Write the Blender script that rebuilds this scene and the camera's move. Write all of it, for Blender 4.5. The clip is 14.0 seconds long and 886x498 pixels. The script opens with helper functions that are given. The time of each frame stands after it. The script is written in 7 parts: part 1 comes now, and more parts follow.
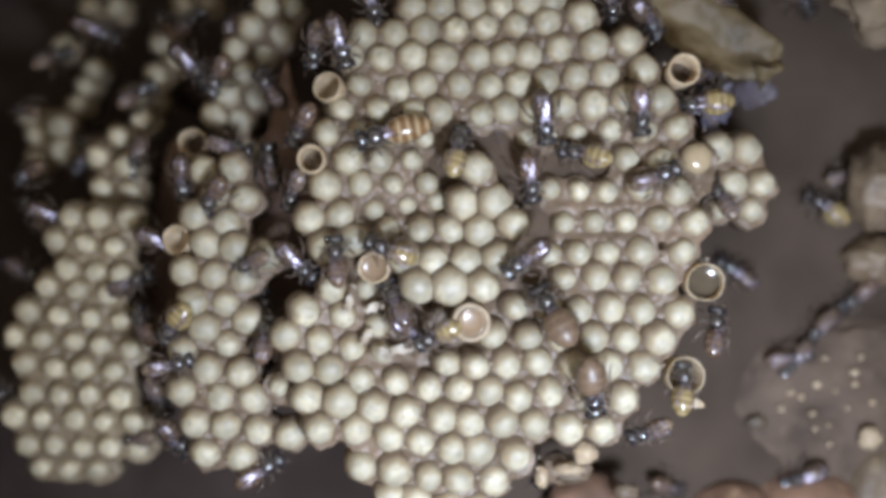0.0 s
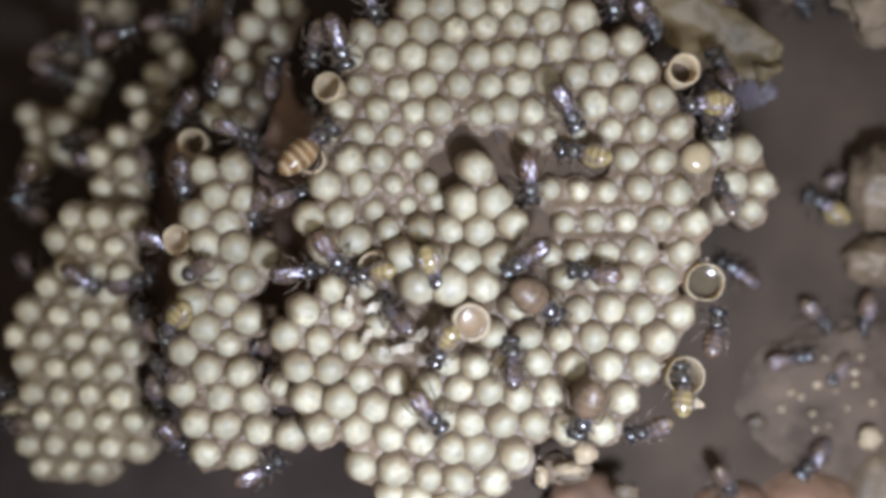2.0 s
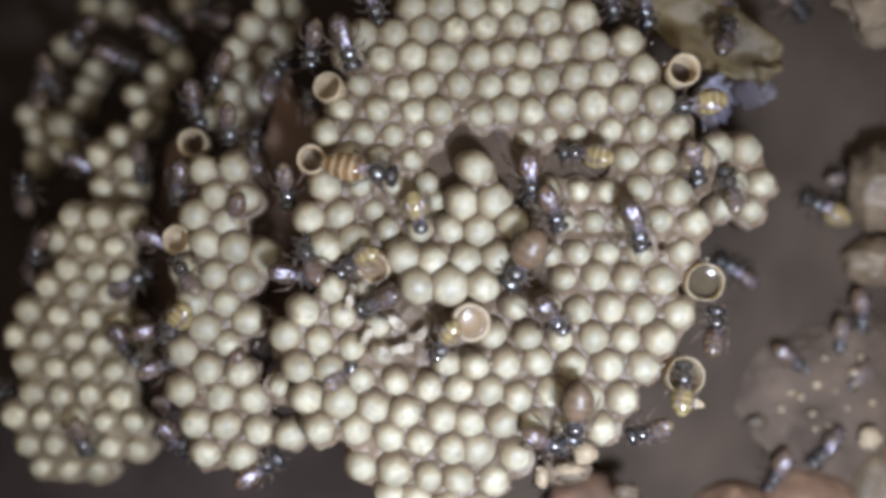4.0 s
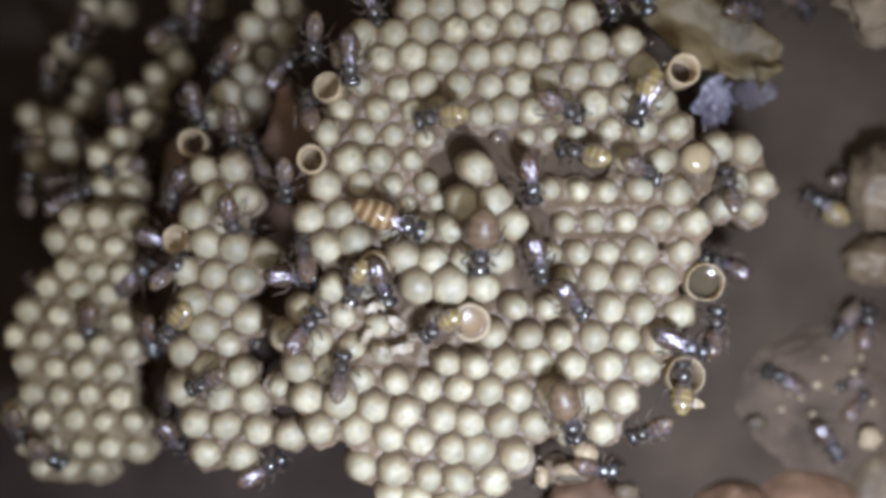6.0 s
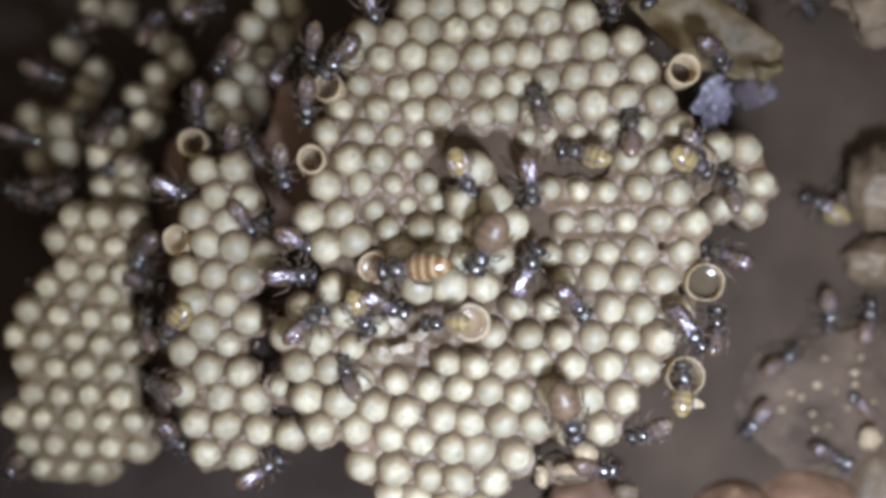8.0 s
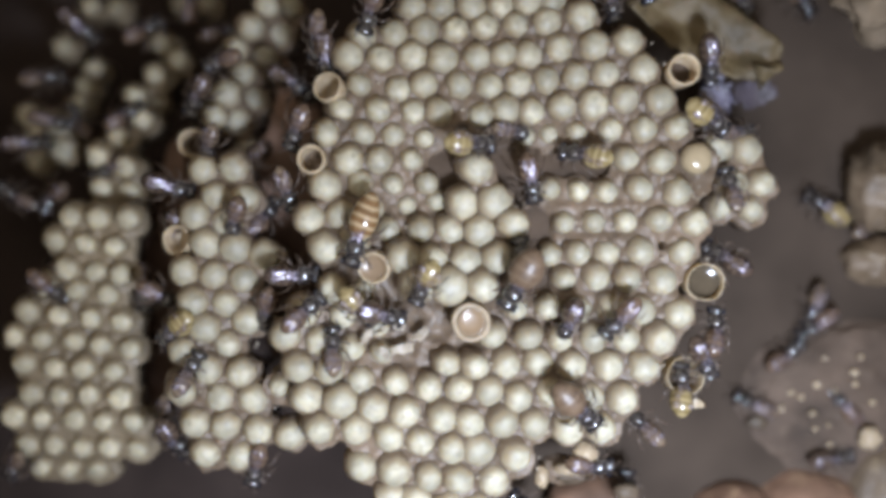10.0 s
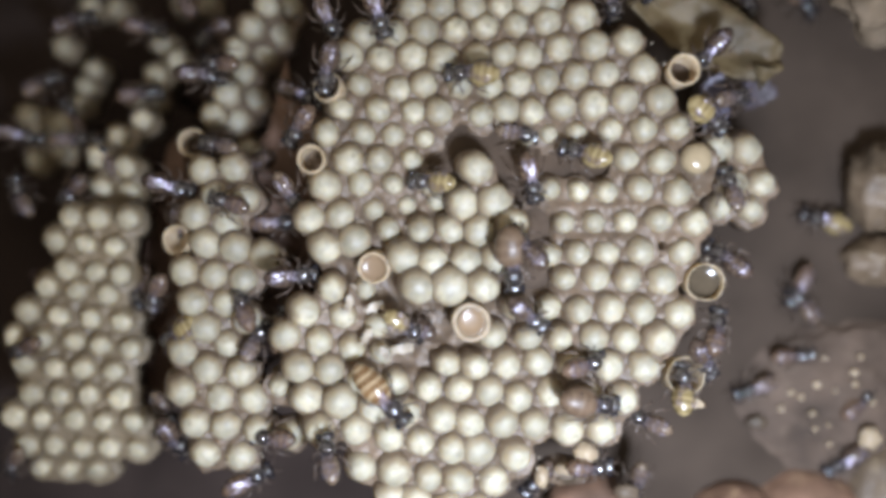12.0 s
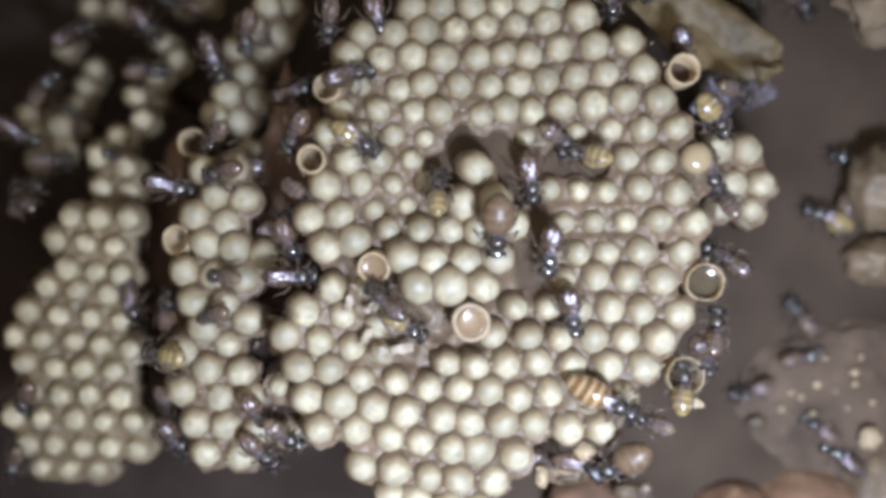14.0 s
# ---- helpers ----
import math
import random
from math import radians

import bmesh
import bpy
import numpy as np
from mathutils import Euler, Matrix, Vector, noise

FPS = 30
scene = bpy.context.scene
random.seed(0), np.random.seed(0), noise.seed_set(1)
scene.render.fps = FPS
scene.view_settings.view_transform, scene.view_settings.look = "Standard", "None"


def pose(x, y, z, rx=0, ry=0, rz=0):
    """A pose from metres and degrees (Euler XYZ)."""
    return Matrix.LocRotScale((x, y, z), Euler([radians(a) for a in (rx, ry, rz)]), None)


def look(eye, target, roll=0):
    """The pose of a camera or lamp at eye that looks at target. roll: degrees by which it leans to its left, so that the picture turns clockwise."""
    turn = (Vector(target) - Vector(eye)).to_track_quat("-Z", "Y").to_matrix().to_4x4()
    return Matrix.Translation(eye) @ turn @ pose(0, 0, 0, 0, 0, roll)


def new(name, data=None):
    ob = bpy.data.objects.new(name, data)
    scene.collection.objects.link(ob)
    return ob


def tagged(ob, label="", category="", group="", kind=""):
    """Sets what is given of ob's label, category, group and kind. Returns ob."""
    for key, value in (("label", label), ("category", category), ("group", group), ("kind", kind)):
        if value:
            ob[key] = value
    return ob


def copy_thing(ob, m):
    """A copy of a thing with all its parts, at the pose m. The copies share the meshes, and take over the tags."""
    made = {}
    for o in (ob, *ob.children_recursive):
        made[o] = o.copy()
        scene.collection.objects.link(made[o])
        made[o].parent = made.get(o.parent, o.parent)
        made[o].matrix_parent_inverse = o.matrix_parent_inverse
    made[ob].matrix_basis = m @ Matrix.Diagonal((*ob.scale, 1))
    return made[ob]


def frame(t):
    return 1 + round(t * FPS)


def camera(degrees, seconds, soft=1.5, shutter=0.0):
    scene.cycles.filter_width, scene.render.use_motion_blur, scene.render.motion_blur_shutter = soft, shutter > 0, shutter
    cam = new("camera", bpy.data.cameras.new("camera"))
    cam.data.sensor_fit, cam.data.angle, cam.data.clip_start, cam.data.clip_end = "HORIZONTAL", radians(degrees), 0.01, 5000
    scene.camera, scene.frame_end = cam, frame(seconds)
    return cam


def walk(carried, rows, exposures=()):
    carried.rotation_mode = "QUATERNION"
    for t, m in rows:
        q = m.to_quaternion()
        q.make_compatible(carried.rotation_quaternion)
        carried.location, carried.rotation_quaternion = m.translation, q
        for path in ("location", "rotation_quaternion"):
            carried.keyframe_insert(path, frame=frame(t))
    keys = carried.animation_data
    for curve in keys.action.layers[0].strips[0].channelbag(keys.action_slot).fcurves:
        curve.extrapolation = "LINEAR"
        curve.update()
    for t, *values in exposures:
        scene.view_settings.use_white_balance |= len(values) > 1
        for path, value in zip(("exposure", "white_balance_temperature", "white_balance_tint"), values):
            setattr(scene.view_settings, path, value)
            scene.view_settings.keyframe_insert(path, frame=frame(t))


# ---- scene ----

# The inside of a stingless-bee hive, seen from straight above. Plan lengths in millimetres, turned into metres by MM.
MM = 0.001
cam = camera(55, 14.0, soft=4.3, shutter=0.6)
EYE = pose(0, 0, 132 * MM)
walk(cam, [(0.0, EYE), (14.0, EYE)], exposures=[(0.0, -0.06), (1.5, 0.07), (6.5, -0.02), (8.0, 0.05), (10.5, -0.01), (11.5, 0.14), (14.0, 0.14)])
cam.data.dof.use_dof = True
cam.data.dof.focus_distance = 131 * MM
cam.data.dof.aperture_fstop = 4.6

# ---- light: one hand-held torch, low beside the opening, in a dark hive ----
world = bpy.data.worlds.new("world")
world.use_nodes = True
scene.world = world
world.node_tree.nodes["Background"].inputs[0].default_value = (1.0, 0.89, 0.75, 1)
world.node_tree.nodes["Background"].inputs[1].default_value = 0.6
torch = bpy.data.lights.new("torch", "SPOT")
torch.energy, torch.color, torch.shadow_soft_size = 1.58, (0.87, 0.985, 1.22), 12.0 * MM
torch.spot_size, torch.spot_blend = radians(105), 0.9
torch_ob = new("torch", torch)
torch_ob.matrix_world = look((37 * MM, -60 * MM, 129 * MM), (34 * MM, -52 * MM, 0))


# ---- materials ----
def material(name, colour, rough=0.5, metal=0.0, spread=0.15, scale=300.0, bump=0.15, fine=1500.0, dirt=None, dirt_at=0.6,
             sss=0.0, island=0.12, coat=0.0, trans=0.0, wet=0.0, shine=0.5):
    """A procedural surface: base colour varied by piece, by stains and by grain, with fine relief."""
    m = bpy.data.materials.new(name)
    m.use_nodes = True
    n, ln = m.node_tree.nodes, m.node_tree.links
    b = n["Principled BSDF"]
    co = n.new("ShaderNodeTexCoord")
    info = n.new("ShaderNodeObjectInfo")
    big, small = n.new("ShaderNodeTexNoise"), n.new("ShaderNodeTexNoise")
    big.noise_dimensions = small.noise_dimensions = "4D"
    big.inputs["Scale"].default_value, big.inputs["Detail"].default_value = scale, 4
    small.inputs["Scale"].default_value, small.inputs["Detail"].default_value = fine, 3
    seed = n.new("ShaderNodeMath")
    seed.operation = "MULTIPLY"
    seed.inputs[1].default_value = 37.0
    ln.new(info.outputs["Random"], seed.inputs[0])
    ln.new(seed.outputs[0], big.inputs["W"])
    ln.new(seed.outputs[0], small.inputs["W"])
    for tex in (big, small):
        ln.new(co.outputs["Object"], tex.inputs["Vector"])
    ramp = n.new("ShaderNodeValToRGB")
    lo = tuple(c * (1 - spread) for c in colour)
    hi = tuple(min(1, c * (1 + spread)) for c in colour)
    ramp.color_ramp.elements[0].position, ramp.color_ramp.elements[1].position = 0.3, 0.72
    ramp.color_ramp.elements[0].color, ramp.color_ramp.elements[1].color = (*lo, 1), (*hi, 1)
    ln.new(big.outputs[0], ramp.inputs[0])
    hsv = n.new("ShaderNodeHueSaturation")
    val = n.new("ShaderNodeMapRange")
    val.inputs["To Min"].default_value, val.inputs["To Max"].default_value = 1 - island, 1 + island
    ln.new(info.outputs["Random"], val.inputs["Value"])
    ln.new(val.outputs[0], hsv.inputs["Value"])
    ln.new(ramp.outputs[0], hsv.inputs["Color"])
    last = hsv.outputs[0]
    if dirt:
        mix = n.new("ShaderNodeMix")
        mix.data_type = "RGBA"
        mask = n.new("ShaderNodeMapRange")
        mask.inputs["From Min"].default_value, mask.inputs["From Max"].default_value = dirt_at, dirt_at + 0.22
        ln.new(small.outputs[0], mask.inputs["Value"])
        ln.new(mask.outputs[0], mix.inputs["Factor"])
        ln.new(last, mix.inputs["A"])
        mix.inputs["B"].default_value = (*dirt, 1)
        last = mix.outputs["Result"]
    ln.new(last, b.inputs["Base Color"])
    b.inputs["Roughness"].default_value, b.inputs["Metallic"].default_value = rough, metal
    b.inputs["Specular IOR Level"].default_value = shine
    if wet:
        gloss = n.new("ShaderNodeMapRange")
        gloss.inputs["To Min"].default_value, gloss.inputs["To Max"].default_value = rough - wet, rough + wet
        ln.new(big.outputs[0], gloss.inputs["Value"])
        ln.new(gloss.outputs[0], b.inputs["Roughness"])
    b.inputs["Coat Weight"].default_value, b.inputs["Coat Roughness"].default_value = coat, 0.1
    b.inputs["Transmission Weight"].default_value = trans
    if sss:
        b.inputs["Subsurface Weight"].default_value = sss
        b.inputs["Subsurface Radius"].default_value = (1.0, 0.78, 0.46)
        b.inputs["Subsurface Scale"].default_value = 1.7 * MM
    bmp = n.new("ShaderNodeBump")
    bmp.inputs["Strength"].default_value, bmp.inputs["Distance"].default_value = bump, 0.25 * MM
    ln.new(small.outputs[0], bmp.inputs["Height"])
    ln.new(bmp.outputs[0], b.inputs["Normal"])
    return m


TAN_WAX = material("tan_wax", (0.4, 0.315, 0.21), 0.45, spread=0.2, scale=420, fine=1300, bump=0.4, sss=0.3)
COLLAR = material("collar_wax", (0.33, 0.26, 0.175), 0.45, spread=0.2, scale=420, fine=1100, bump=0.5, sss=0.4)
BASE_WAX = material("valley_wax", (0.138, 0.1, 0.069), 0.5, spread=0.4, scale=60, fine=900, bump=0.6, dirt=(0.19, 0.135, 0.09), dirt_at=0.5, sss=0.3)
DEEP_WAX = material("olive_cerumen", (0.21, 0.165, 0.108), 0.5, spread=0.4, scale=90, fine=900, bump=0.6)
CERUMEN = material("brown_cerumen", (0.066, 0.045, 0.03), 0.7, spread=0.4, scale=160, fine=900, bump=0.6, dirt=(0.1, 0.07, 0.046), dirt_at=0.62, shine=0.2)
DEEP_SHEET = material("deep_sheet_wax", (0.19, 0.12, 0.088), 0.7, spread=0.45, scale=90, fine=600, bump=0.6, shine=0.2)
MOUND_WAX = material("mound_wax", (0.088, 0.062, 0.045), 0.75, spread=0.45, scale=140, fine=600, bump=0.8, dirt=(0.13, 0.095, 0.068), dirt_at=0.58, shine=0.25)
POT = material("pot_wax", (0.17, 0.1, 0.065), 0.5, spread=0.5, scale=120, fine=400, bump=0.35, dirt=(0.3, 0.2, 0.12), dirt_at=0.55)
TAN_POT = material("tan_pot_wax", (0.12, 0.086, 0.055), 0.55, spread=0.5, scale=150, fine=600, bump=0.8, dirt=(0.19, 0.145, 0.09), dirt_at=0.54)
LAMELLA = material("ochre_lamella", (0.112, 0.082, 0.04), 0.6, spread=0.5, scale=110, fine=500, bump=0.5, dirt=(0.16, 0.1, 0.06), dirt_at=0.58)
FRESH = material("fresh_wax", (0.4, 0.35, 0.285), 0.45, spread=0.2, scale=500, fine=1100, bump=0.6, sss=0.4)
DROPLET = material("droplet", (0.5, 0.44, 0.36), 0.06, spread=0.1, bump=0.0, coat=1.0)
FILM = material("lavender_film", (0.085, 0.078, 0.11), 0.3, spread=0.6, scale=350, fine=1300, bump=1.0, dirt=(0.34, 0.325, 0.4), dirt_at=0.53)
DIM_FILM = material("dim_film", (0.06, 0.05, 0.06), 0.4, spread=0.6, scale=300, fine=1100, bump=1.0, dirt=(0.13, 0.12, 0.145), dirt_at=0.58)
CRUMB = material("crumbly_propolis", (0.165, 0.125, 0.083), 0.8, spread=0.3, scale=250, fine=800, bump=0.9, dirt=(0.22, 0.15, 0.1), dirt_at=0.58)
LEDGE_WAX = material("ledge_wax", (0.062, 0.046, 0.035), 0.85, spread=0.4, scale=45, fine=400, bump=0.5, shine=0.1)
WOOD = material("hive_wood", (0.055, 0.04, 0.034), 0.85, spread=0.35, scale=60, fine=500, bump=0.5, shine=0.1)
HONEY = material("honey", (0.24, 0.165, 0.1), 0.3, spread=0.15, scale=200, bump=0.0, coat=0.25)
NECTAR = material("dark_nectar", (0.06, 0.046, 0.03), 0.12, spread=0.25, scale=300, bump=0.1, coat=0.3)
AMBER_WAX = material("amber_wax", (0.33, 0.26, 0.16), 0.2, spread=0.15, scale=300, bump=0.05, coat=0.8)
CHITIN = material("black_chitin", (0.016, 0.014, 0.016), 0.16, spread=0.3, scale=900, fine=1300, bump=0.8, dirt=(0.04, 0.034, 0.03), dirt_at=0.56, coat=1.0, shine=1.0)
LEG = material("leg_chitin", (0.1, 0.072, 0.055), 0.3, spread=0.4, scale=900, fine=3500, bump=0.3)
HAIR = material("pale_hair", (0.26, 0.22, 0.19), 0.5, spread=0.3, scale=900, bump=0.0)
EYE_BLACK = material("eye", (0.014, 0.014, 0.02), 0.1, spread=0.1, bump=0.05, coat=0.5)


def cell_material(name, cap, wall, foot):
    """Brood cell: a cap of pale fresh wax that passes unevenly into browner wall and foot wax, darkened further with
    the shade between cells.
    """
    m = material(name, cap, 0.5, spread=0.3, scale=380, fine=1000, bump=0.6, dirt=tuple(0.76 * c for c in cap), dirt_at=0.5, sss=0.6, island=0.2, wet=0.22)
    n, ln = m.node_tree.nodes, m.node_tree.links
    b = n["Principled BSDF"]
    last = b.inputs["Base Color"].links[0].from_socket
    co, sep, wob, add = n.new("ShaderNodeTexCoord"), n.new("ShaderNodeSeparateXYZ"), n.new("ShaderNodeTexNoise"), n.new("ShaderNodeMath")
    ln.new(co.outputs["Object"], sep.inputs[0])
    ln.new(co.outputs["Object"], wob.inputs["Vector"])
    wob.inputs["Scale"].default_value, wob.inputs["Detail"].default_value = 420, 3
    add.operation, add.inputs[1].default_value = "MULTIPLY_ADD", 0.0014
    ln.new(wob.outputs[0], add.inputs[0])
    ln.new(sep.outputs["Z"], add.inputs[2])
    # Wall and foot colours also hold the shade low between the cells.
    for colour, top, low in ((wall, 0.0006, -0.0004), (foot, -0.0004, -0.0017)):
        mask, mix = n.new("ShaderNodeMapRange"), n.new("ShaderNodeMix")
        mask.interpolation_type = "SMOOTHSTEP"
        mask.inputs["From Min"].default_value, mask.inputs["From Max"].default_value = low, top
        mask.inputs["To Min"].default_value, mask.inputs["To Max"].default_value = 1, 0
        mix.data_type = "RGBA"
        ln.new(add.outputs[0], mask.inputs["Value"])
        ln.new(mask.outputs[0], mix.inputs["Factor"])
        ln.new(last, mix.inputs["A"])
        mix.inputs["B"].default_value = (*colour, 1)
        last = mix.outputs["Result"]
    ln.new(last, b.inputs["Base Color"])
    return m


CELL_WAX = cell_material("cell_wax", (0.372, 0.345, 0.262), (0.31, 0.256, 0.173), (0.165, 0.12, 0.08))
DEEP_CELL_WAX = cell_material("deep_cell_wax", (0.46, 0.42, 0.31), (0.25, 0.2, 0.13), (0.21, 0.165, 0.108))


def abdomen_material(name, dark, pale, share, period=1.15, dense=1.0, rough=0.2):
    """Glossy plates across the abdomen: each plate dark in front with a pale hind edge."""
    m = material(name, dark, rough, spread=0.35, scale=600, fine=1100, bump=0.35)
    n, ln = m.node_tree.nodes, m.node_tree.links
    b = n["Principled BSDF"]
    base = b.inputs["Base Color"].links[0].from_socket
    co, sep = n.new("ShaderNodeTexCoord"), n.new("ShaderNodeSeparateXYZ")
    ln.new(co.outputs["Object"], sep.inputs[0])
    wob = n.new("ShaderNodeTexNoise")
    wob.inputs["Scale"].default_value = 160
    ln.new(co.outputs["Object"], wob.inputs["Vector"])
    f = n.new("ShaderNodeMath")
    f.operation, f.inputs[1].default_value = "MULTIPLY_ADD", 1 / (period * MM)
    ln.new(sep.outputs["X"], f.inputs[0])
    ln.new(wob.outputs[0], f.inputs[2])
    fr = n.new("ShaderNodeMath")
    fr.operation = "FRACT"
    ln.new(f.outputs[0], fr.inputs[0])
    ramp = n.new("ShaderNodeValToRGB")
    e = ramp.color_ramp.elements
    e[0].position, e[0].color = 0.0, (1, 1, 1, 1)
    e[1].position, e[1].color = share, (1, 1, 1, 1)
    for pos, v in ((share + 0.12, 0), (0.92, 0), (1.0, 1)):
        k = e.new(pos)
        k.color = (v, v, v, 1)
    ln.new(fr.outputs[0], ramp.inputs[0])
    mix = n.new("ShaderNodeMix")
    mix.data_type = "RGBA"
    ln.new(ramp.outputs[0], mix.inputs["Factor"])
    ln.new(base, mix.inputs["A"])
    mix.inputs["B"].default_value = (*pale, 1)
    ln.new(mix.outputs["Result"], b.inputs["Base Color"])
    b.inputs["Coat Weight"].default_value, b.inputs["Alpha"].default_value = 0.4 if rough < 0.3 else 0.0, dense
    return m


STRIPED = abdomen_material("banded_abdomen", (0.19, 0.105, 0.045), (0.35, 0.26, 0.155), 0.3, 1.55)
GOLDEN = abdomen_material("golden_abdomen", (0.2, 0.15, 0.066), (0.28, 0.22, 0.11), 0.35)
BROWNS = [abdomen_material("brown_abdomen", (0.06, 0.04, 0.03), (0.11, 0.08, 0.058), 0.14, dense=1.0),
          abdomen_material("umber_abdomen", (0.11, 0.07, 0.047), (0.18, 0.125, 0.085), 0.16, dense=0.95),
          abdomen_material("tan_abdomen", (0.125, 0.088, 0.06), (0.195, 0.148, 0.105), 0.2, dense=0.88)]
PLAIN_BROWN = abdomen_material("plain_brown_abdomen", (0.115, 0.075, 0.047), (0.145, 0.1, 0.064), 0.2, 1.6, rough=0.42)


# ---- mesh tools ----
def mesh_of(name, bm, mat, smooth=True):
    me = bpy.data.meshes.new(name)
    bm.to_mesh(me)
    bm.free()
    if smooth:
        me.polygons.foreach_set("use_smooth", [True] * len(me.polygons))
    for m in mat if isinstance(mat, (list, tuple)) else [mat]:
        me.materials.append(m)
    return me


def part(name, bm, mat, parent, label=""):
    ob = new(name, bm if isinstance(bm, bpy.types.Mesh) else mesh_of(name, bm, mat))
    ob.parent = parent
    return tagged(ob, label)


def lathe(profile, segs=16, wobble=0.0, seed=0, six=0.0):
    """A turned form: profile of (radius, height) from the bottom to the top."""
    bm = bmesh.new()
    rings = []
    for r, z in profile:
        if r < 1e-7:
            rings.append([bm.verts.new((0, 0, z))])
            continue
        ring = []
        for i in range(segs):
            a = 2 * math.pi * i / segs
            k = 1 + wobble * noise.noise((math.cos(a) * 1.3 + seed, math.sin(a) * 1.3, z / MM * 0.25 + seed * 3.1)) + six * math.cos(6 * a)
            ring.append(bm.verts.new((r * k * math.cos(a), r * k * math.sin(a), z)))
        rings.append(ring)
    for a, b in zip(rings, rings[1:]):
        for i in range(segs):
            j = (i + 1) % segs
            if len(a) == 1 and len(b) > 1:
                bm.faces.new((a[0], b[j], b[i]))
            elif len(b) == 1 and len(a) > 1:
                bm.faces.new((a[i], a[j], b[0]))
            elif len(a) > 1:
                bm.faces.new((a[i], a[j], b[j], b[i]))
    bmesh.ops.recalc_face_normals(bm, faces=bm.faces)
    return bm


def tube(points, radii, segs=6):
    """A bent round limb through points."""
    bm = bmesh.new()
    rings = []
    pts = [Vector(p) for p in points]
    for i, p in enumerate(pts):
        d = (pts[min(i + 1, len(pts) - 1)] - pts[max(i - 1, 0)]).normalized()
        q = d.to_track_quat("Z", "Y").to_matrix()
        rings.append([bm.verts.new(p + q @ Vector((radii[i] * math.cos(2 * math.pi * k / segs), radii[i] * math.sin(2 * math.pi * k / segs), 0)))
                      for k in range(segs)])
    for a, b in zip(rings, rings[1:]):
        for k in range(segs):
            bm.faces.new((a[k], a[(k + 1) % segs], b[(k + 1) % segs], b[k]))
    bm.faces.new(rings[0][::-1])
    bm.faces.new(rings[-1])
    return bm


# ---- the hive box ----
def slab(name, x0, x1, y0, y1, z0, z1, mat, label, category, drop=0):
    bm = bmesh.new()
    bmesh.ops.create_cube(bm, size=1)
    for v in bm.verts:
        v.co = Vector(((x0, x1)[v.co.x > 0], (y0, y1)[v.co.y > 0], (z0, z1 - (drop if v.co.y > 0 else 0))[v.co.z > 0])) * MM
    bmesh.ops.bevel(bm, geom=bm.edges[:], offset=1 * MM, segments=2, affect="EDGES")
    ob = new(name, mesh_of(name, bm, mat, False))
    return tagged(ob, label, category, kind="structure")


slab("floor", -125, 125, -95, 95, -92, -80, WOOD, "dark stained wooden hive floor", "floor")
slab("floor_ledge", 9.5, 125, -95, 95, -80, -20, LEDGE_WAX, "brown waxy floor board sloping down into the hive", "floor", drop=12)
slab("wall_north", -125, 125, 95, 110, -92, 60, WOOD, "dark wooden hive box wall", "wall")
slab("wall_south", -125, 125, -110, -95, -92, 60, WOOD, "dark wooden hive box wall", "wall")
slab("wall_west", -140, -125, -110, 110, -92, 60, WOOD, "dark wooden hive box wall", "wall")
slab("wall_east", 125, 140, -110, 110, -92, 60, WOOD, "dark wooden hive box wall", "wall")

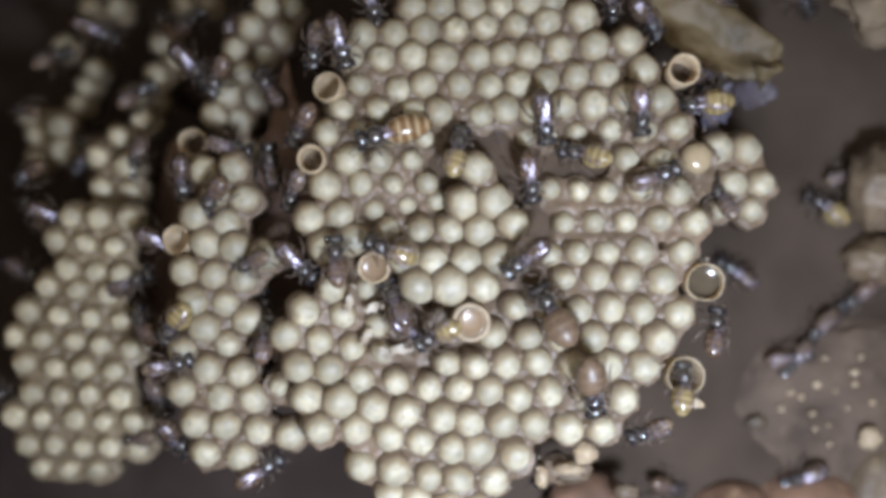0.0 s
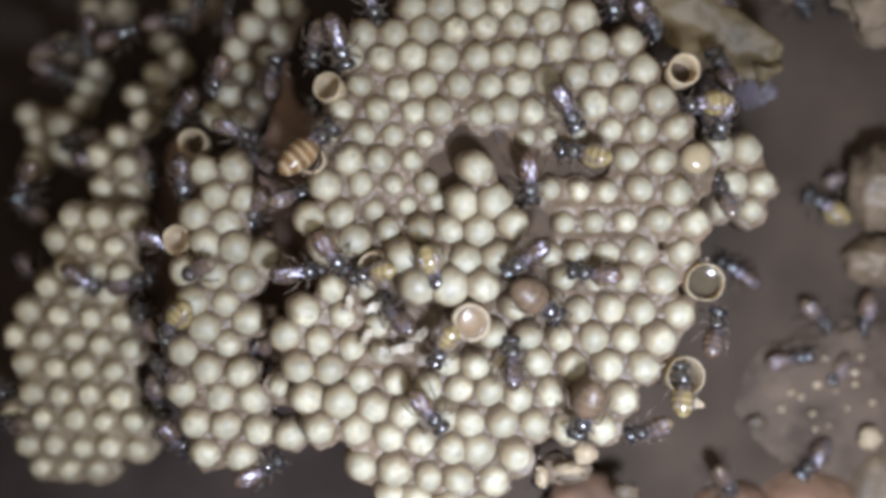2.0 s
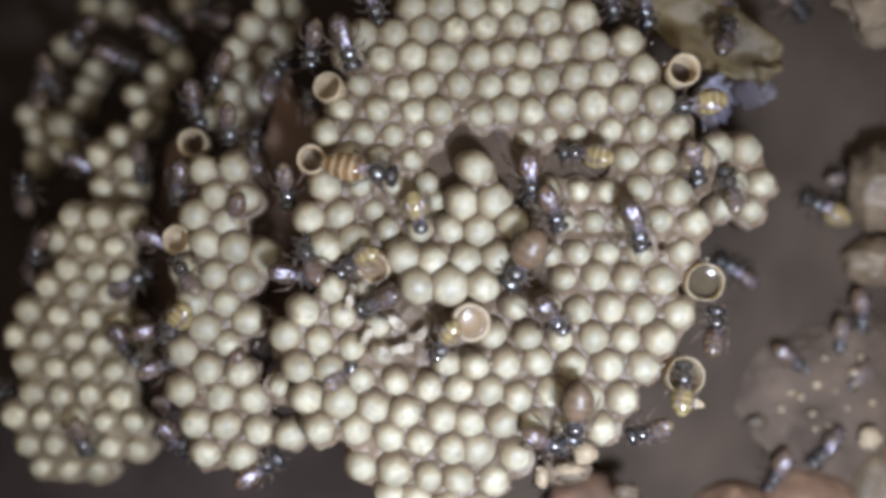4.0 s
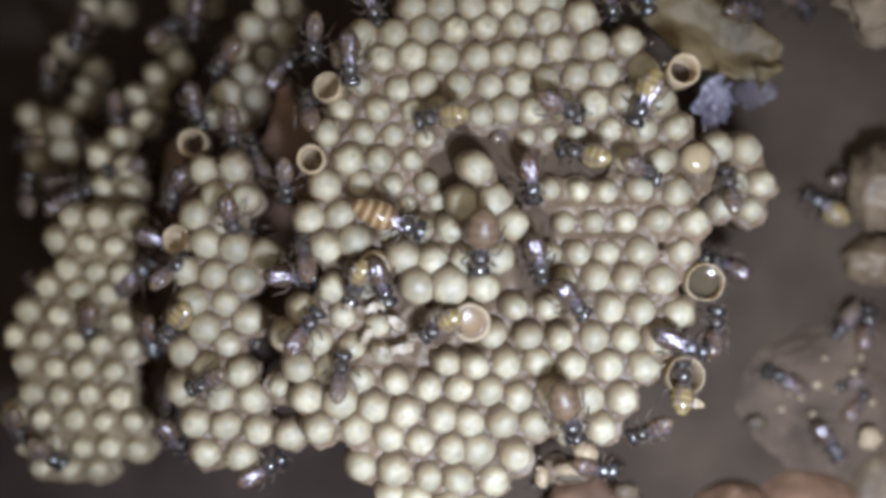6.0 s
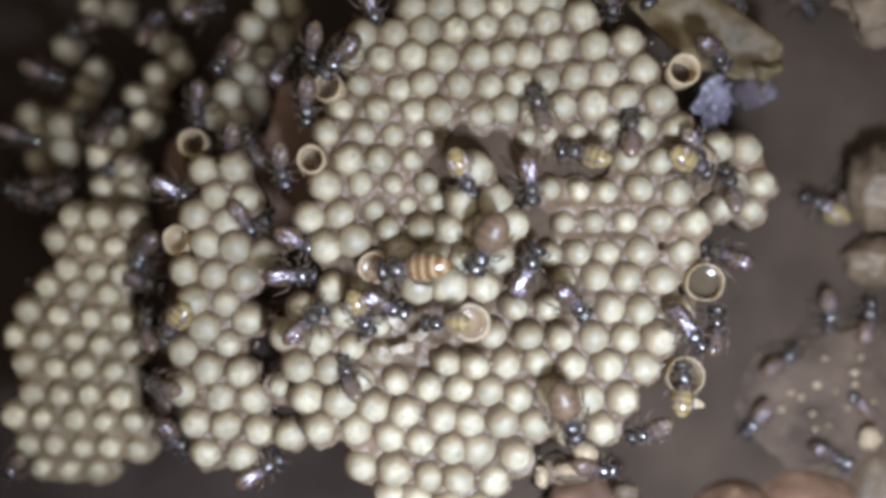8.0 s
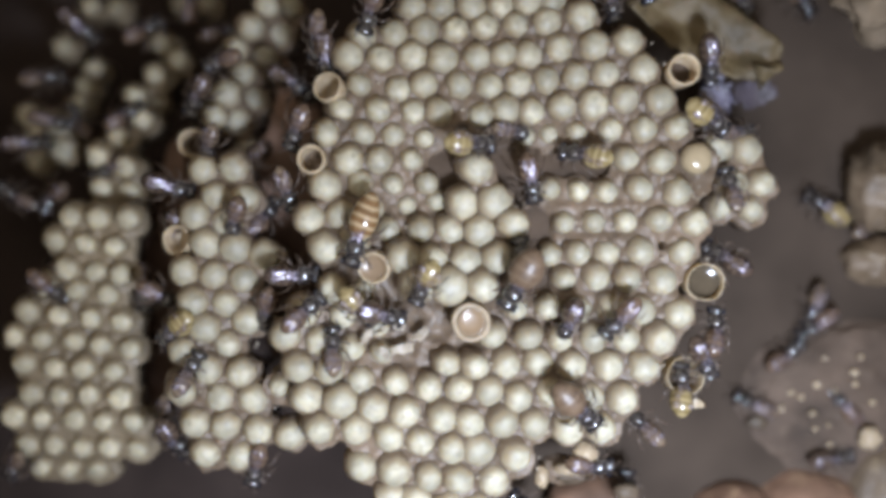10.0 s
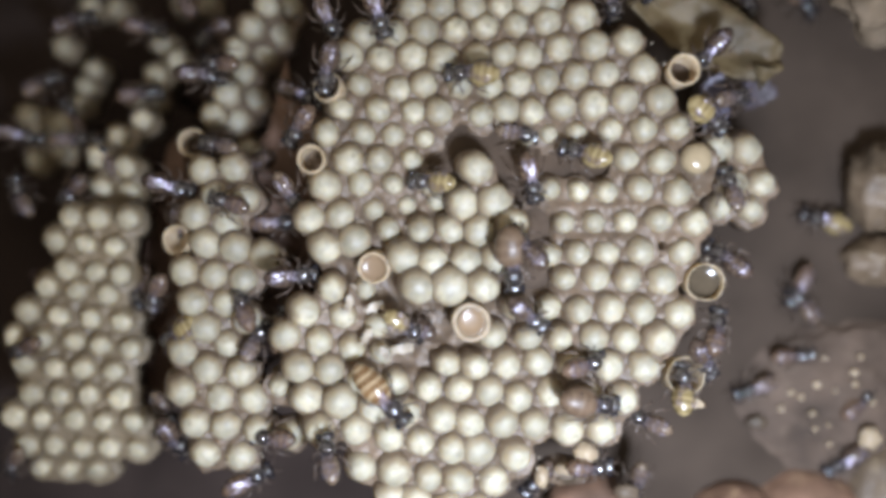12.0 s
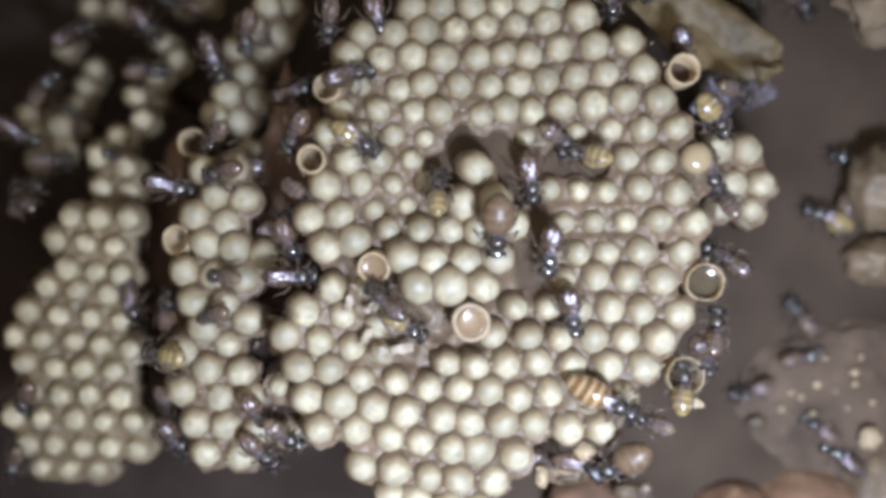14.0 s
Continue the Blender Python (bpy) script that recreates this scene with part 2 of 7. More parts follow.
# ---- brood combs: rows of sealed cells, each row from one end to the other (x, y, z, x, y, z, count) ----
MAIN_COMB = {
    "upper": [
        (-7.4, 42.6, 0.0, 18.9, 43.9, 0.0, 6),
        (-4.3, 37.8, 0.0, 9.6, 38.0, 0.0, 4),
        (13.7, 38.3, 0.0, 17.6, 38.8, 0.0, 2),
        (-12.2, 33.4, 0.0, 16.9, 35.3, 0.0, 7),
        (22.0, 35.8, 0.0, 22.0, 35.8, 0.0, 1),
        (-14.4, 29.7, 0.0, 5.6, 29.6, 0.0, 5),
        (9.9, 30.3, 0.0, 14.1, 30.2, 0.0, 2),
        (18.8, 30.9, 0.0, 29.3, 32.3, 0.0, 3),
        (-12.7, 25.6, -0.5, -6.7, 25.0, -0.4, 2),
        (-2.4, 25.3, -0.4, 3.2, 25.3, -0.3, 2),
        (7.6, 25.3, -0.3, 21.1, 26.7, -0.1, 4),
        (26.2, 27.3, -0.1, 31.8, 27.9, 0.0, 2),
        (-15.3, 21.8, -0.5, -4.5, 21.2, -0.4, 3),
    ],
    "upper_inner": [
        (0.1, 21.4, -0.3, 6.1, 20.7, -0.3, 2),
        (10.2, 21.6, -0.2, 14.6, 21.3, -0.2, 2),
        (19.2, 22.0, -0.1, 29.0, 23.1, -0.1, 3),
        (34.5, 23.3, 0.0, 34.5, 23.3, 0.0, 1),
        (-17.7, 17.8, 0.0, -12.2, 17.7, -0.7, 2),
        (-7.6, 17.8, -1.3, -2.6, 17.4, -2.0, 2),
        (13.5, 17.6, -3.0, 17.1, 18.0, -2.5, 2),
        (21.4, 18.3, -1.5, 37.3, 18.7, 0.0, 4),
        (-14.6, 13.5, 0.0, -4.8, 13.8, -1.5, 3),
        (29.3, 13.7, -0.5, 34.5, 13.7, 0.0, 2),
        (-18.1, 9.5, 0.3, -2.4, 10.3, -2.0, 4),
    ],
    "flank": [
        (17.4, 9.0, -2.0, 26.4, 8.9, -1.0, 3),
        (31.6, 9.1, -0.5, 37.1, 8.9, 0.0, 2),
        (19.4, 3.8, -1.5, 29.2, 4.2, -0.8, 3),
        (34.5, 4.2, -0.4, 40.0, 4.0, 0.0, 2),
        (17.2, -1.2, -1.5, 26.5, -0.6, -0.8, 3),
        (31.7, -0.6, -0.4, 37.8, -0.8, 0.0, 2),
        (19.8, -5.2, -1.0, 29.5, -5.2, -0.3, 3),
        (34.7, -5.2, 0.0, 34.7, -5.2, 0.0, 1),
        (12.0, -9.6, -1.0, 31.8, -10.0, 0.0, 5),
        (37.5, -10.4, 0.3, 37.5, -10.4, 0.3, 1),
        (8.4, -14.3, -0.5, 29.0, -14.6, 0.1, 5),
        (34.6, -14.8, 0.3, 34.6, -14.8, 0.3, 1),
    ],
    "terrace": [
        (-20.4, 4.3, 0.5, -15.5, 4.9, 0.0, 2),
        (-10.6, 5.9, -2.0, -5.3, 6.8, -2.2, 2),
        (-0.8, 7.2, -2.5, -0.8, 7.2, -2.5, 1),
        (-17.8, -0.3, 0.8, -13.4, 0.8, 0.5, 2),
        (-8.3, 2.6, -1.0, 6.2, 2.3, 0.5, 4),
        (3.6, 6.8, 1.5, 8.6, 7.3, 1.5, 2),
        (5.8, 12.1, 2.5, 5.8, 12.1, 2.5, 1),
        (11.4, 3.4, 1.5, 11.4, 3.4, 1.5, 1),
        (-5.8, -1.8, 1.5, 4.0, -2.3, 1.5, 3),
        (8.9, -1.9, 1.5, 8.9, -1.9, 1.5, 1),
        (-3.3, -6.3, 2.8, 6.5, -6.3, 2.8, 3),
    ],
    "lower": [
        (1.0, -18.4, -0.5, 10.4, -18.8, -0.2, 3),
        (15.4, -18.3, 0.0, 31.8, -18.9, 0.5, 4),
        (-12.7, -21.0, -0.5, -1.8, -22.1, -0.2, 3),
        (2.7, -22.3, -0.1, 12.3, -23.6, 0.1, 3),
        (17.1, -23.1, 0.2, 23.2, -23.7, 0.4, 2),
        (28.5, -23.9, 0.5, 28.5, -23.9, 0.5, 1),
        (-20.8, -23.5, 0.7, 0.1, -27.0, 0.6, 5),
        (4.6, -27.6, 0.6, 19.7, -28.3, 0.5, 4),
        (25.4, -28.6, 0.5, 25.4, -28.6, 0.5, 1),
        (-18.7, -28.7, 0.7, -13.3, -28.7, 0.7, 2),
        (-8.0, -29.6, 0.7, 1.4, -31.7, 0.7, 3),
        (6.2, -32.0, 0.7, 11.9, -32.9, 0.7, 2),
        (-12.1, -34.1, 0.7, -1.7, -36.1, 0.7, 3),
    ],
    "lower_inner": [
        (3.1, -36.5, 0.7, 8.4, -36.5, 0.7, 2),
        (-8.2, -39.5, 0.3, 5.8, -41.0, 0.3, 4),
        (-17.4, -6.5, 0.0, -11.8, -6.5, -1.0, 2),
        (-20.9, -10.0, 0.5, -9.9, -12.3, -1.0, 3),
        (-24.1, -13.9, 0.7, -9.2, -17.1, -1.0, 4),
        (-22.1, -19.1, 0.7, -17.4, -19.5, 0.0, 2),
        (-25.7, -22.3, -2.0, -25.7, -22.3, -2.0, 1),
    ],
    "floor": [
        (-1.7, -8.4, -3.0, 1.4, -10.2, -3.0, 2),
        (9.1, -8.4, -3.0, 10.8, -10.7, -3.0, 2),
        (-7.5, -8.8, -2.5, -0.4, -12.9, -3.0, 3),
        (4.1, -14.3, -3.0, 17.6, -10.7, -3.0, 4),
        (-5.7, -16.4, -2.5, -2.1, -17.8, -2.5, 2),
        (-16.4, -3.5, -2.5, -11.1, -2.6, -2.5, 2),
        (-12.8, -15.0, -2.0, -7.5, -14.2, -2.5, 2),
        (40.6, 10.8, -2.0, 41.8, 14.4, -3.0, 2),
        (-19.8, -22.0, -1.0, -16.2, -22.0, -1.0, 2),
        (-0.4, 12.8, -4.5, 0.5, 10.0, -4.0, 2),
        (14.1, 3.7, -4.5, 15.0, -3.5, -4.5, 3),
        (4.4, -11.3, -0.6, 4.4, -11.3, -0.6, 1),
        (-10.8, -3.0, -1.4, -10.8, -3.0, -1.4, 1),
        (-20.5, 14.0, -1.4, -20.5, 14.0, -1.4, 1),
        (41.0, -5.2, -2.0, 41.0, -5.2, -2.0, 1),
    ],
}
SECOND_COMB = {
    "near": [
        (-39.6, -28.5, -4.0, -24.3, -30.2, -4.0, 4),
        (-37.8, -33.5, -4.0, -32.4, -33.8, -4.0, 2),
        (-41.4, -23.7, -4.0, -30.4, -24.7, -4.0, 3),
        (-37.8, -19.8, -4.0, -32.4, -20.2, -4.0, 2),
        (-41.7, -17.1, -4.0, -34.7, -16.0, -5.0, 2),
        (-38.1, -13.0, -4.0, -31.3, -12.2, -5.0, 2),
        (-39.8, -8.9, -4.0, -35.2, -9.5, -5.0, 2),
        (-41.6, -4.0, -5.0, -32.0, -5.1, -5.0, 3),
        (-38.1, 0.4, -5.0, -28.6, -1.3, -5.0, 3),
        (-39.9, 4.9, -5.0, -35.2, 4.0, -6.0, 2),
        (-37.0, 8.3, -6.0, -32.4, 8.2, -6.0, 2),
        (-39.1, 12.9, -6.0, -34.3, 12.7, -6.0, 2),
    ],
    "far": [
        (-39.6, 22.9, -15.0, -36.5, 22.7, -19.0, 2),
        (-37.0, 26.6, -15.0, -34.4, 27.2, -22.0, 2),
        (-35.3, 31.0, -19.0, -35.3, 31.0, -19.0, 1),
        (-33.3, 38.5, -17.0, -29.9, 39.2, -22.0, 2),
        (-36.7, 35.4, -19.0, -32.8, 35.6, -23.0, 2),
        (-30.9, 42.8, -17.0, -28.0, 43.9, -23.0, 2),
        (-34.7, 17.5, -20.0, -34.7, 17.5, -20.0, 1),
    ],
}
THIRD_COMB = {
    "near": [
        (-72.6, -34.5, -16.0, -53.5, -35.3, -16.0, 5),
        (-71.8, -39.2, -19.0, -61.8, -40.1, -20.0, 3),
        (-74.1, -29.2, -14.0, -53.2, -30.1, -14.0, 5),
        (-70.7, -25.1, -14.0, -55.6, -25.9, -14.0, 4),
        (-72.1, -20.3, -14.0, -56.6, -21.4, -14.0, 4),
        (-73.9, -15.4, -14.0, -53.7, -17.5, -14.0, 5),
        (-71.3, -11.1, -14.0, -55.2, -13.0, -14.0, 4),
        (-68.2, -7.0, -14.0, -57.6, -8.1, -14.0, 3),
        (-64.6, -3.6, -14.0, -55.2, -4.5, -14.0, 3),
        (-66.6, 1.1, -14.0, -56.6, 0.1, -14.0, 3),
        (-64.1, 5.4, -14.0, -54.2, 4.9, -14.0, 3),
    ],
    "far": [
        (-61.0, 10.7, -20.0, -56.1, 10.2, -20.0, 2),
        (-62.0, 16.2, -20.0, -56.9, 14.7, -20.0, 2),
        (-59.1, 20.2, -23.0, -59.1, 20.2, -23.0, 1),
        (-55.7, 23.8, -25.0, -55.7, 23.8, -25.0, 1),
        (-57.1, 28.4, -26.0, -56.1, 28.4, -33.0, 2),
        (-55.1, 33.3, -31.0, -51.9, 36.7, -33.0, 2),
        (-54.8, 40.2, -34.0, -54.8, 40.2, -34.0, 1),
    ],
}
FOURTH_COMB = {
    "rows": [
        (-71.7, 36.9, -42.0, -72.4, 33.0, -40.0, 2),
        (-74.2, 29.1, -41.0, -78.3, 25.6, -40.0, 2),
        (-73.6, 23.1, -30.0, -72.7, 18.8, -30.0, 2),
        (-84.1, 27.3, -40.0, -84.1, 27.3, -40.0, 1),
        (-83.1, 23.2, -42.0, -83.6, 18.0, -42.0, 2),
        (-78.8, 42.0, -44.0, -78.8, 42.0, -44.0, 1),
        (-54.2, 50.8, -44.0, -49.0, 51.1, -44.0, 2),
        (-68.4, 50.7, -46.0, -73.8, 51.2, -46.0, 2),
    ],
}
SIDE_COMB = {
    "rows": [
        (45.7, 15.9, -6.0, 50.5, 15.7, -6.0, 2),
        (47.7, 10.6, -6.0, 52.5, 10.4, -6.0, 2),
        (46.2, 6.6, -7.0, 51.1, 6.2, -7.0, 2),
    ],
}


def cell_mesh(k, mat):
    rnd = random.Random(k)
    h, w = rnd.uniform(0.9, 1.15), rnd.uniform(0.97, 1.04)
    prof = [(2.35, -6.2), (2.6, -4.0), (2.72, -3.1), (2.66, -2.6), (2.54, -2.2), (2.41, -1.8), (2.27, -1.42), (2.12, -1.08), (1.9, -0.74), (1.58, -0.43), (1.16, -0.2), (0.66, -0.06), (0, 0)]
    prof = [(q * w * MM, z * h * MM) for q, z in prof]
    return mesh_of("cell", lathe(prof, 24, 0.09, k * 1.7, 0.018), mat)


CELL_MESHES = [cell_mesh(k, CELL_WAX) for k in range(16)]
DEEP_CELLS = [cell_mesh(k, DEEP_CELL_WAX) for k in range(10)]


def open_cell(parent, x, y, z, r, depth=5.0, fill=None, lean=(0, 0), wall=0.45, mat=None, label="open empty cell with a thin wax rim"):
    """A cell without its cap: outer wall, rounded rim, inner wall and floor, and what it holds."""
    prof = [(r * 0.86 * MM, -depth * MM), (r * MM, -0.5 * depth * MM), (r * MM, -0.35 * MM), ((r - wall * 0.35) * MM, 0), ((r - wall) * MM, -0.3 * MM),
            ((r - wall) * 0.97 * MM, -0.5 * depth * MM), ((r - wall) * 0.8 * MM, -(depth - 0.6) * MM), (0, -(depth - 0.5) * MM)]
    ob = part("open_cell", lathe(prof, 24, 0.07, x), mat or TAN_WAX, parent, label)
    ob.matrix_basis = pose(x * MM, y * MM, z * MM, lean[0], lean[1], 0)
    if fill:
        level, stuff, what = fill
        q = (r - wall) * 1.0 * MM
        part("filling", lathe([(q * 0.9, -(level + 1.2) * MM), (q * 0.97, -(level - 0.25) * MM), (q * 0.85, -level * MM), (q * 0.45, -(level + 0.12) * MM), (0, -(level + 0.16) * MM)], 24), stuff, ob, what)
    return ob


LEAN = 12  # the cells lean towards +x and -y by this many degrees each way


CELL_TOPS = []  # where bees find a foothold


def plan_level(plan):
    """The highest common level of a comb's rows."""
    levels = sorted(row[2] for rows in plan.values() for row in rows)
    return levels[len(levels) * 3 // 4]


def comb(name, plan, label, thick=5.0, cells=CELL_MESHES, base=BASE_WAX, size=1.0):
    root = tagged(new(name), label, "brood comb")
    rnd = random.Random(label)
    spots, floors = [], []
    for sector, rows in plan.items():
        for x0, y0, z0, x1, y1, z1, n in rows:
            for i in range(n):
                f = i / (n - 1) if n > 1 else 0
                p = (x0 + (x1 - x0) * f, y0 + (y1 - y0) * f, z0 + (z1 - z0) * f)
                if sector == "floor":
                    floors.append(p)
                else:
                    spots.append((p[0] + rnd.uniform(-.15, .15), p[1] + rnd.uniform(-.15, .15), p[2]))
    CELL_TOPS.extend(spots)
    spread_z = max(p[2] for p in spots) - min(p[2] for p in spots)
    for x, y, z in spots:
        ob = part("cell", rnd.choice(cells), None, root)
        rise = z - plan_level(plan)  # cells that stand out are full-grown, sunken ones small
        s = size * rnd.uniform(0.98, 1.08) * (1 + (0.05 * min(2.5, rise) if rise > 0 else 0.14 * max(-2.0, rise) * (spread_z < 8)))
        ob.matrix_basis = Matrix.Translation(Vector((x, y, z + rnd.uniform(-.3, .3))) * MM) @ pose(
            0, 0, 0, rnd.gauss(LEAN, 4), rnd.gauss(LEAN, 4), 0) @ pose(0, 0, 0, 0, 0, 30 + 60 * rnd.randrange(6) + rnd.gauss(0, 7)) @ Matrix.Diagonal((s, s * rnd.uniform(0.9, 1.05), rnd.uniform(0.9, 1.15), 1))
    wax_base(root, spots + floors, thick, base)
    return root


def wax_base(root, spots, thick, base):
    """The body of the comb between the cells: a wavy sheet that follows them."""
    p = np.array(spots)
    pairs = [(a, b) for i, a in enumerate(spots) for b in spots[:i] if math.hypot(a[0] - b[0], a[1] - b[1]) < 6.4 and abs(a[2] - b[2]) < 2.5]
    mids = np.array([((a[0] + b[0]) / 2, (a[1] + b[1]) / 2) for a, b in pairs] or [(999.0, 999.0)])
    step = 0.55
    xs = np.arange(p[:, 0].min() - 4, p[:, 0].max() + 4, step)
    ys = np.arange(p[:, 1].min() - 4, p[:, 1].max() + 4, step)
    verts, index = [], {}
    for i, x in enumerate(xs):
        for j, y in enumerate(ys):
            d = (p[:, 0] - x) ** 2 + (p[:, 1] - y) ** 2
            reach = 3.3 + 0.6 * noise.noise((x * 0.4, y * 0.4, 3))
            if d.min() > reach ** 2:
                near = d < 5.3 ** 2
                sides = {(a > x, b > y) for a, b in p[near, :2]}
                if len(sides) < 3 or near.sum() < 4:
                    continue
            w = 1 / (d + 1.0) ** 2
            z = (w * p[:, 2]).sum() / w.sum()
            ridge = 1.0 * math.exp(-((mids[:, 0] - x) ** 2 + (mids[:, 1] - y) ** 2).min() / 1.5)  # shared walls between neighbours
            index[i, j] = len(verts)
            verts.append((x * MM, y * MM, (z - 2.35 + ridge + 0.6 * noise.noise((x * 0.5, y * 0.5, 0))) * MM))
    for _ in range(4):
        old = list(verts)
        for (i, j), a in index.items():
            around = [index[k] for k in ((i + 1, j), (i - 1, j), (i, j + 1), (i, j - 1)) if k in index]
            if 0 < len(around) < 4:
                verts[a] = tuple(0.4 * old[a][c] + 0.6 * sum(old[k][c] for k in around) / len(around) for c in range(3))
    n = len(verts)
    verts += [(x, y, z - thick * MM) for x, y, z in verts]
    faces, edges = [], {}
    for (i, j), a in index.items():
        q = [index.get(k) for k in ((i, j), (i + 1, j), (i + 1, j + 1), (i, j + 1))]
        if None in q:
            continue
        faces.append(tuple(q))
        faces.append(tuple(v + n for v in q[::-1]))
        for a, b in zip(q, q[1:] + q[:1]):
            edges[a, b] = True
    for a, b in list(edges):
        if (b, a) not in edges:
            faces.append((b, a, a + n, b + n))
    me = bpy.data.meshes.new("wax_base")
    me.from_pydata(verts, [], faces)
    me.polygons.foreach_set("use_smooth", [True] * len(me.polygons))
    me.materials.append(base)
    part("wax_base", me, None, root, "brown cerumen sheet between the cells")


main_comb = comb("brood_comb", MAIN_COMB, "large round comb of sealed cream brood cells on top")
second_comb = comb("brood_comb", SECOND_COMB, "narrow cream brood comb stepped below the top comb")
comb("brood_comb", THIRD_COMB, "pale brood comb on the level below, half shaded", cells=DEEP_CELLS, base=DEEP_WAX, size=0.92)
comb("brood_comb", FOURTH_COMB, "deep shaded brood comb with scattered cells", cells=DEEP_CELLS, base=DEEP_WAX)
comb("brood_comb", SIDE_COMB, "small corner of a lower comb with six cells")

# Three empty cells hold an added dark disc that darkens their depth.
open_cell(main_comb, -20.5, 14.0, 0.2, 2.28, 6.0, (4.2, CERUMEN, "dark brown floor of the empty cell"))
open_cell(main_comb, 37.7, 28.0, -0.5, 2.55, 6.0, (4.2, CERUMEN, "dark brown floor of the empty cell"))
open_cell(main_comb, 41.0, -5.2, -0.5, 2.99, 6.0, (2.0, NECTAR, "dark still nectar"), wall=0.22, label="broad open cell brimming with dark nectar")
open_cell(main_comb, 4.4, -11.3, 1.2, 3.1, 6.0, (0.7, HONEY, "pale brown larval food"), wall=0.95, mat=COLLAR, label="open cell filled with brown larval food")
open_cell(main_comb, -10.8, -3.0, 0.0, 2.54, 5.0, (0.8, HONEY, "amber larval food"), lean=(10, -6), label="open cell with a broken rim and amber food")
open_cell(main_comb, -18.2, 25.4, -0.5, 2.38, 4.0, lean=(-8, -18), wall=0.3, label="torn empty cell at the comb edge")
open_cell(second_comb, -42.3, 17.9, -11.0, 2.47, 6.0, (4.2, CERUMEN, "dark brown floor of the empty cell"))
open_cell(second_comb, -44.1, 1.5, -8.0, 2.51, 4.0, lean=(0, -15))
open_cell(main_comb, 38.5, -20.1, -2.5, 3.04, 6.0, lean=(-3, 6), wall=0.22, label="empty thin-walled cell leaning off the comb edge")
CELL_TOPS.append((4.4, -11.3, 1.2))


def amber_cell(parent, x, y, z):
    r = 2.55 * MM
    prof = [(r * 0.8, -5 * MM), (r, -2.3 * MM), (r * 0.99, -1.5 * MM), (r * 0.9, -0.8 * MM), (r * 0.7, -0.25 * MM), (r * 0.38, 0), (0, 0.08 * MM)]
    ob = part("cell", lathe(prof, 20, 0.05, 4), AMBER_WAX, parent, "glossy amber cell filled with honey")
    ob.matrix_basis = pose(x * MM, y * MM, z * MM)


# ---- loose wax, pots and debris ----
def flake(name, x, y, z, length, width, turn, bend, mat, label, category, lean=(0, 0), seed=0, thick=0.5, rough=0.22):
    """A torn, bent sheet with an uneven edge."""
    bm = bmesh.new()
    rings = []
    for k in range(7):
        f = k / 6
        ring = []
        for i in range(28):
            a = 2 * math.pi * i / 28
            e = 1 + rough * noise.noise((math.cos(a) * 2.2 + seed, math.sin(a) * 2.2, seed)) + 0.5 * rough * noise.noise((math.cos(a) * 6 + seed, math.sin(a) * 6, 5))
            px, py = math.cos(a) * f * e * length / 2, math.sin(a) * f * e * width / 2
            pz = bend * ((2 * px / length) ** 2 - 0.3) + 0.25 * bend * noise.noise((px * 0.25, py * 0.25, seed + 9))
            ring.append(bm.verts.new((px * MM, py * MM, pz * MM)))
            if k == 0:
                break
        rings.append(ring)
    for a, b in zip(rings, rings[1:]):
        for i in range(28):
            j = (i + 1) % 28
            bm.faces.new((a[0], b[i], b[j]) if len(a) == 1 else (a[i], b[i], b[j], a[j]))
    bmesh.ops.recalc_face_normals(bm, faces=bm.faces)
    bmesh.ops.solidify(bm, geom=bm.faces[:], thickness=thick * MM)
    ob = new(name, mesh_of(name, bm, mat))
    ob.matrix_basis = pose(x * MM, y * MM, z * MM, lean[0], lean[1], turn)
    return tagged(ob, label, category)


def lump(name, x, y, z, rx, ry, rz, mat, label, category, rough=0.15, freq=1.6, seed=0, detail=4, group=""):
    """A rounded lump with an uneven surface."""
    bm = bmesh.new()
    bmesh.ops.create_icosphere(bm, subdivisions=detail, radius=1)
    for v in bm.verts:
        c = v.co.copy()
        k = 1 + rough * noise.noise(c * freq + Vector((seed, seed * 2, 0))) + 0.4 * rough * noise.noise(c * freq * 3.3 + Vector((seed, 0, 7)))
        v.co = Vector((c.x * rx, c.y * ry, c.z * rz)) * k * MM
    ob = new(name, mesh_of(name, bm, mat))
    ob.matrix_basis = pose(x * MM, y * MM, z * MM)
    return tagged(ob, label, category, group)


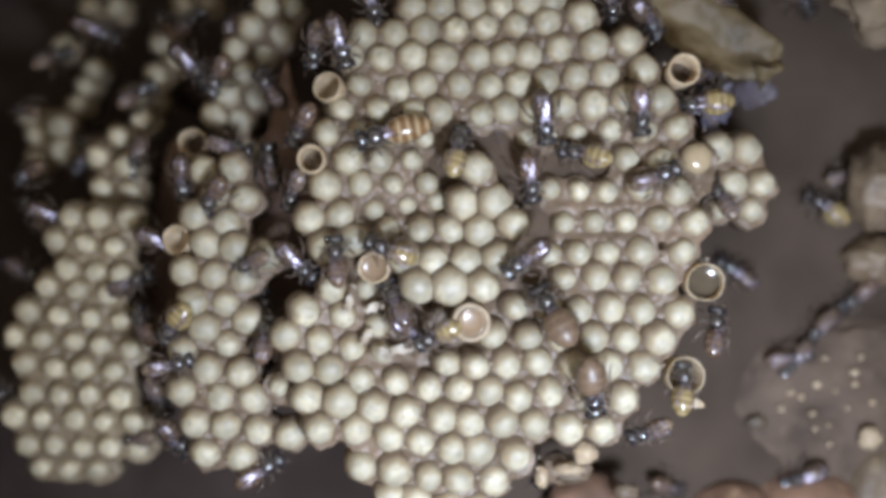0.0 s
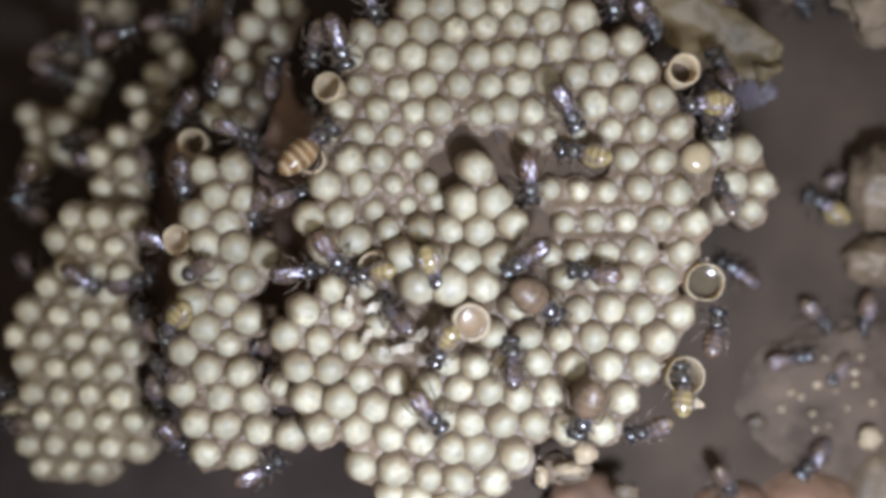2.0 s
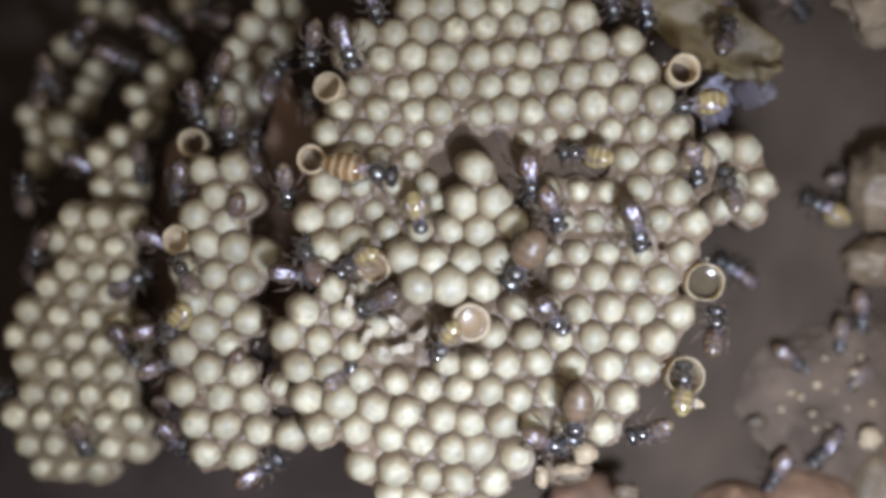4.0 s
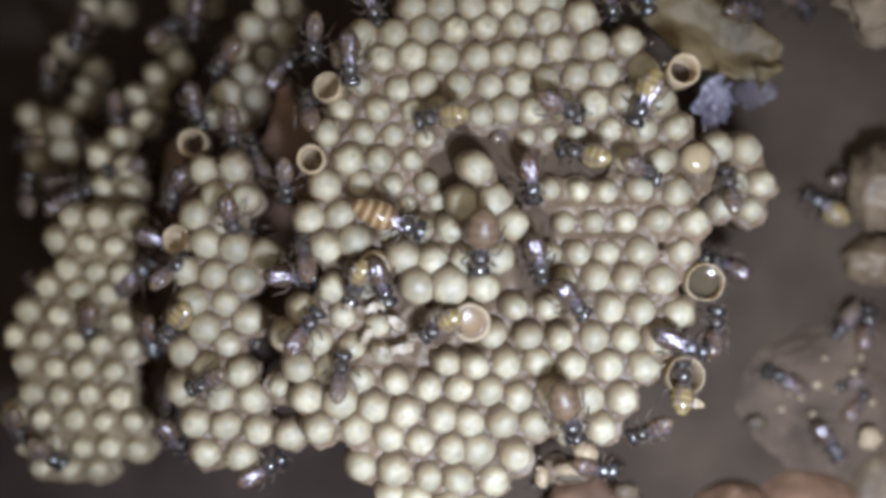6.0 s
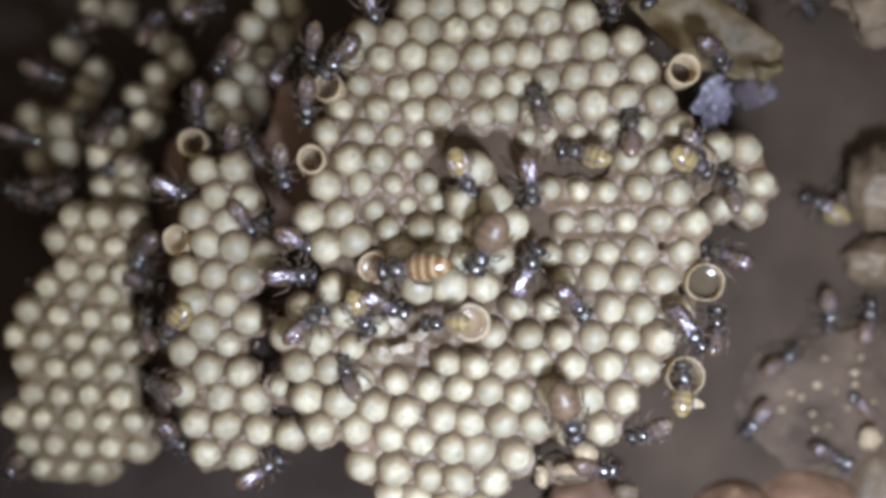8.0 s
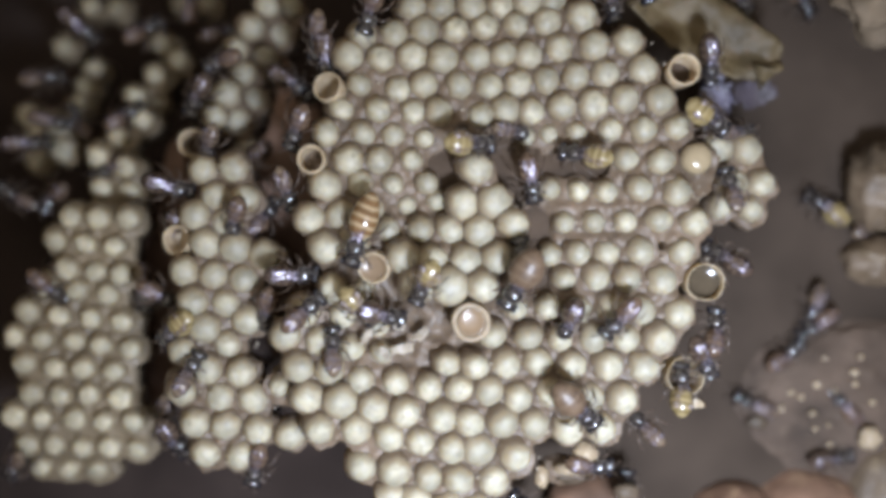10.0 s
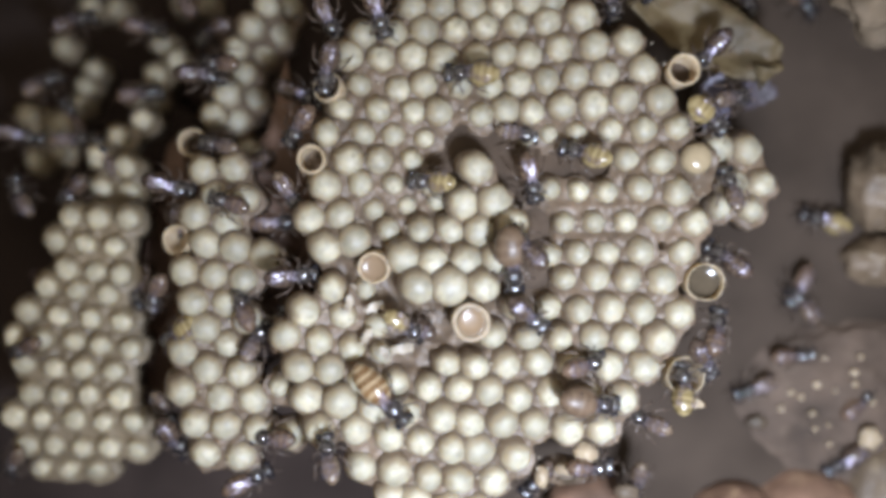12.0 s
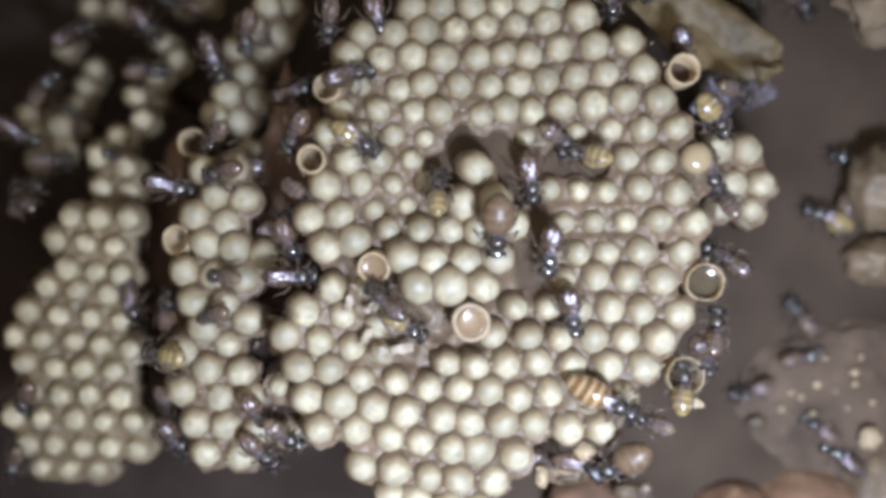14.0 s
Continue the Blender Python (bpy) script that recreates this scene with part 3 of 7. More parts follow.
def lamella():
    """A creased ochre sheet of nest wax that runs out from the comb's corner to a point, with a rolled rim and creases."""
    root = tagged(new("wax_lamella"), "creased ochre sheet of nest wax beside the comb", "wax sheet")
    top = lambda u: Vector((39.5 + 18.5 * u, 46.5 - 12.0 * u ** 1.15, 0))
    low = lambda u: Vector((31.5 + 26.0 * u, 42.0 - 35.0 * u + 23.5 * u * u, 0))

    def spot(u, v):
        p = top(u).lerp(low(u), v)
        p.z = -13.5 + 0.7 * math.sin(6.5 * v + 1.5 * u) + 1.6 * noise.noise((p.x * 0.16, p.y * 0.22, 4)) + 0.5 * noise.noise((p.x * 0.6, p.y * 0.6, 2))
        return p * MM

    bm = bmesh.new()
    nu, nv = 40, 22
    grid = [[bm.verts.new(spot(i / nu, max(0.0, min(1.0, j / nv)) * (1 + 0.12 * noise.noise((i * 0.35, j * 0.1, 1)) * (j == nv)))) for j in range(nv + 1)] for i in range(nu + 1)]
    for a, b in zip(grid, grid[1:]):
        for j in range(nv):
            bm.faces.new((a[j], b[j], b[j + 1], a[j + 1]))
    bmesh.ops.recalc_face_normals(bm, faces=bm.faces)
    bmesh.ops.solidify(bm, geom=bm.faces[:], thickness=0.6 * MM)
    part("sheet", bm, LAMELLA, root)
    for name, v, r in (("rolled_rim", 0.02, 0.4), ("crease", 0.36, 0.28), ("crease", 0.68, 0.22)):
        path = [spot(0.06 + 0.86 * k / 14, v + 0.05 * math.sin(k * 0.7)) + Vector((0, 0, 0.25 * MM)) for k in range(15)]
        part(name, tube(path, [r * MM * (0.35 + 0.65 * math.sin(math.pi * (k + 1) / 16)) for k in range(15)], 8), LAMELLA, root)


amber_cell(main_comb, 40.0, 14.3, -0.6)
# Dark sheet added below the top comb so that its hollow looks shaded.
flake("old_comb_sheet", 6.1, 10.3, -6.0, 46.5, 35.3, 0, 0.5, CERUMEN, "dark old wax sheet under the top comb", "wax sheet", seed=2, thick=1.2)
lamella()
flake("wax_film", 45.6, 24.4, -11.0, 9.5, 6.3, 78, 1.5, FILM, "speckled lavender film of wax beside the comb", "wax film", lean=(8, -6), seed=5, thick=0.3, rough=0.5)
flake("wax_film", 53.5, 26.8, -15.0, 8.8, 5.1, 14, 1.5, DIM_FILM, "dim grey film of wax behind the lavender one", "wax film", lean=(6, 6), seed=9, thick=0.3, rough=0.5)
lump("propolis_lump", 75.6, 42.8, -9.0, 9.8, 8.4, 5.5, CRUMB, "crumbly tan propolis on the hive edge", "propolis", 0.4, 2.2, 3)
lump("honey_pot", 78.5, 11.4, -22.0, 5.6, 7.7, 6.1, TAN_POT, "tan lumpy honey pot near the hive wall", "honey pot", 0.24, 2.2, 5, group="honey pots")
lump("honey_pot", 79.4, -2.0, -25.0, 5.7, 4.7, 5.0, TAN_POT, "brown honey pot half hidden in shade", "honey pot", 0.22, 2.2, 6, group="honey pots")
lump("honey_pot", 52.8, -50.6, -23.0, 9.1, 8.6, 7.0, POT, "reddish brown honey pot leaning against the large one", "honey pot", 0.07, 1.5, 33, detail=5, group="honey pots")
lump("honey_pot", 66.8, -54.2, -26.5, 14.6, 14.8, 10.5, POT, "large reddish brown honey pot below the comb", "honey pot", 0.06, 1.5, 7, detail=5, group="honey pots")
lump("honey_pot", 25.6, -45.2, -18.5, 7.4, 6.0, 5.4, POT, "small reddish brown honey pot under the comb edge", "honey pot", 0.09, 1.6, 12, group="honey pots")
lump("honey_pot", 81.4, -44.4, -24.0, 7.8, 8.3, 6.2, TAN_POT, "brown honey pot in the corner", "honey pot", 0.15, 1.5, 14, group="honey pots")
lump("wax_mound", 75.7, -30.1, -25.6, 22.0, 17.0, 3.9, MOUND_WAX, "lumpy brown mound of nest wax and debris", "wax mound", 0.13, 2.0, 4, detail=6)
lump("wax_scrap", 57.0, -31.5, -22.5, 1.9, 1.2, 0.9, TAN_POT, "pale scrap of wax on the floor", "wax scrap", 0.35, 2.0, 21, detail=3)
lump("wax_scrap", 76.3, -33.8, -20.0, 2.0, 2.0, 1.4, TAN_WAX, "pale round scrap of wax on the mound", "wax scrap", 0.3, 2.0, 22, detail=3)
flake("wax_scrap", 39.4, -24.4, -3.4, 4.1, 1.8, -10, 1.0, TAN_WAX, "torn wax rim below an empty cell", "wax scrap", lean=(12, 4), seed=17, rough=0.3)
lump("wax_scrap", 20.9, -36.7, -6.0, 2.7, 1.4, 1.1, TAN_POT, "brown scrap of wax under the comb edge", "wax scrap", 0.35, 2.0, 26, detail=3)
lump("wax_scrap", 31.0, -41.2, -12.0, 2.1, 1.4, 1.1, TAN_POT, "brown scrap of wax beside the small pot", "wax scrap", 0.35, 2.0, 27, detail=3)
flake("cerumen_sheet", -29.4, 5.8, -24.0, 48.7, 14.5, 84, 2.0, DEEP_SHEET, "brown cerumen sheet deep between two combs", "wax sheet", seed=51, thick=1.0, rough=0.4)
flake("cerumen_sheet", -54.3, -8.6, -32.0, 61.0, 13.1, 80, 2.0, DEEP_SHEET, "brown cerumen sheet far down between lower combs", "wax sheet", seed=53, thick=1.0, rough=0.4)


for k, (x, y, z, long, wide, turn) in enumerate(((-10.5, -9.0, -0.9, 3.6, 1.5, 20), (-7.2, -11.6, -1.2, 3.2, 1.7, -35), (-11.8, -13.4, -0.6, 3.0, 1.2, 60), (-6.4, -15.6, -1.3, 3.8, 1.6, 5),
                                                 (-9.2, -16.2, -1.0, 2.6, 1.3, -60), (-14.6, -8.6, -0.3, 3.0, 1.3, 80), (-3.6, -13.6, -2.0, 3.2, 1.6, 30))):
    flake("wax_flake", x, y, z, long, wide, turn, 0.8, FRESH, "fresh whitish web of wax between brood cells", "wax flake", lean=(9 - 4 * k, 5 * k - 14), seed=80 + k, thick=0.4, rough=0.5)


lump("wax_shelf", 19.6, -35.9, -6.9, 4.6, 2.4, 1.8, BASE_WAX, "brown wax shelf under the comb's lower edge", "wax shelf", 0.14, 2.2, 41, detail=5)
for x, y, z, rx, ry in ((22.5, -32.3, -2.9, 1.9, 1.8), (15.7, -36.2, -3.5, 1.2, 1.9), (20.2, -35.2, -4.4, 2.4, 1.1)):
    lump("wax_scrap", x, y, z, rx, ry, 1.4, COLLAR, "pale scrap of fresh wax at the comb's lower edge", "wax scrap", 0.25, 2.0, x, detail=3)


def pillar(x, y, z0, z1, r, label):
    """A cerumen column that carries a comb, waisted in the middle."""
    h = z1 - z0
    prof = [(r * 1.7, 0), (r * 1.3, 0.08 * h), (r, 0.3 * h), (r * 0.85, 0.55 * h), (r, 0.8 * h), (r * 1.4, 0.94 * h), (r * 1.9, h), (0, h)]
    ob = new("wax_pillar", mesh_of("wax_pillar", lathe([(0, 0)] + [(q * MM, w * MM) for q, w in prof], 14, 0.2, x), CERUMEN))
    ob.matrix_basis = pose(x * MM, y * MM, z0 * MM)
    tagged(ob, label, "wax pillar", "pillars under the combs")


for x, y in ((-10, 30), (12, 28), (30, 14), (28, -12), (8, -30), (-12, -20), (-10, 2)):
    pillar(x, y, -80 if x < 9 else -32, -7, 1.6, "brown wax pillar carrying the top comb")
for x, y, top in ((-37, -24, -11), (-37, -4, -12), (-36, 24, -26), (-64, -30, -22), (-62, -6, -21), (-58, 14, -30), (-56, 32, -42), (-78, 26, -48)):
    pillar(x, y, -80, top, 1.6, "brown wax pillar carrying a lower comb")


def crumb(x, y, z, r, seed):
    """One pale grain of wax."""
    return lump("wax_crumb", x, y, z, r, r * 0.85, r * 0.7, TAN_WAX, "pale grain of wax lying on the mound", "wax crumb", 0.3, 1.8, seed, detail=2, group="wax crumbs on the mound")


def droplets(combs, count):
    """Tiny wet beads in the valleys between the cells."""
    rnd = random.Random(12)
    verts, faces = [], []
    for plan, share in combs:
        rows = [row for sector, rows in plan.items() if sector != "floor" for row in rows]
        for _ in range(int(count * share)):
            x0, y0, z0, x1, y1, z1, n = rnd.choice(rows)
            f = (rnd.randrange(n) + 0.5) / max(1, n - 1)
            a = rnd.uniform(0, 6.28)
            c = Vector((x0 + (x1 - x0) * f + 0.9 * math.cos(a), y0 + (y1 - y0) * f + 0.9 * math.sin(a), z0 + (z1 - z0) * f - rnd.uniform(1.0, 1.7)))
            q = rnd.uniform(0.12, 0.3)
            k = len(verts)
            verts += [(c + Vector((q * math.cos(i * 1.047), q * math.sin(i * 1.047), 0))) * MM for i in range(6)]
            verts += [(c + Vector((q * 0.6 * math.cos(i * 1.047), q * 0.6 * math.sin(i * 1.047), q * 0.7))) * MM for i in range(6)] + [(c + Vector((0, 0, q))) * MM, (c - Vector((0, 0, 0.9))) * MM]
            for i in range(6):
                j = (i + 1) % 6
                faces += [(k + i, k + j, k + 6 + j, k + 6 + i), (k + 6 + i, k + 6 + j, k + 12), (k + j, k + i, k + 13)]
    me = bpy.data.meshes.new("wet_beads")
    me.from_pydata(verts, [], faces)
    me.materials.append(DROPLET)
    me.polygons.foreach_set("use_smooth", [True] * len(me.polygons))
    tagged(new("wet_beads", me), "tiny glistening wet beads between the brood cells", "wax beads", kind="stuff")


droplets([(MAIN_COMB, 0.75), (SECOND_COMB, 0.25)], 320)
for k, (x, y, r) in enumerate(((65.9, -27.2, 0.6), (67.8, -28.0, 0.6), (70.7, -25.7, 0.7), (77.7, -23.3, 0.75), (77.8, -25.5, 0.6), (74.0, -26.8, 0.45), (69.8, -31.1, 0.65), (64.1, -30.3, 0.6),
                               (70.3, -34.0, 0.5), (72.7, -33.2, 0.4), (72.3, -20.7, 0.5), (79.0, -20.5, 0.5), (76.2, -30.0, 0.4), (73.0, -37.0, 0.45), (81.0, -29.0, 0.6))):
    crumb(0.956 * x, 0.956 * y, -21.4 - 0.004 * ((x - 79) ** 2 + (y + 32) ** 2), r, 90 + k)

# ---- bees ----
def egg(rx, ry, rz, taper=0.0, segs=14, rings=9, plates=0.0):
    """A rounded body along x; taper narrows its back end; plates gives it overlapping rings."""
    bm = bmesh.new()
    bmesh.ops.create_uvsphere(bm, u_segments=segs, v_segments=rings, radius=1)
    for v in bm.verts:
        x, y, z = v.co.z, v.co.y, v.co.x
        k = 1 + taper * x + plates * ((x * 3.0) % 1.0 - 0.5)
        v.co = (x * rx, y * ry * k, z * rz * k)
    bmesh.ops.recalc_face_normals(bm, faces=bm.faces)
    return bm


def shift(bm, x, y, z, tilt=0, unit=MM):
    bmesh.ops.transform(bm, matrix=pose(x * unit, y * unit, z * unit, 0, tilt, 0), verts=bm.verts)
    return bm


def wing_mesh(mat):
    bm = bmesh.new()
    cols = []
    for i in range(11):
        f = i / 10
        w = 0.2 + 0.82 * math.sin(math.pi * min(1, f * 0.62 + 0.1)) ** 1.3
        w *= 1 if f < 0.8 else math.sqrt(max(0.03, 1 - ((f - 0.8) / 0.2) ** 2))
        cols.append([bm.verts.new((-f * 5.8 * MM, (s * w - 0.5 * math.sin(f * 3)) * MM, (0.35 * math.sin(f * 3) - 0.18 * s * s + 0.1 * math.sin(9 * f + 3 * s)) * MM))
                     for s in (-1, -0.5, 0, 0.5, 1)])
    for a, b in zip(cols, cols[1:]):
        for k in range(4):
            bm.faces.new((a[k], a[k + 1], b[k + 1], b[k]))
    bmesh.ops.solidify(bm, geom=bm.faces[:], thickness=0.05 * MM)
    return mesh_of("wing", bm, mat)


def wing_material(sheen, sheen_film):
    """Clear membrane: it lets most light through and glints, more along the veins."""
    m = bpy.data.materials.new("wing_membrane")
    m.use_nodes = True
    n, ln = m.node_tree.nodes, m.node_tree.links
    n.remove(n["Principled BSDF"])
    clear, gloss, film, mix, add = (n.new("ShaderNodeBsdfTransparent"), n.new("ShaderNodeBsdfGlossy"), n.new("ShaderNodeBsdfDiffuse"),
                                    n.new("ShaderNodeMixShader"), n.new("ShaderNodeMixShader"))
    clear.inputs[0].default_value = (0.88, 0.85, 0.82, 1)
    gloss.inputs["Color"].default_value, gloss.inputs["Roughness"].default_value = (0.86, 0.8, 1.0, 1), 0.3
    # Lavender film colour stands in for the wings' sheen, stronger on some bees.
    film.inputs[0].default_value = (0.4, 0.38, 0.47, 1)
    co = n.new("ShaderNodeTexCoord")
    vein = n.new("ShaderNodeTexVoronoi")
    vein.feature, vein.inputs["Scale"].default_value = "DISTANCE_TO_EDGE", 480
    ln.new(co.outputs["Object"], vein.inputs["Vector"])
    r = n.new("ShaderNodeMapRange")
    r.inputs["From Max"].default_value = 0.07
    r.inputs["To Min"].default_value, r.inputs["To Max"].default_value = 0.22 + sheen_film, 0.03 + sheen_film
    ln.new(vein.outputs["Distance"], r.inputs["Value"])
    bmp = n.new("ShaderNodeBump")
    bmp.inputs["Strength"].default_value, bmp.inputs["Distance"].default_value = 0.6, 0.25 * MM
    ln.new(vein.outputs["Distance"], bmp.inputs["Height"])
    ln.new(bmp.outputs[0], gloss.inputs["Normal"])
    ln.new(r.outputs[0], mix.inputs[0])
    ln.new(clear.outputs[0], mix.inputs[1])
    ln.new(film.outputs[0], mix.inputs[2])
    add.inputs[0].default_value = sheen
    ln.new(mix.outputs[0], add.inputs[1])
    ln.new(gloss.outputs[0], add.inputs[2])
    ln.new(add.outputs[0], n["Material Output"].inputs["Surface"])
    return m


def hair_mesh():
    """Short stiff hairs that stand on the thorax."""
    rnd = random.Random(5)
    bm = bmesh.new()
    for _ in range(110):
        d = Vector((rnd.gauss(0, 1), rnd.gauss(0, 1), rnd.gauss(0.35, 0.8))).normalized()
        foot = Vector((d.x * 1.57, d.y * 1.57, d.z * 1.5))
        tip = foot + (d + Vector((rnd.uniform(-.5, .1), rnd.uniform(-.4, .4), 0))) * rnd.uniform(0.2, 0.42)
        side = d.orthogonal().normalized() * 0.045
        other = d.cross(side).normalized() * 0.045
        v = [bm.verts.new(q * MM) for q in (foot + side, foot - side * 0.5 + other, foot - side * 0.5 - other, tip)]
        for f in ((0, 1, 3), (1, 2, 3), (2, 0, 3)):
            bm.faces.new([v[i] for i in f])
    return mesh_of("hair", shift(bm, 1.7, 0, 2.7), HAIR, False)


WING_MESHES = [wing_mesh(wing_material(*look_of)) for look_of in ((0.16, 0.05), (0.06, 0.015), (0.03, 0.01))]
HAIR_MESH = hair_mesh()


def bee(kind, spread=9, fat=1.0, size=1.0, wings=0):
    """A worker bee, head towards +x, feet on z = 0."""
    root = new("bee")
    MM = 0.001 * size  # millimetres of a bee of this size
    rump = {"striped": STRIPED, "amber": GOLDEN, "brown": PLAIN_BROWN, "dark": BROWNS[wings]}[kind]
    long, wide, back = {"striped": (3.85, 2.05, -3.5), "amber": (2.9, 2.35, -2.9), "brown": (3.35, 2.3, -3.2), "dark": (2.85, 2.1, -2.5)}[kind]
    part("abdomen", shift(egg(long * MM, wide * fat * MM, 2.0 * fat * MM, 0.17 if kind == "amber" else 0.14, 18, 25, 0.03), back, 0, 2.4, -6, MM), rump, root, {
        "striped": "amber abdomen with pale yellow bands", "amber": "swollen honey-yellow abdomen", "brown": "swollen brown abdomen", "dark": "brown glossy abdomen"}[kind])
    thorax = part("thorax", shift(egg(1.62 * MM, 1.62 * MM, 1.55 * MM), 1.7, 0, 2.7, 0, MM), CHITIN, root, "glossy black thorax with sparse hair")
    hair = part("hair", HAIR_MESH, None, thorax, "short pale hairs")
    hair.scale = (size, size, size)
    head = part("head", shift(egg(1.05 * MM, 1.6 * MM, 1.35 * MM), 3.95, 0, 2.2, 0, MM), CHITIN, root, "shiny black head")
    for s in (-1, 1):
        part("eye", shift(egg(0.7 * MM, 0.45 * MM, 1.0 * MM), 4.15, 1.3 * s, 2.3, 0, MM), EYE_BLACK, head)
        part("antenna", tube([(4.7 * MM, 0.45 * s * MM, 2.7 * MM), (5.3 * MM, 1.15 * s * MM, 3.2 * MM), (6.5 * MM, 1.7 * s * MM, 2.2 * MM)],
                             [0.13 * MM, 0.12 * MM, 0.09 * MM], 5), LEG, head)
        w = part("wing", WING_MESHES[wings], None, root, "clear veined wing folded over the abdomen")
        w.matrix_basis = Matrix.Translation((0.9 * MM, 0.62 * s * MM, (4.3 + 0.12 * s) * MM)) @ pose(0, 0, 0, 7 * s, -7, -spread * s) @ Matrix.Diagonal((size, s * size, size, 1))
        for x0, x1, x2, y1, y2 in ((2.5, 3.3, 4.6, 2.2, 2.9), (1.6, 1.3, 0.8, 2.6, 3.7), (0.7, -1.1, -2.9, 2.7, 3.6)):
            part("leg", tube([(x0 * MM, 0.9 * s * MM, 1.6 * MM), (x1 * MM, y1 * s * MM, 2.3 * MM), ((x1 + x2) / 2 * MM, (y1 + y2) / 2 * s * MM, 1.0 * MM),
                              (x2 * MM, y2 * s * MM, 0.1 * MM)], [0.18 * MM, 0.16 * MM, 0.2 * MM, 0.07 * MM], 6), LEG, root)
    return root


LABELS = {"striped": "worker bee with a yellow-banded amber abdomen", "amber": "worker bee with a swollen honey-yellow abdomen",
          "brown": "worker bee with a swollen brown abdomen", "dark": "dark worker bee with folded clear wings"}

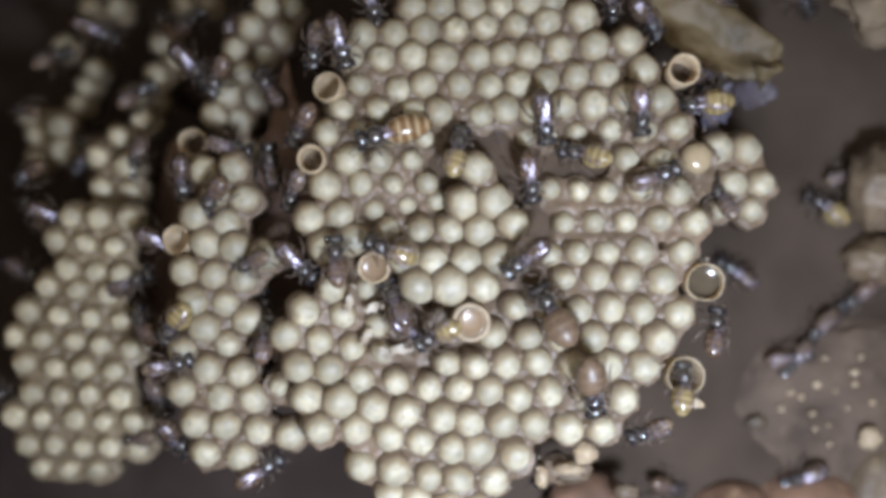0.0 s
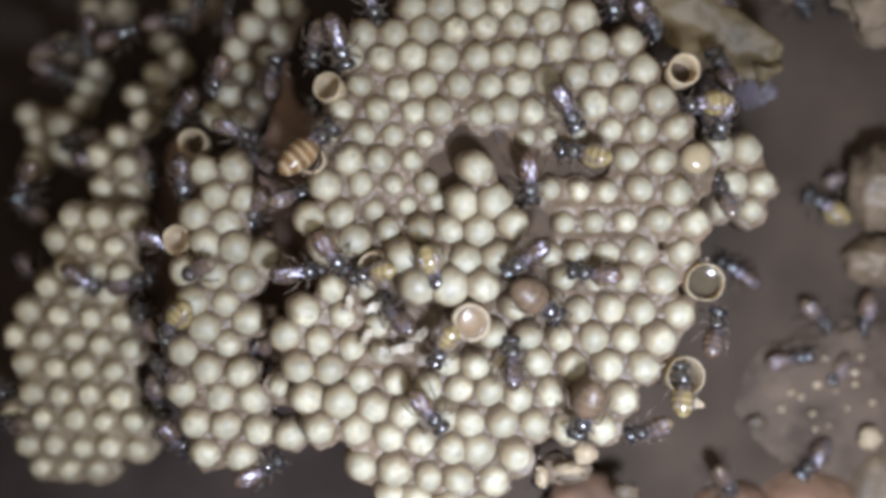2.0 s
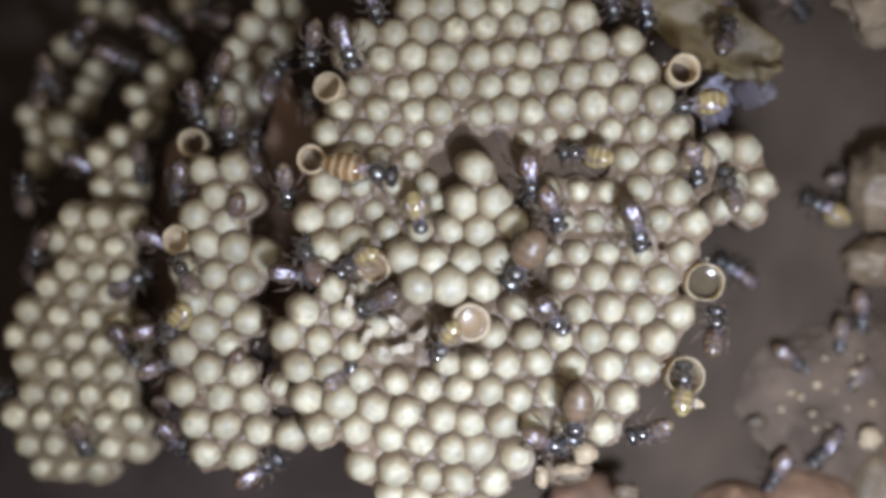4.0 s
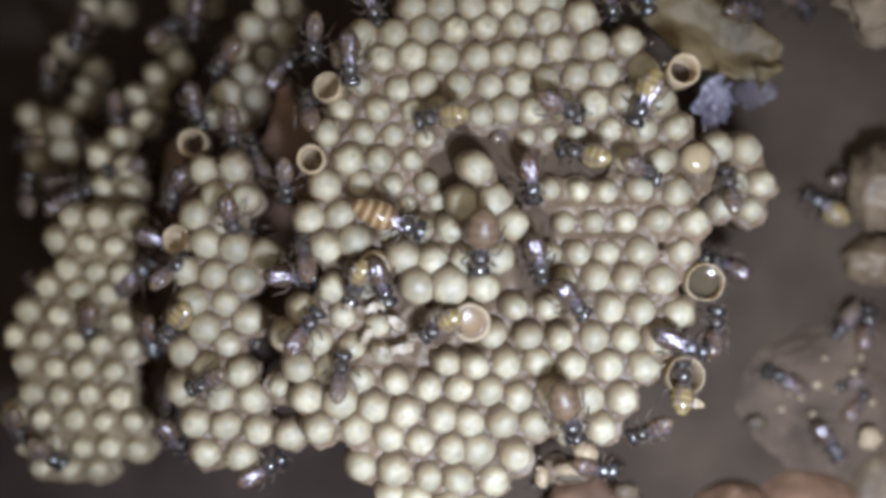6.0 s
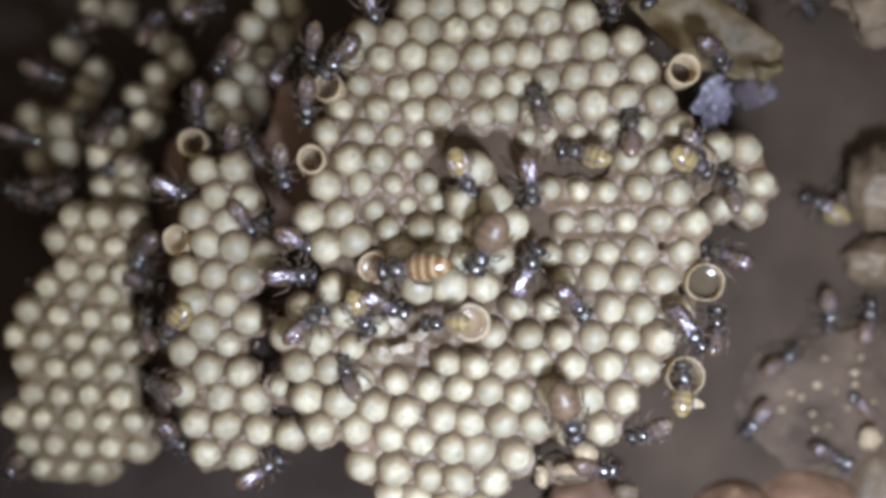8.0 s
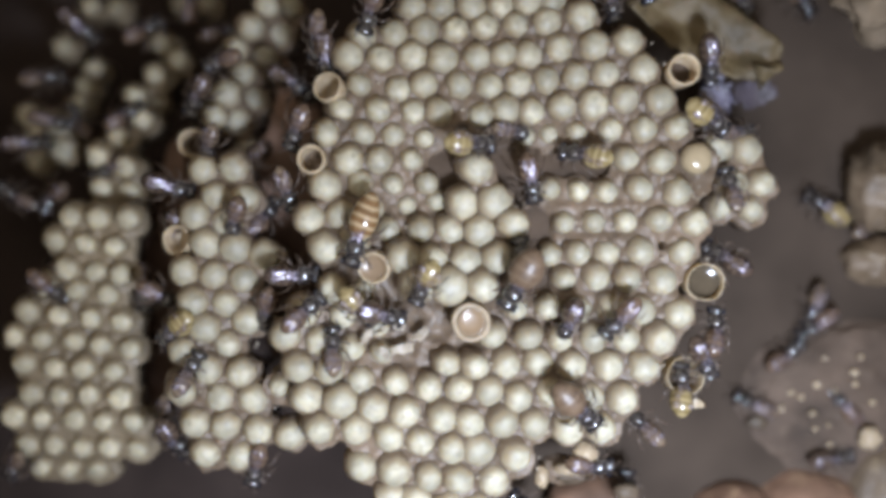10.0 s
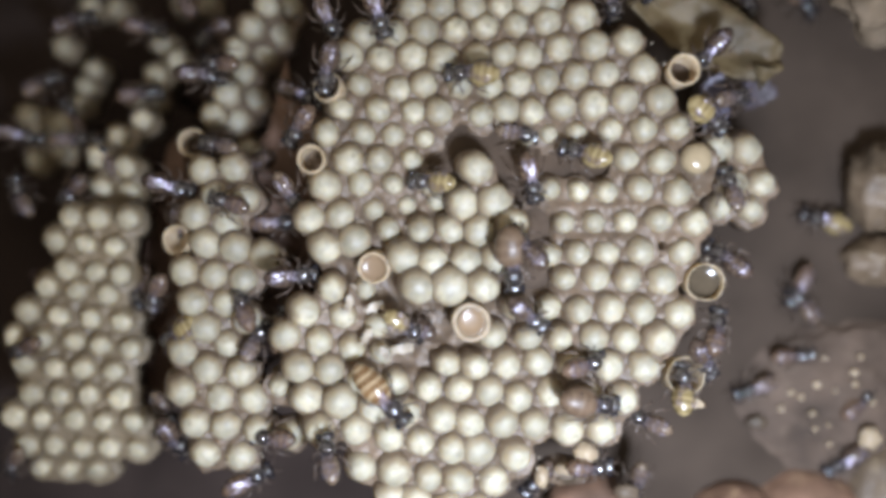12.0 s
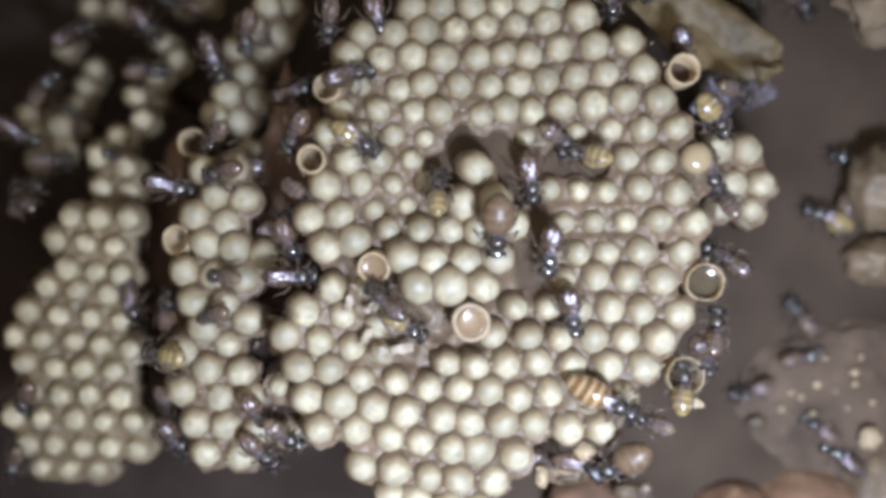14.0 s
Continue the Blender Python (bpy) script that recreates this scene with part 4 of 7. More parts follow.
# kind; seconds, x, y, z of the feet, heading, pitch
BEES = [
    ('striped', [
        (0.00, -8.8, 17.8, -1.1, -166, 0), (0.50, -11.4, 17.8, -0.7, -168, 0), (1.00, -15.5, 15.8, -0.1, -155, 0), (1.20, -17.7, 14.9, -0.0, -98, 13), (1.40, -20.0, 14.0, 0.1, -42, 26),
        (1.75, -20.2, 14.8, 0.1, 6, 29), (2.00, -20.3, 15.3, 0.1, 47, 27), (2.50, -16.3, 16.4, -0.1, 9, 0), (3.00, -15.6, 15.6, -0.1, 2, 0), (4.20, -10.8, 10.9, -0.7, -14, 0),
        (5.50, -7.8, 4.5, -1.5, -22, 18), (6.50, -7.9, 4.5, -1.5, -18, 19), (7.00, -7.5, 3.7, -1.3, -16, 22), (7.50, -4.1, -1.7, 1.3, -49, 23), (7.75, -4.4, -2.3, 1.5, -111, 23),
        (8.00, -4.6, -2.8, 1.7, -174, 23), (9.30, -12.0, 2.2, -0.2, -162, 28), (10.50, -13.0, 2.1, 0.2, -83, 0), (11.00, -15.0, 0.7, 0.5, -96, 0), (11.50, -15.8, -12.0, -0.2, -77, 16),
        (12.00, -8.7, -23.2, 0.3, -48, 0), (12.50, -1.4, -26.8, 0.6, -10, 0), (13.00, 11.4, -21.3, 0.0, -3, 0), (13.50, 21.4, -25.4, 0.4, 16, 0), (14.00, 25.3, -23.2, 0.4, -28, 0),
    ]),
    ('dark', [
        (0.00, 13.4, 11.8, -1.5, -79, 26), (0.90, 13.3, 11.7, -1.5, -78, 25), (1.90, 13.4, 11.7, -1.5, -82, 27), (2.80, 13.2, 11.8, -1.5, -82, 25), (3.70, 13.4, 11.9, -1.5, -82, 25),
        (4.70, 13.5, 12.0, -1.5, -78, 26), (5.60, 13.6, 11.6, -1.5, -76, 26), (6.50, 13.3, 11.7, -1.5, -80, 28), (7.50, 13.3, 11.8, -1.5, -78, 26), (8.40, 13.4, 11.6, -1.5, -82, 25),
        (9.30, 13.5, 11.8, -1.5, -80, 27), (10.30, 13.4, 11.7, -1.5, -76, 27), (11.20, 13.3, 11.8, -1.5, -79, 28), (12.10, 13.5, 11.7, -1.5, -75, 25), (13.10, 13.4, 11.9, -1.5, -82, 26),
        (14.00, 13.4, 11.8, -1.5, -79, 26),
    ]),
    ('dark', [
        (0.00, 45.6, 7.5, -6.9, 117, 25), (1.00, 45.7, 7.9, -6.8, 114, 25), (2.00, 45.8, 8.0, -6.7, 105, 22), (3.00, 46.1, 8.3, -6.6, 104, 20), (4.00, 46.2, 8.8, -6.5, 99, 20),
        (5.00, 46.1, 8.8, -6.5, 101, 21), (6.00, 46.1, 8.8, -6.4, 95, 21), (7.00, 46.4, 9.0, -6.4, 100, 21), (8.00, 46.3, 8.9, -6.4, 97, 20), (9.00, 46.4, 9.0, -6.4, 96, 22),
        (10.00, 46.3, 9.0, -6.4, 100, 21), (11.00, 46.2, 8.9, -6.4, 99, 21), (12.00, 46.3, 9.0, -6.4, 101, 24), (13.00, 46.2, 8.4, -6.6, 113, 27), (14.00, 46.0, 7.5, -6.9, 117, 28),
    ]),
    ('dark', [
        (0.00, 13.1, -0.9, 0.2, -141, 24), (1.00, 13.0, -0.8, 0.2, -142, 23), (2.00, 13.1, -0.9, 0.2, -141, 24), (3.00, 13.1, -0.9, 0.2, -141, 24), (4.20, 13.9, 0.5, 0.1, -113, 33),
        (5.50, 14.3, -0.3, -0.4, -102, 30), (6.00, 14.4, -0.8, -0.6, -72, 28), (6.50, 14.5, -1.3, -0.7, -54, 30), (7.00, 15.7, -2.4, -1.4, -101, 30), (7.50, 14.6, -0.8, -0.7, -118, 28),
        (7.67, 14.0, -1.6, -0.5, -177, 18), (7.83, 13.5, -2.5, -0.3, -237, 9), (8.00, 12.9, -3.4, -0.1, -296, 0), (9.40, 12.6, -2.9, 0.4, -270, 33), (10.50, 12.5, -2.1, 0.5, -246, 0),
        (11.00, 13.1, -0.4, 0.3, -227, 29), (12.00, 13.1, -0.4, 0.3, -227, 29), (12.50, 15.3, -3.5, -1.3, -291, 33), (12.75, 15.4, -1.4, -1.2, -364, 33),
        (13.00, 15.5, 0.6, -1.0, -438, 33), (13.25, 15.7, -1.0, -1.2, -363, 33), (13.50, 15.8, -2.5, -1.4, -289, 33), (13.67, 16.1, -1.5, -1.4, -344, 32),
        (13.83, 16.3, -0.4, -1.4, -399, 30), (14.00, 16.5, 0.7, -1.5, -454, 29),
    ]),
    ('amber', [
        (0.00, 22.8, 14.6, -1.4, 164, 31), (0.90, 22.9, 14.5, -1.4, 162, 32), (1.90, 22.6, 14.7, -1.4, 166, 29), (2.80, 22.9, 14.6, -1.4, 165, 33), (3.70, 23.0, 14.6, -1.4, 167, 32),
        (4.70, 23.0, 14.4, -1.4, 168, 30), (5.60, 22.7, 14.6, -1.4, 167, 33), (6.50, 22.8, 14.7, -1.4, 160, 33), (7.50, 22.7, 14.6, -1.4, 161, 29), (8.40, 22.6, 14.6, -1.4, 165, 32),
        (9.30, 22.9, 14.6, -1.4, 167, 30), (10.30, 22.9, 14.5, -1.4, 168, 31), (11.20, 22.8, 14.6, -1.4, 161, 29), (12.10, 22.8, 14.7, -1.4, 161, 31), (13.10, 22.8, 14.7, -1.4, 168, 30),
        (14.00, 22.8, 14.6, -1.4, 164, 31),
    ]),
    ('amber', [
        (0.00, -0.3, -12.7, 3.0, -152, 28), (1.50, -0.3, -12.8, 3.0, -156, 31), (2.00, 0.4, -14.3, 1.4, -117, 33), (3.00, 1.0, -14.0, 1.3, -92, 33), (4.20, 0.7, -13.5, -0.4, -126, 35),
        (5.50, 0.7, -12.7, -2.2, -157, 33), (6.50, -0.3, -10.3, 4.0, -132, 33), (7.50, -0.3, -10.3, 4.0, -132, 33), (8.00, 1.2, -11.0, 3.7, -176, 33), (9.40, -1.4, -5.8, 2.6, -127, 33),
        (10.50, -2.7, -3.4, 1.9, -113, 30), (11.00, 0.1, -0.2, 0.7, -118, 33), (11.25, 1.3, 3.9, 0.6, -170, 33), (11.50, 2.5, 8.0, 0.5, -223, 33), (12.00, -1.1, 10.4, -2.0, -185, 33),
        (13.50, -1.3, 9.4, -2.1, -177, 33), (13.75, -1.1, 8.7, -2.2, -224, 33), (14.00, -0.8, 8.0, -2.2, -270, 33),
    ]),
    ('amber', [
        (0.00, 41.5, 23.1, -4.0, -177, 18), (1.00, 41.5, 23.1, -4.0, -175, 16), (2.00, 41.5, 23.0, -4.0, -176, 17), (3.00, 41.5, 23.1, -4.0, -177, 18),
        (4.30, 39.6, 22.7, -0.9, -169, 25), (5.50, 36.3, 25.1, 0.0, -118, 25), (6.00, 31.1, 23.7, -0.0, -109, 27), (6.50, 31.3, 17.4, -0.5, -69, 31), (7.00, 31.8, 16.1, -0.4, -21, 32),
        (7.50, 34.8, 13.0, -0.0, -15, 33), (9.00, 40.4, 17.6, -2.0, -39, 33), (10.50, 40.6, 21.3, -1.4, -24, 29), (11.00, 40.3, 21.2, -1.2, -27, 33), (12.20, 40.6, 21.2, -1.4, -31, 34),
        (13.50, 41.0, 21.3, -1.5, -31, 33), (14.00, 42.5, 21.7, -4.0, -43, 33),
    ]),
    ('dark', [
        (0.00, 42.7, -13.8, -3.0, 74, 28), (0.90, 42.6, -13.8, -3.0, 77, 26), (1.90, 42.6, -13.9, -3.0, 71, 26), (2.80, 42.5, -13.8, -3.0, 78, 28), (3.70, 42.6, -13.8, -3.0, 75, 27),
        (4.70, 42.5, -13.7, -3.0, 75, 26), (5.60, 42.5, -13.9, -3.0, 78, 26), (6.50, 42.7, -13.6, -3.0, 70, 27), (7.50, 42.6, -13.6, -3.0, 71, 27), (8.40, 42.6, -13.9, -3.0, 75, 29),
        (9.30, 42.6, -13.9, -3.0, 76, 29), (10.30, 42.7, -13.8, -3.0, 77, 28), (11.20, 42.7, -13.8, -3.0, 72, 27), (12.10, 42.8, -13.7, -3.0, 73, 29), (13.10, 42.8, -13.9, -3.0, 71, 27),
        (14.00, 42.7, -13.8, -3.0, 74, 28),
    ]),
    ('dark', [
        (0.00, 33.4, -28.2, -3.0, -149, 33), (1.00, 33.4, -28.3, -3.0, -148, 32), (2.00, 33.4, -28.0, -3.0, -152, 32), (3.00, 33.4, -28.3, -3.0, -152, 34),
        (4.00, 33.6, -28.2, -3.0, -152, 35), (5.00, 33.3, -28.1, -3.0, -148, 34), (6.00, 33.5, -28.0, -3.0, -147, 34), (7.00, 33.5, -28.1, -3.0, -150, 32),
        (8.00, 33.4, -28.2, -3.0, -149, 33), (9.20, 32.7, -28.3, -3.0, -147, 30), (9.85, 32.4, -28.5, -3.0, -210, 30), (10.50, 32.1, -28.7, -3.0, -273, 30),
        (11.50, 31.2, -28.2, -3.0, -324, 33), (11.75, 32.2, -27.8, -3.0, -262, 33), (12.00, 33.2, -27.5, -3.0, -201, 33), (13.00, 33.6, -27.6, -3.0, -197, 33),
        (14.00, 33.6, -27.5, -3.0, -197, 33),
    ]),
    ('dark', [
        (0.00, -44.3, -30.0, -8.0, -62, 33), (0.90, -44.5, -30.0, -8.0, -66, 33), (1.90, -44.2, -30.1, -8.0, -58, 33), (2.80, -44.2, -30.2, -8.0, -60, 33),
        (3.70, -44.3, -30.1, -8.0, -58, 33), (4.70, -44.3, -29.9, -8.0, -61, 34), (5.60, -44.3, -30.0, -8.0, -65, 33), (6.50, -44.5, -30.0, -8.0, -62, 34),
        (7.50, -44.3, -30.1, -8.0, -62, 31), (8.40, -44.2, -29.9, -8.0, -63, 31), (9.30, -44.4, -30.0, -8.0, -62, 34), (10.30, -44.5, -30.1, -8.0, -62, 31),
        (11.20, -44.4, -30.0, -8.0, -63, 35), (12.10, -44.4, -30.1, -8.0, -61, 32), (13.10, -44.4, -30.1, -8.0, -65, 33), (14.00, -44.3, -30.0, -8.0, -62, 33),
    ]),
    ('dark', [
        (0.00, -30.5, -36.5, -7.0, 29, 28), (1.00, -30.5, -36.6, -7.0, 33, 28), (2.00, -30.6, -36.4, -7.0, 26, 27), (3.00, -30.6, -36.4, -7.0, 32, 29),
        (4.00, -30.6, -36.4, -7.0, 32, 27), (5.00, -30.6, -36.4, -7.0, 33, 30), (6.00, -30.3, -36.4, -7.0, 27, 29), (7.00, -30.5, -36.4, -7.0, 29, 27),
        (8.00, -30.5, -36.5, -7.0, 29, 28), (8.83, -30.3, -35.7, -7.0, -25, 27), (9.67, -30.2, -34.9, -7.0, -80, 25), (10.50, -30.0, -34.1, -7.0, -135, 23),
        (11.00, -22.7, -34.5, -7.0, -154, 33), (11.17, -25.6, -35.4, -7.0, -213, 32), (11.33, -28.5, -36.4, -7.0, -272, 31), (11.50, -31.4, -37.4, -7.0, -331, 30),
        (12.00, -32.4, -37.9, -7.0, -337, 27), (12.25, -30.9, -33.6, -7.0, -414, 30), (12.50, -29.4, -29.3, -7.0, -491, 33), (12.75, -29.6, -30.5, -7.0, -451, 29),
        (13.00, -29.8, -31.7, -7.0, -410, 25), (14.00, -29.8, -31.7, -7.0, -410, 25),
    ]),
    ('dark', [
        (0.00, -20.0, 33.1, -3.0, -104, 33), (1.00, -20.1, 33.1, -3.0, -108, 35), (2.00, -19.9, 33.2, -3.0, -106, 32), (3.00, -20.0, 32.9, -3.0, -104, 33),
        (4.00, -20.3, 33.3, -3.0, -106, 34), (5.00, -20.2, 34.0, -3.0, -98, 32), (6.00, -20.2, 34.3, -3.0, -99, 33), (6.50, -19.7, 35.6, -3.0, -88, 33),
        (7.50, -20.3, 32.8, -3.0, -101, 33), (10.50, -19.5, 35.4, -3.0, -96, 33), (12.50, -18.5, 37.4, -3.0, -61, 33), (13.00, -19.1, 34.6, -3.0, -105, 33),
        (13.50, -19.7, 32.5, -3.0, -108, 33), (14.00, -17.7, 37.1, -3.0, -101, 33),
    ]),
    ('dark', [
        (0.00, -16.1, 32.5, 0.0, -74, 33), (1.00, -16.0, 32.4, 0.0, -76, 34), (2.00, -16.2, 32.4, 0.0, -73, 33), (3.00, -16.1, 32.5, 0.0, -74, 33), (4.30, -14.8, 32.2, 0.0, -72, 33),
        (5.50, -13.9, 31.4, 0.0, -79, 31), (6.00, -14.3, 30.2, 0.0, -90, 32), (6.50, -15.2, 30.2, -0.0, -101, 32), (7.00, -15.8, 28.4, -0.1, -85, 31), (7.50, -14.5, 29.7, -0.0, -117, 32),
        (8.00, -15.2, 30.2, -0.0, -140, 28), (10.50, -19.0, 31.8, -4.6, -84, 33), (11.00, -17.5, 28.9, -0.1, -107, 33), (12.00, -17.5, 28.9, -0.1, -107, 33),
        (12.25, -17.2, 28.1, -0.2, -40, 33), (12.50, -16.8, 27.4, -0.2, 28, 33), (13.00, -11.5, 26.5, -0.3, 26, 29), (13.50, -9.5, 28.3, -0.0, 33, 20),
        (14.00, -15.4, 26.6, -0.3, 22, 30),
    ]),
    ('dark', [
        (0.00, -21.8, 20.3, -3.0, -122, 33), (0.50, -21.8, 20.3, -3.0, -122, 33), (0.75, -21.0, 20.6, -6.0, -173, 33), (1.00, -20.2, 20.9, -9.0, -225, 33),
        (1.50, -20.4, 21.3, -12.0, -243, 33), (2.80, -20.8, 21.7, -10.5, -254, 31), (4.00, -21.4, 21.8, -9.0, -258, 33), (5.50, -20.9, 21.5, -3.0, -257, 33),
        (7.00, -20.9, 20.3, -3.0, -265, 33), (7.33, -21.1, 21.7, -3.0, -209, 33), (7.67, -21.2, 23.0, -3.0, -152, 33), (8.00, -21.4, 24.4, -3.0, -96, 33),
        (10.50, -22.7, 19.5, -3.0, -118, 33), (11.50, -22.0, 20.0, -3.0, -112, 33), (12.00, -22.1, 20.1, -3.0, -128, 33), (12.50, -21.8, 21.1, -3.0, -141, 27),
        (13.00, -21.8, 21.1, -3.0, -141, 27), (13.50, -22.4, 19.5, -3.0, -126, 33), (14.00, -22.8, 19.3, -3.0, -122, 33),
    ]),
    ('dark', [
        (0.00, -23.3, 10.1, -4.0, -116, 29), (0.25, -23.5, 10.3, -4.0, -51, 31), (0.50, -23.7, 10.6, -4.0, 13, 33), (1.00, -25.6, 10.5, -4.0, -53, 33),
        (1.25, -25.3, 8.9, -4.0, 2, 33), (1.50, -25.0, 7.2, -4.0, 58, 33), (2.25, -24.8, 8.9, -4.0, -13, 33), (3.00, -24.6, 10.5, -4.0, -84, 33), (4.20, -25.0, 10.9, -4.0, -88, 32),
        (5.50, -25.0, 11.4, -4.0, -94, 33), (6.50, -25.0, 12.0, -4.0, -88, 33), (7.50, -25.2, 12.3, -4.0, -86, 33), (8.00, -25.7, 14.3, -4.0, -90, 33),
        (10.50, -25.1, 9.7, -4.0, -62, 33), (11.00, -25.3, 9.6, -4.0, -34, 33), (12.00, -24.9, 9.7, -4.0, -61, 33), (12.50, -24.0, 9.3, -4.0, -62, 33),
        (13.00, -22.5, 5.6, -4.0, -53, 33), (13.50, -22.2, 7.7, -4.0, -83, 33), (14.00, -22.0, 8.5, -4.0, -34, 0),
    ]),
    ('amber', [
        (0.00, -42.8, -11.6, -8.0, -130, 28), (1.00, -42.8, -11.5, -8.0, -131, 26), (2.00, -42.8, -11.5, -8.0, -129, 26), (3.00, -42.8, -11.7, -8.0, -134, 30),
        (4.00, -42.7, -11.6, -8.0, -128, 29), (5.00, -43.0, -11.6, -8.0, -132, 26), (6.00, -42.7, -11.5, -8.0, -130, 29), (7.00, -42.8, -11.6, -8.0, -129, 29),
        (8.00, -42.8, -11.6, -8.0, -130, 28), (9.20, -42.7, -12.0, -8.0, -138, 31), (10.50, -42.4, -12.5, -8.0, -140, 33), (12.00, -42.2, -13.2, -8.0, -145, 33),
        (12.60, -43.9, -16.9, -8.0, -180, 33), (13.00, -44.0, -17.0, -8.0, -186, 32), (14.00, -44.0, -17.0, -8.0, -186, 32),
    ]),
    ('dark', [
        (0.00, -49.6, -13.9, -12.0, 130, 33), (1.00, -49.3, -13.4, -12.0, 135, 32), (2.00, -49.4, -13.1, -12.0, 135, 33), (3.00, -49.2, -13.3, -12.0, 90, 33),
        (3.60, -49.2, -13.5, -12.0, 47, 32), (4.20, -49.2, -13.7, -12.0, 4, 31), (4.85, -49.1, -13.9, -12.0, -42, 32), (5.50, -49.1, -14.1, -12.0, -87, 33),
        (6.50, -48.9, -13.2, -12.0, -99, 33), (7.50, -50.0, -12.9, -12.0, -73, 33), (7.67, -49.7, -13.5, -12.0, -133, 33), (7.83, -49.4, -14.0, -12.0, -192, 33),
        (8.00, -49.0, -14.6, -12.0, -252, 33), (8.83, -48.8, -11.7, -12.0, -310, 33), (9.67, -48.5, -8.8, -12.0, -368, 33), (10.50, -48.3, -5.8, -12.0, -427, 33),
        (12.00, -47.8, -6.6, -12.0, -481, 33), (12.50, -47.9, -7.9, -12.0, -437, 33), (13.00, -47.3, -8.8, -12.0, -413, 30), (13.50, -47.0, -9.1, -12.0, -417, 29),
        (13.75, -46.6, -10.3, -12.0, -339, 31), (14.00, -46.1, -11.5, -12.0, -260, 33),
    ]),
    ('dark', [
        (0.00, -44.5, -18.6, -7.0, 11, 33), (0.50, -42.2, -17.8, -7.0, 9, 33), (0.75, -41.7, -18.7, -7.0, -40, 32), (1.00, -41.2, -19.6, -7.0, -89, 31),
        (1.50, -41.1, -20.2, -7.0, -126, 26), (2.00, -43.7, -20.2, -7.0, -205, 33), (3.00, -46.4, -20.2, -7.0, -273, 33), (4.25, -46.7, -18.9, -7.0, -346, 33),
        (5.50, -47.0, -17.5, -7.0, -418, 33), (5.75, -42.0, -19.1, -7.0, -466, 28), (6.00, -36.9, -20.7, -7.0, -513, 23), (6.50, -39.7, -19.9, -7.0, -557, 30),
        (7.00, -42.3, -21.2, -7.0, -516, 32), (7.50, -42.3, -22.2, -7.0, -529, 33), (8.00, -44.0, -22.2, -7.0, -549, 33), (9.25, -41.6, -21.0, -7.0, -609, 30),
        (10.50, -39.2, -19.8, -7.0, -668, 27), (11.00, -35.7, -18.9, -7.0, -642, 26), (11.50, -31.2, -18.0, -7.0, -668, 33), (12.00, -30.7, -15.7, -7.0, -653, 33),
        (12.50, -31.7, -16.5, -13.0, -608, 33), (13.00, -32.0, -12.9, -7.0, -577, 33), (13.50, -34.8, -9.6, -7.0, -566, 33), (14.00, -36.3, -10.6, -7.0, -520, 33),
    ]),
    ('dark', [
        (0.00, -23.7, -1.4, -3.0, -46, 26), (0.50, -24.7, -2.2, -3.0, -25, 26), (1.00, -24.2, -3.4, -3.0, -11, 30), (1.50, -23.8, -5.8, -3.0, 24, 31), (2.00, -23.3, -3.7, -3.0, 7, 18),
        (2.50, -23.8, -3.2, -3.0, -20, 33), (3.00, -23.8, -3.4, -3.0, -20, 32), (4.20, -24.3, -4.0, -3.0, -8, 31), (5.50, -24.8, -4.4, -3.0, -4, 29), (6.80, -24.8, -4.2, -3.0, -5, 29),
        (8.00, -24.8, -4.2, -3.0, 1, 27), (9.00, -24.8, -4.3, -3.0, 0, 29), (10.00, -24.5, -4.1, -3.0, 0, 27), (11.00, -24.7, -4.3, -3.0, 2, 28), (12.00, -24.7, -4.3, -3.0, 5, 29),
        (13.00, -24.5, -4.2, -3.0, 3, 29), (13.50, -26.7, -4.3, -3.0, 5, 0), (14.00, -24.8, -4.3, -3.0, 2, 26),
    ]),
    ('dark', [
        (0.00, -16.2, -2.5, 0.6, 98, 24), (0.50, -15.3, -5.5, -0.3, 117, 33), (1.00, -16.5, -2.2, 0.6, 99, 27), (1.50, -15.6, -3.5, 0.4, 94, 31), (1.75, -16.5, -1.7, 0.6, 19, 32),
        (2.00, -17.5, 0.1, 0.8, -56, 33), (2.17, -17.9, -1.1, 0.7, 2, 31), (2.33, -18.4, -2.2, 0.5, 60, 29), (2.50, -18.8, -3.4, 0.4, 119, 28), (3.00, -20.4, -2.1, 0.6, 113, 33),
        (4.20, -20.0, -2.7, 0.5, 118, 25), (5.50, -19.6, -3.4, 0.4, 123, 16), (6.00, -21.1, -2.1, -0.6, 102, 30), (6.50, -21.9, -2.3, -1.1, 112, 32), (7.00, -21.5, -2.0, -0.8, 115, 33),
        (7.25, -22.4, -0.2, -1.0, 40, 33), (7.50, -23.4, 1.6, -1.2, -35, 33), (8.00, -23.3, 1.6, -1.2, -29, 33), (9.40, -28.7, -3.6, -10.0, -83, 31), (10.50, -27.7, -12.8, -5.7, -112, 33),
        (10.67, -27.6, -13.8, -5.3, -52, 33), (10.83, -27.4, -14.9, -4.9, 8, 33), (11.00, -27.2, -15.9, -4.6, 67, 33), (11.50, -29.4, -15.1, -8.9, 121, 33),
        (12.50, -32.3, -3.6, -9.0, 79, 33), (12.67, -29.9, -1.4, -7.5, 25, 33), (12.83, -27.5, 0.9, -5.9, -30, 33), (13.00, -25.1, 3.1, -4.4, -85, 33),
        (13.50, -25.3, 3.9, -5.2, -95, 33), (14.00, -25.0, 2.1, -4.7, -73, 33),
    ]),
    ('amber', [
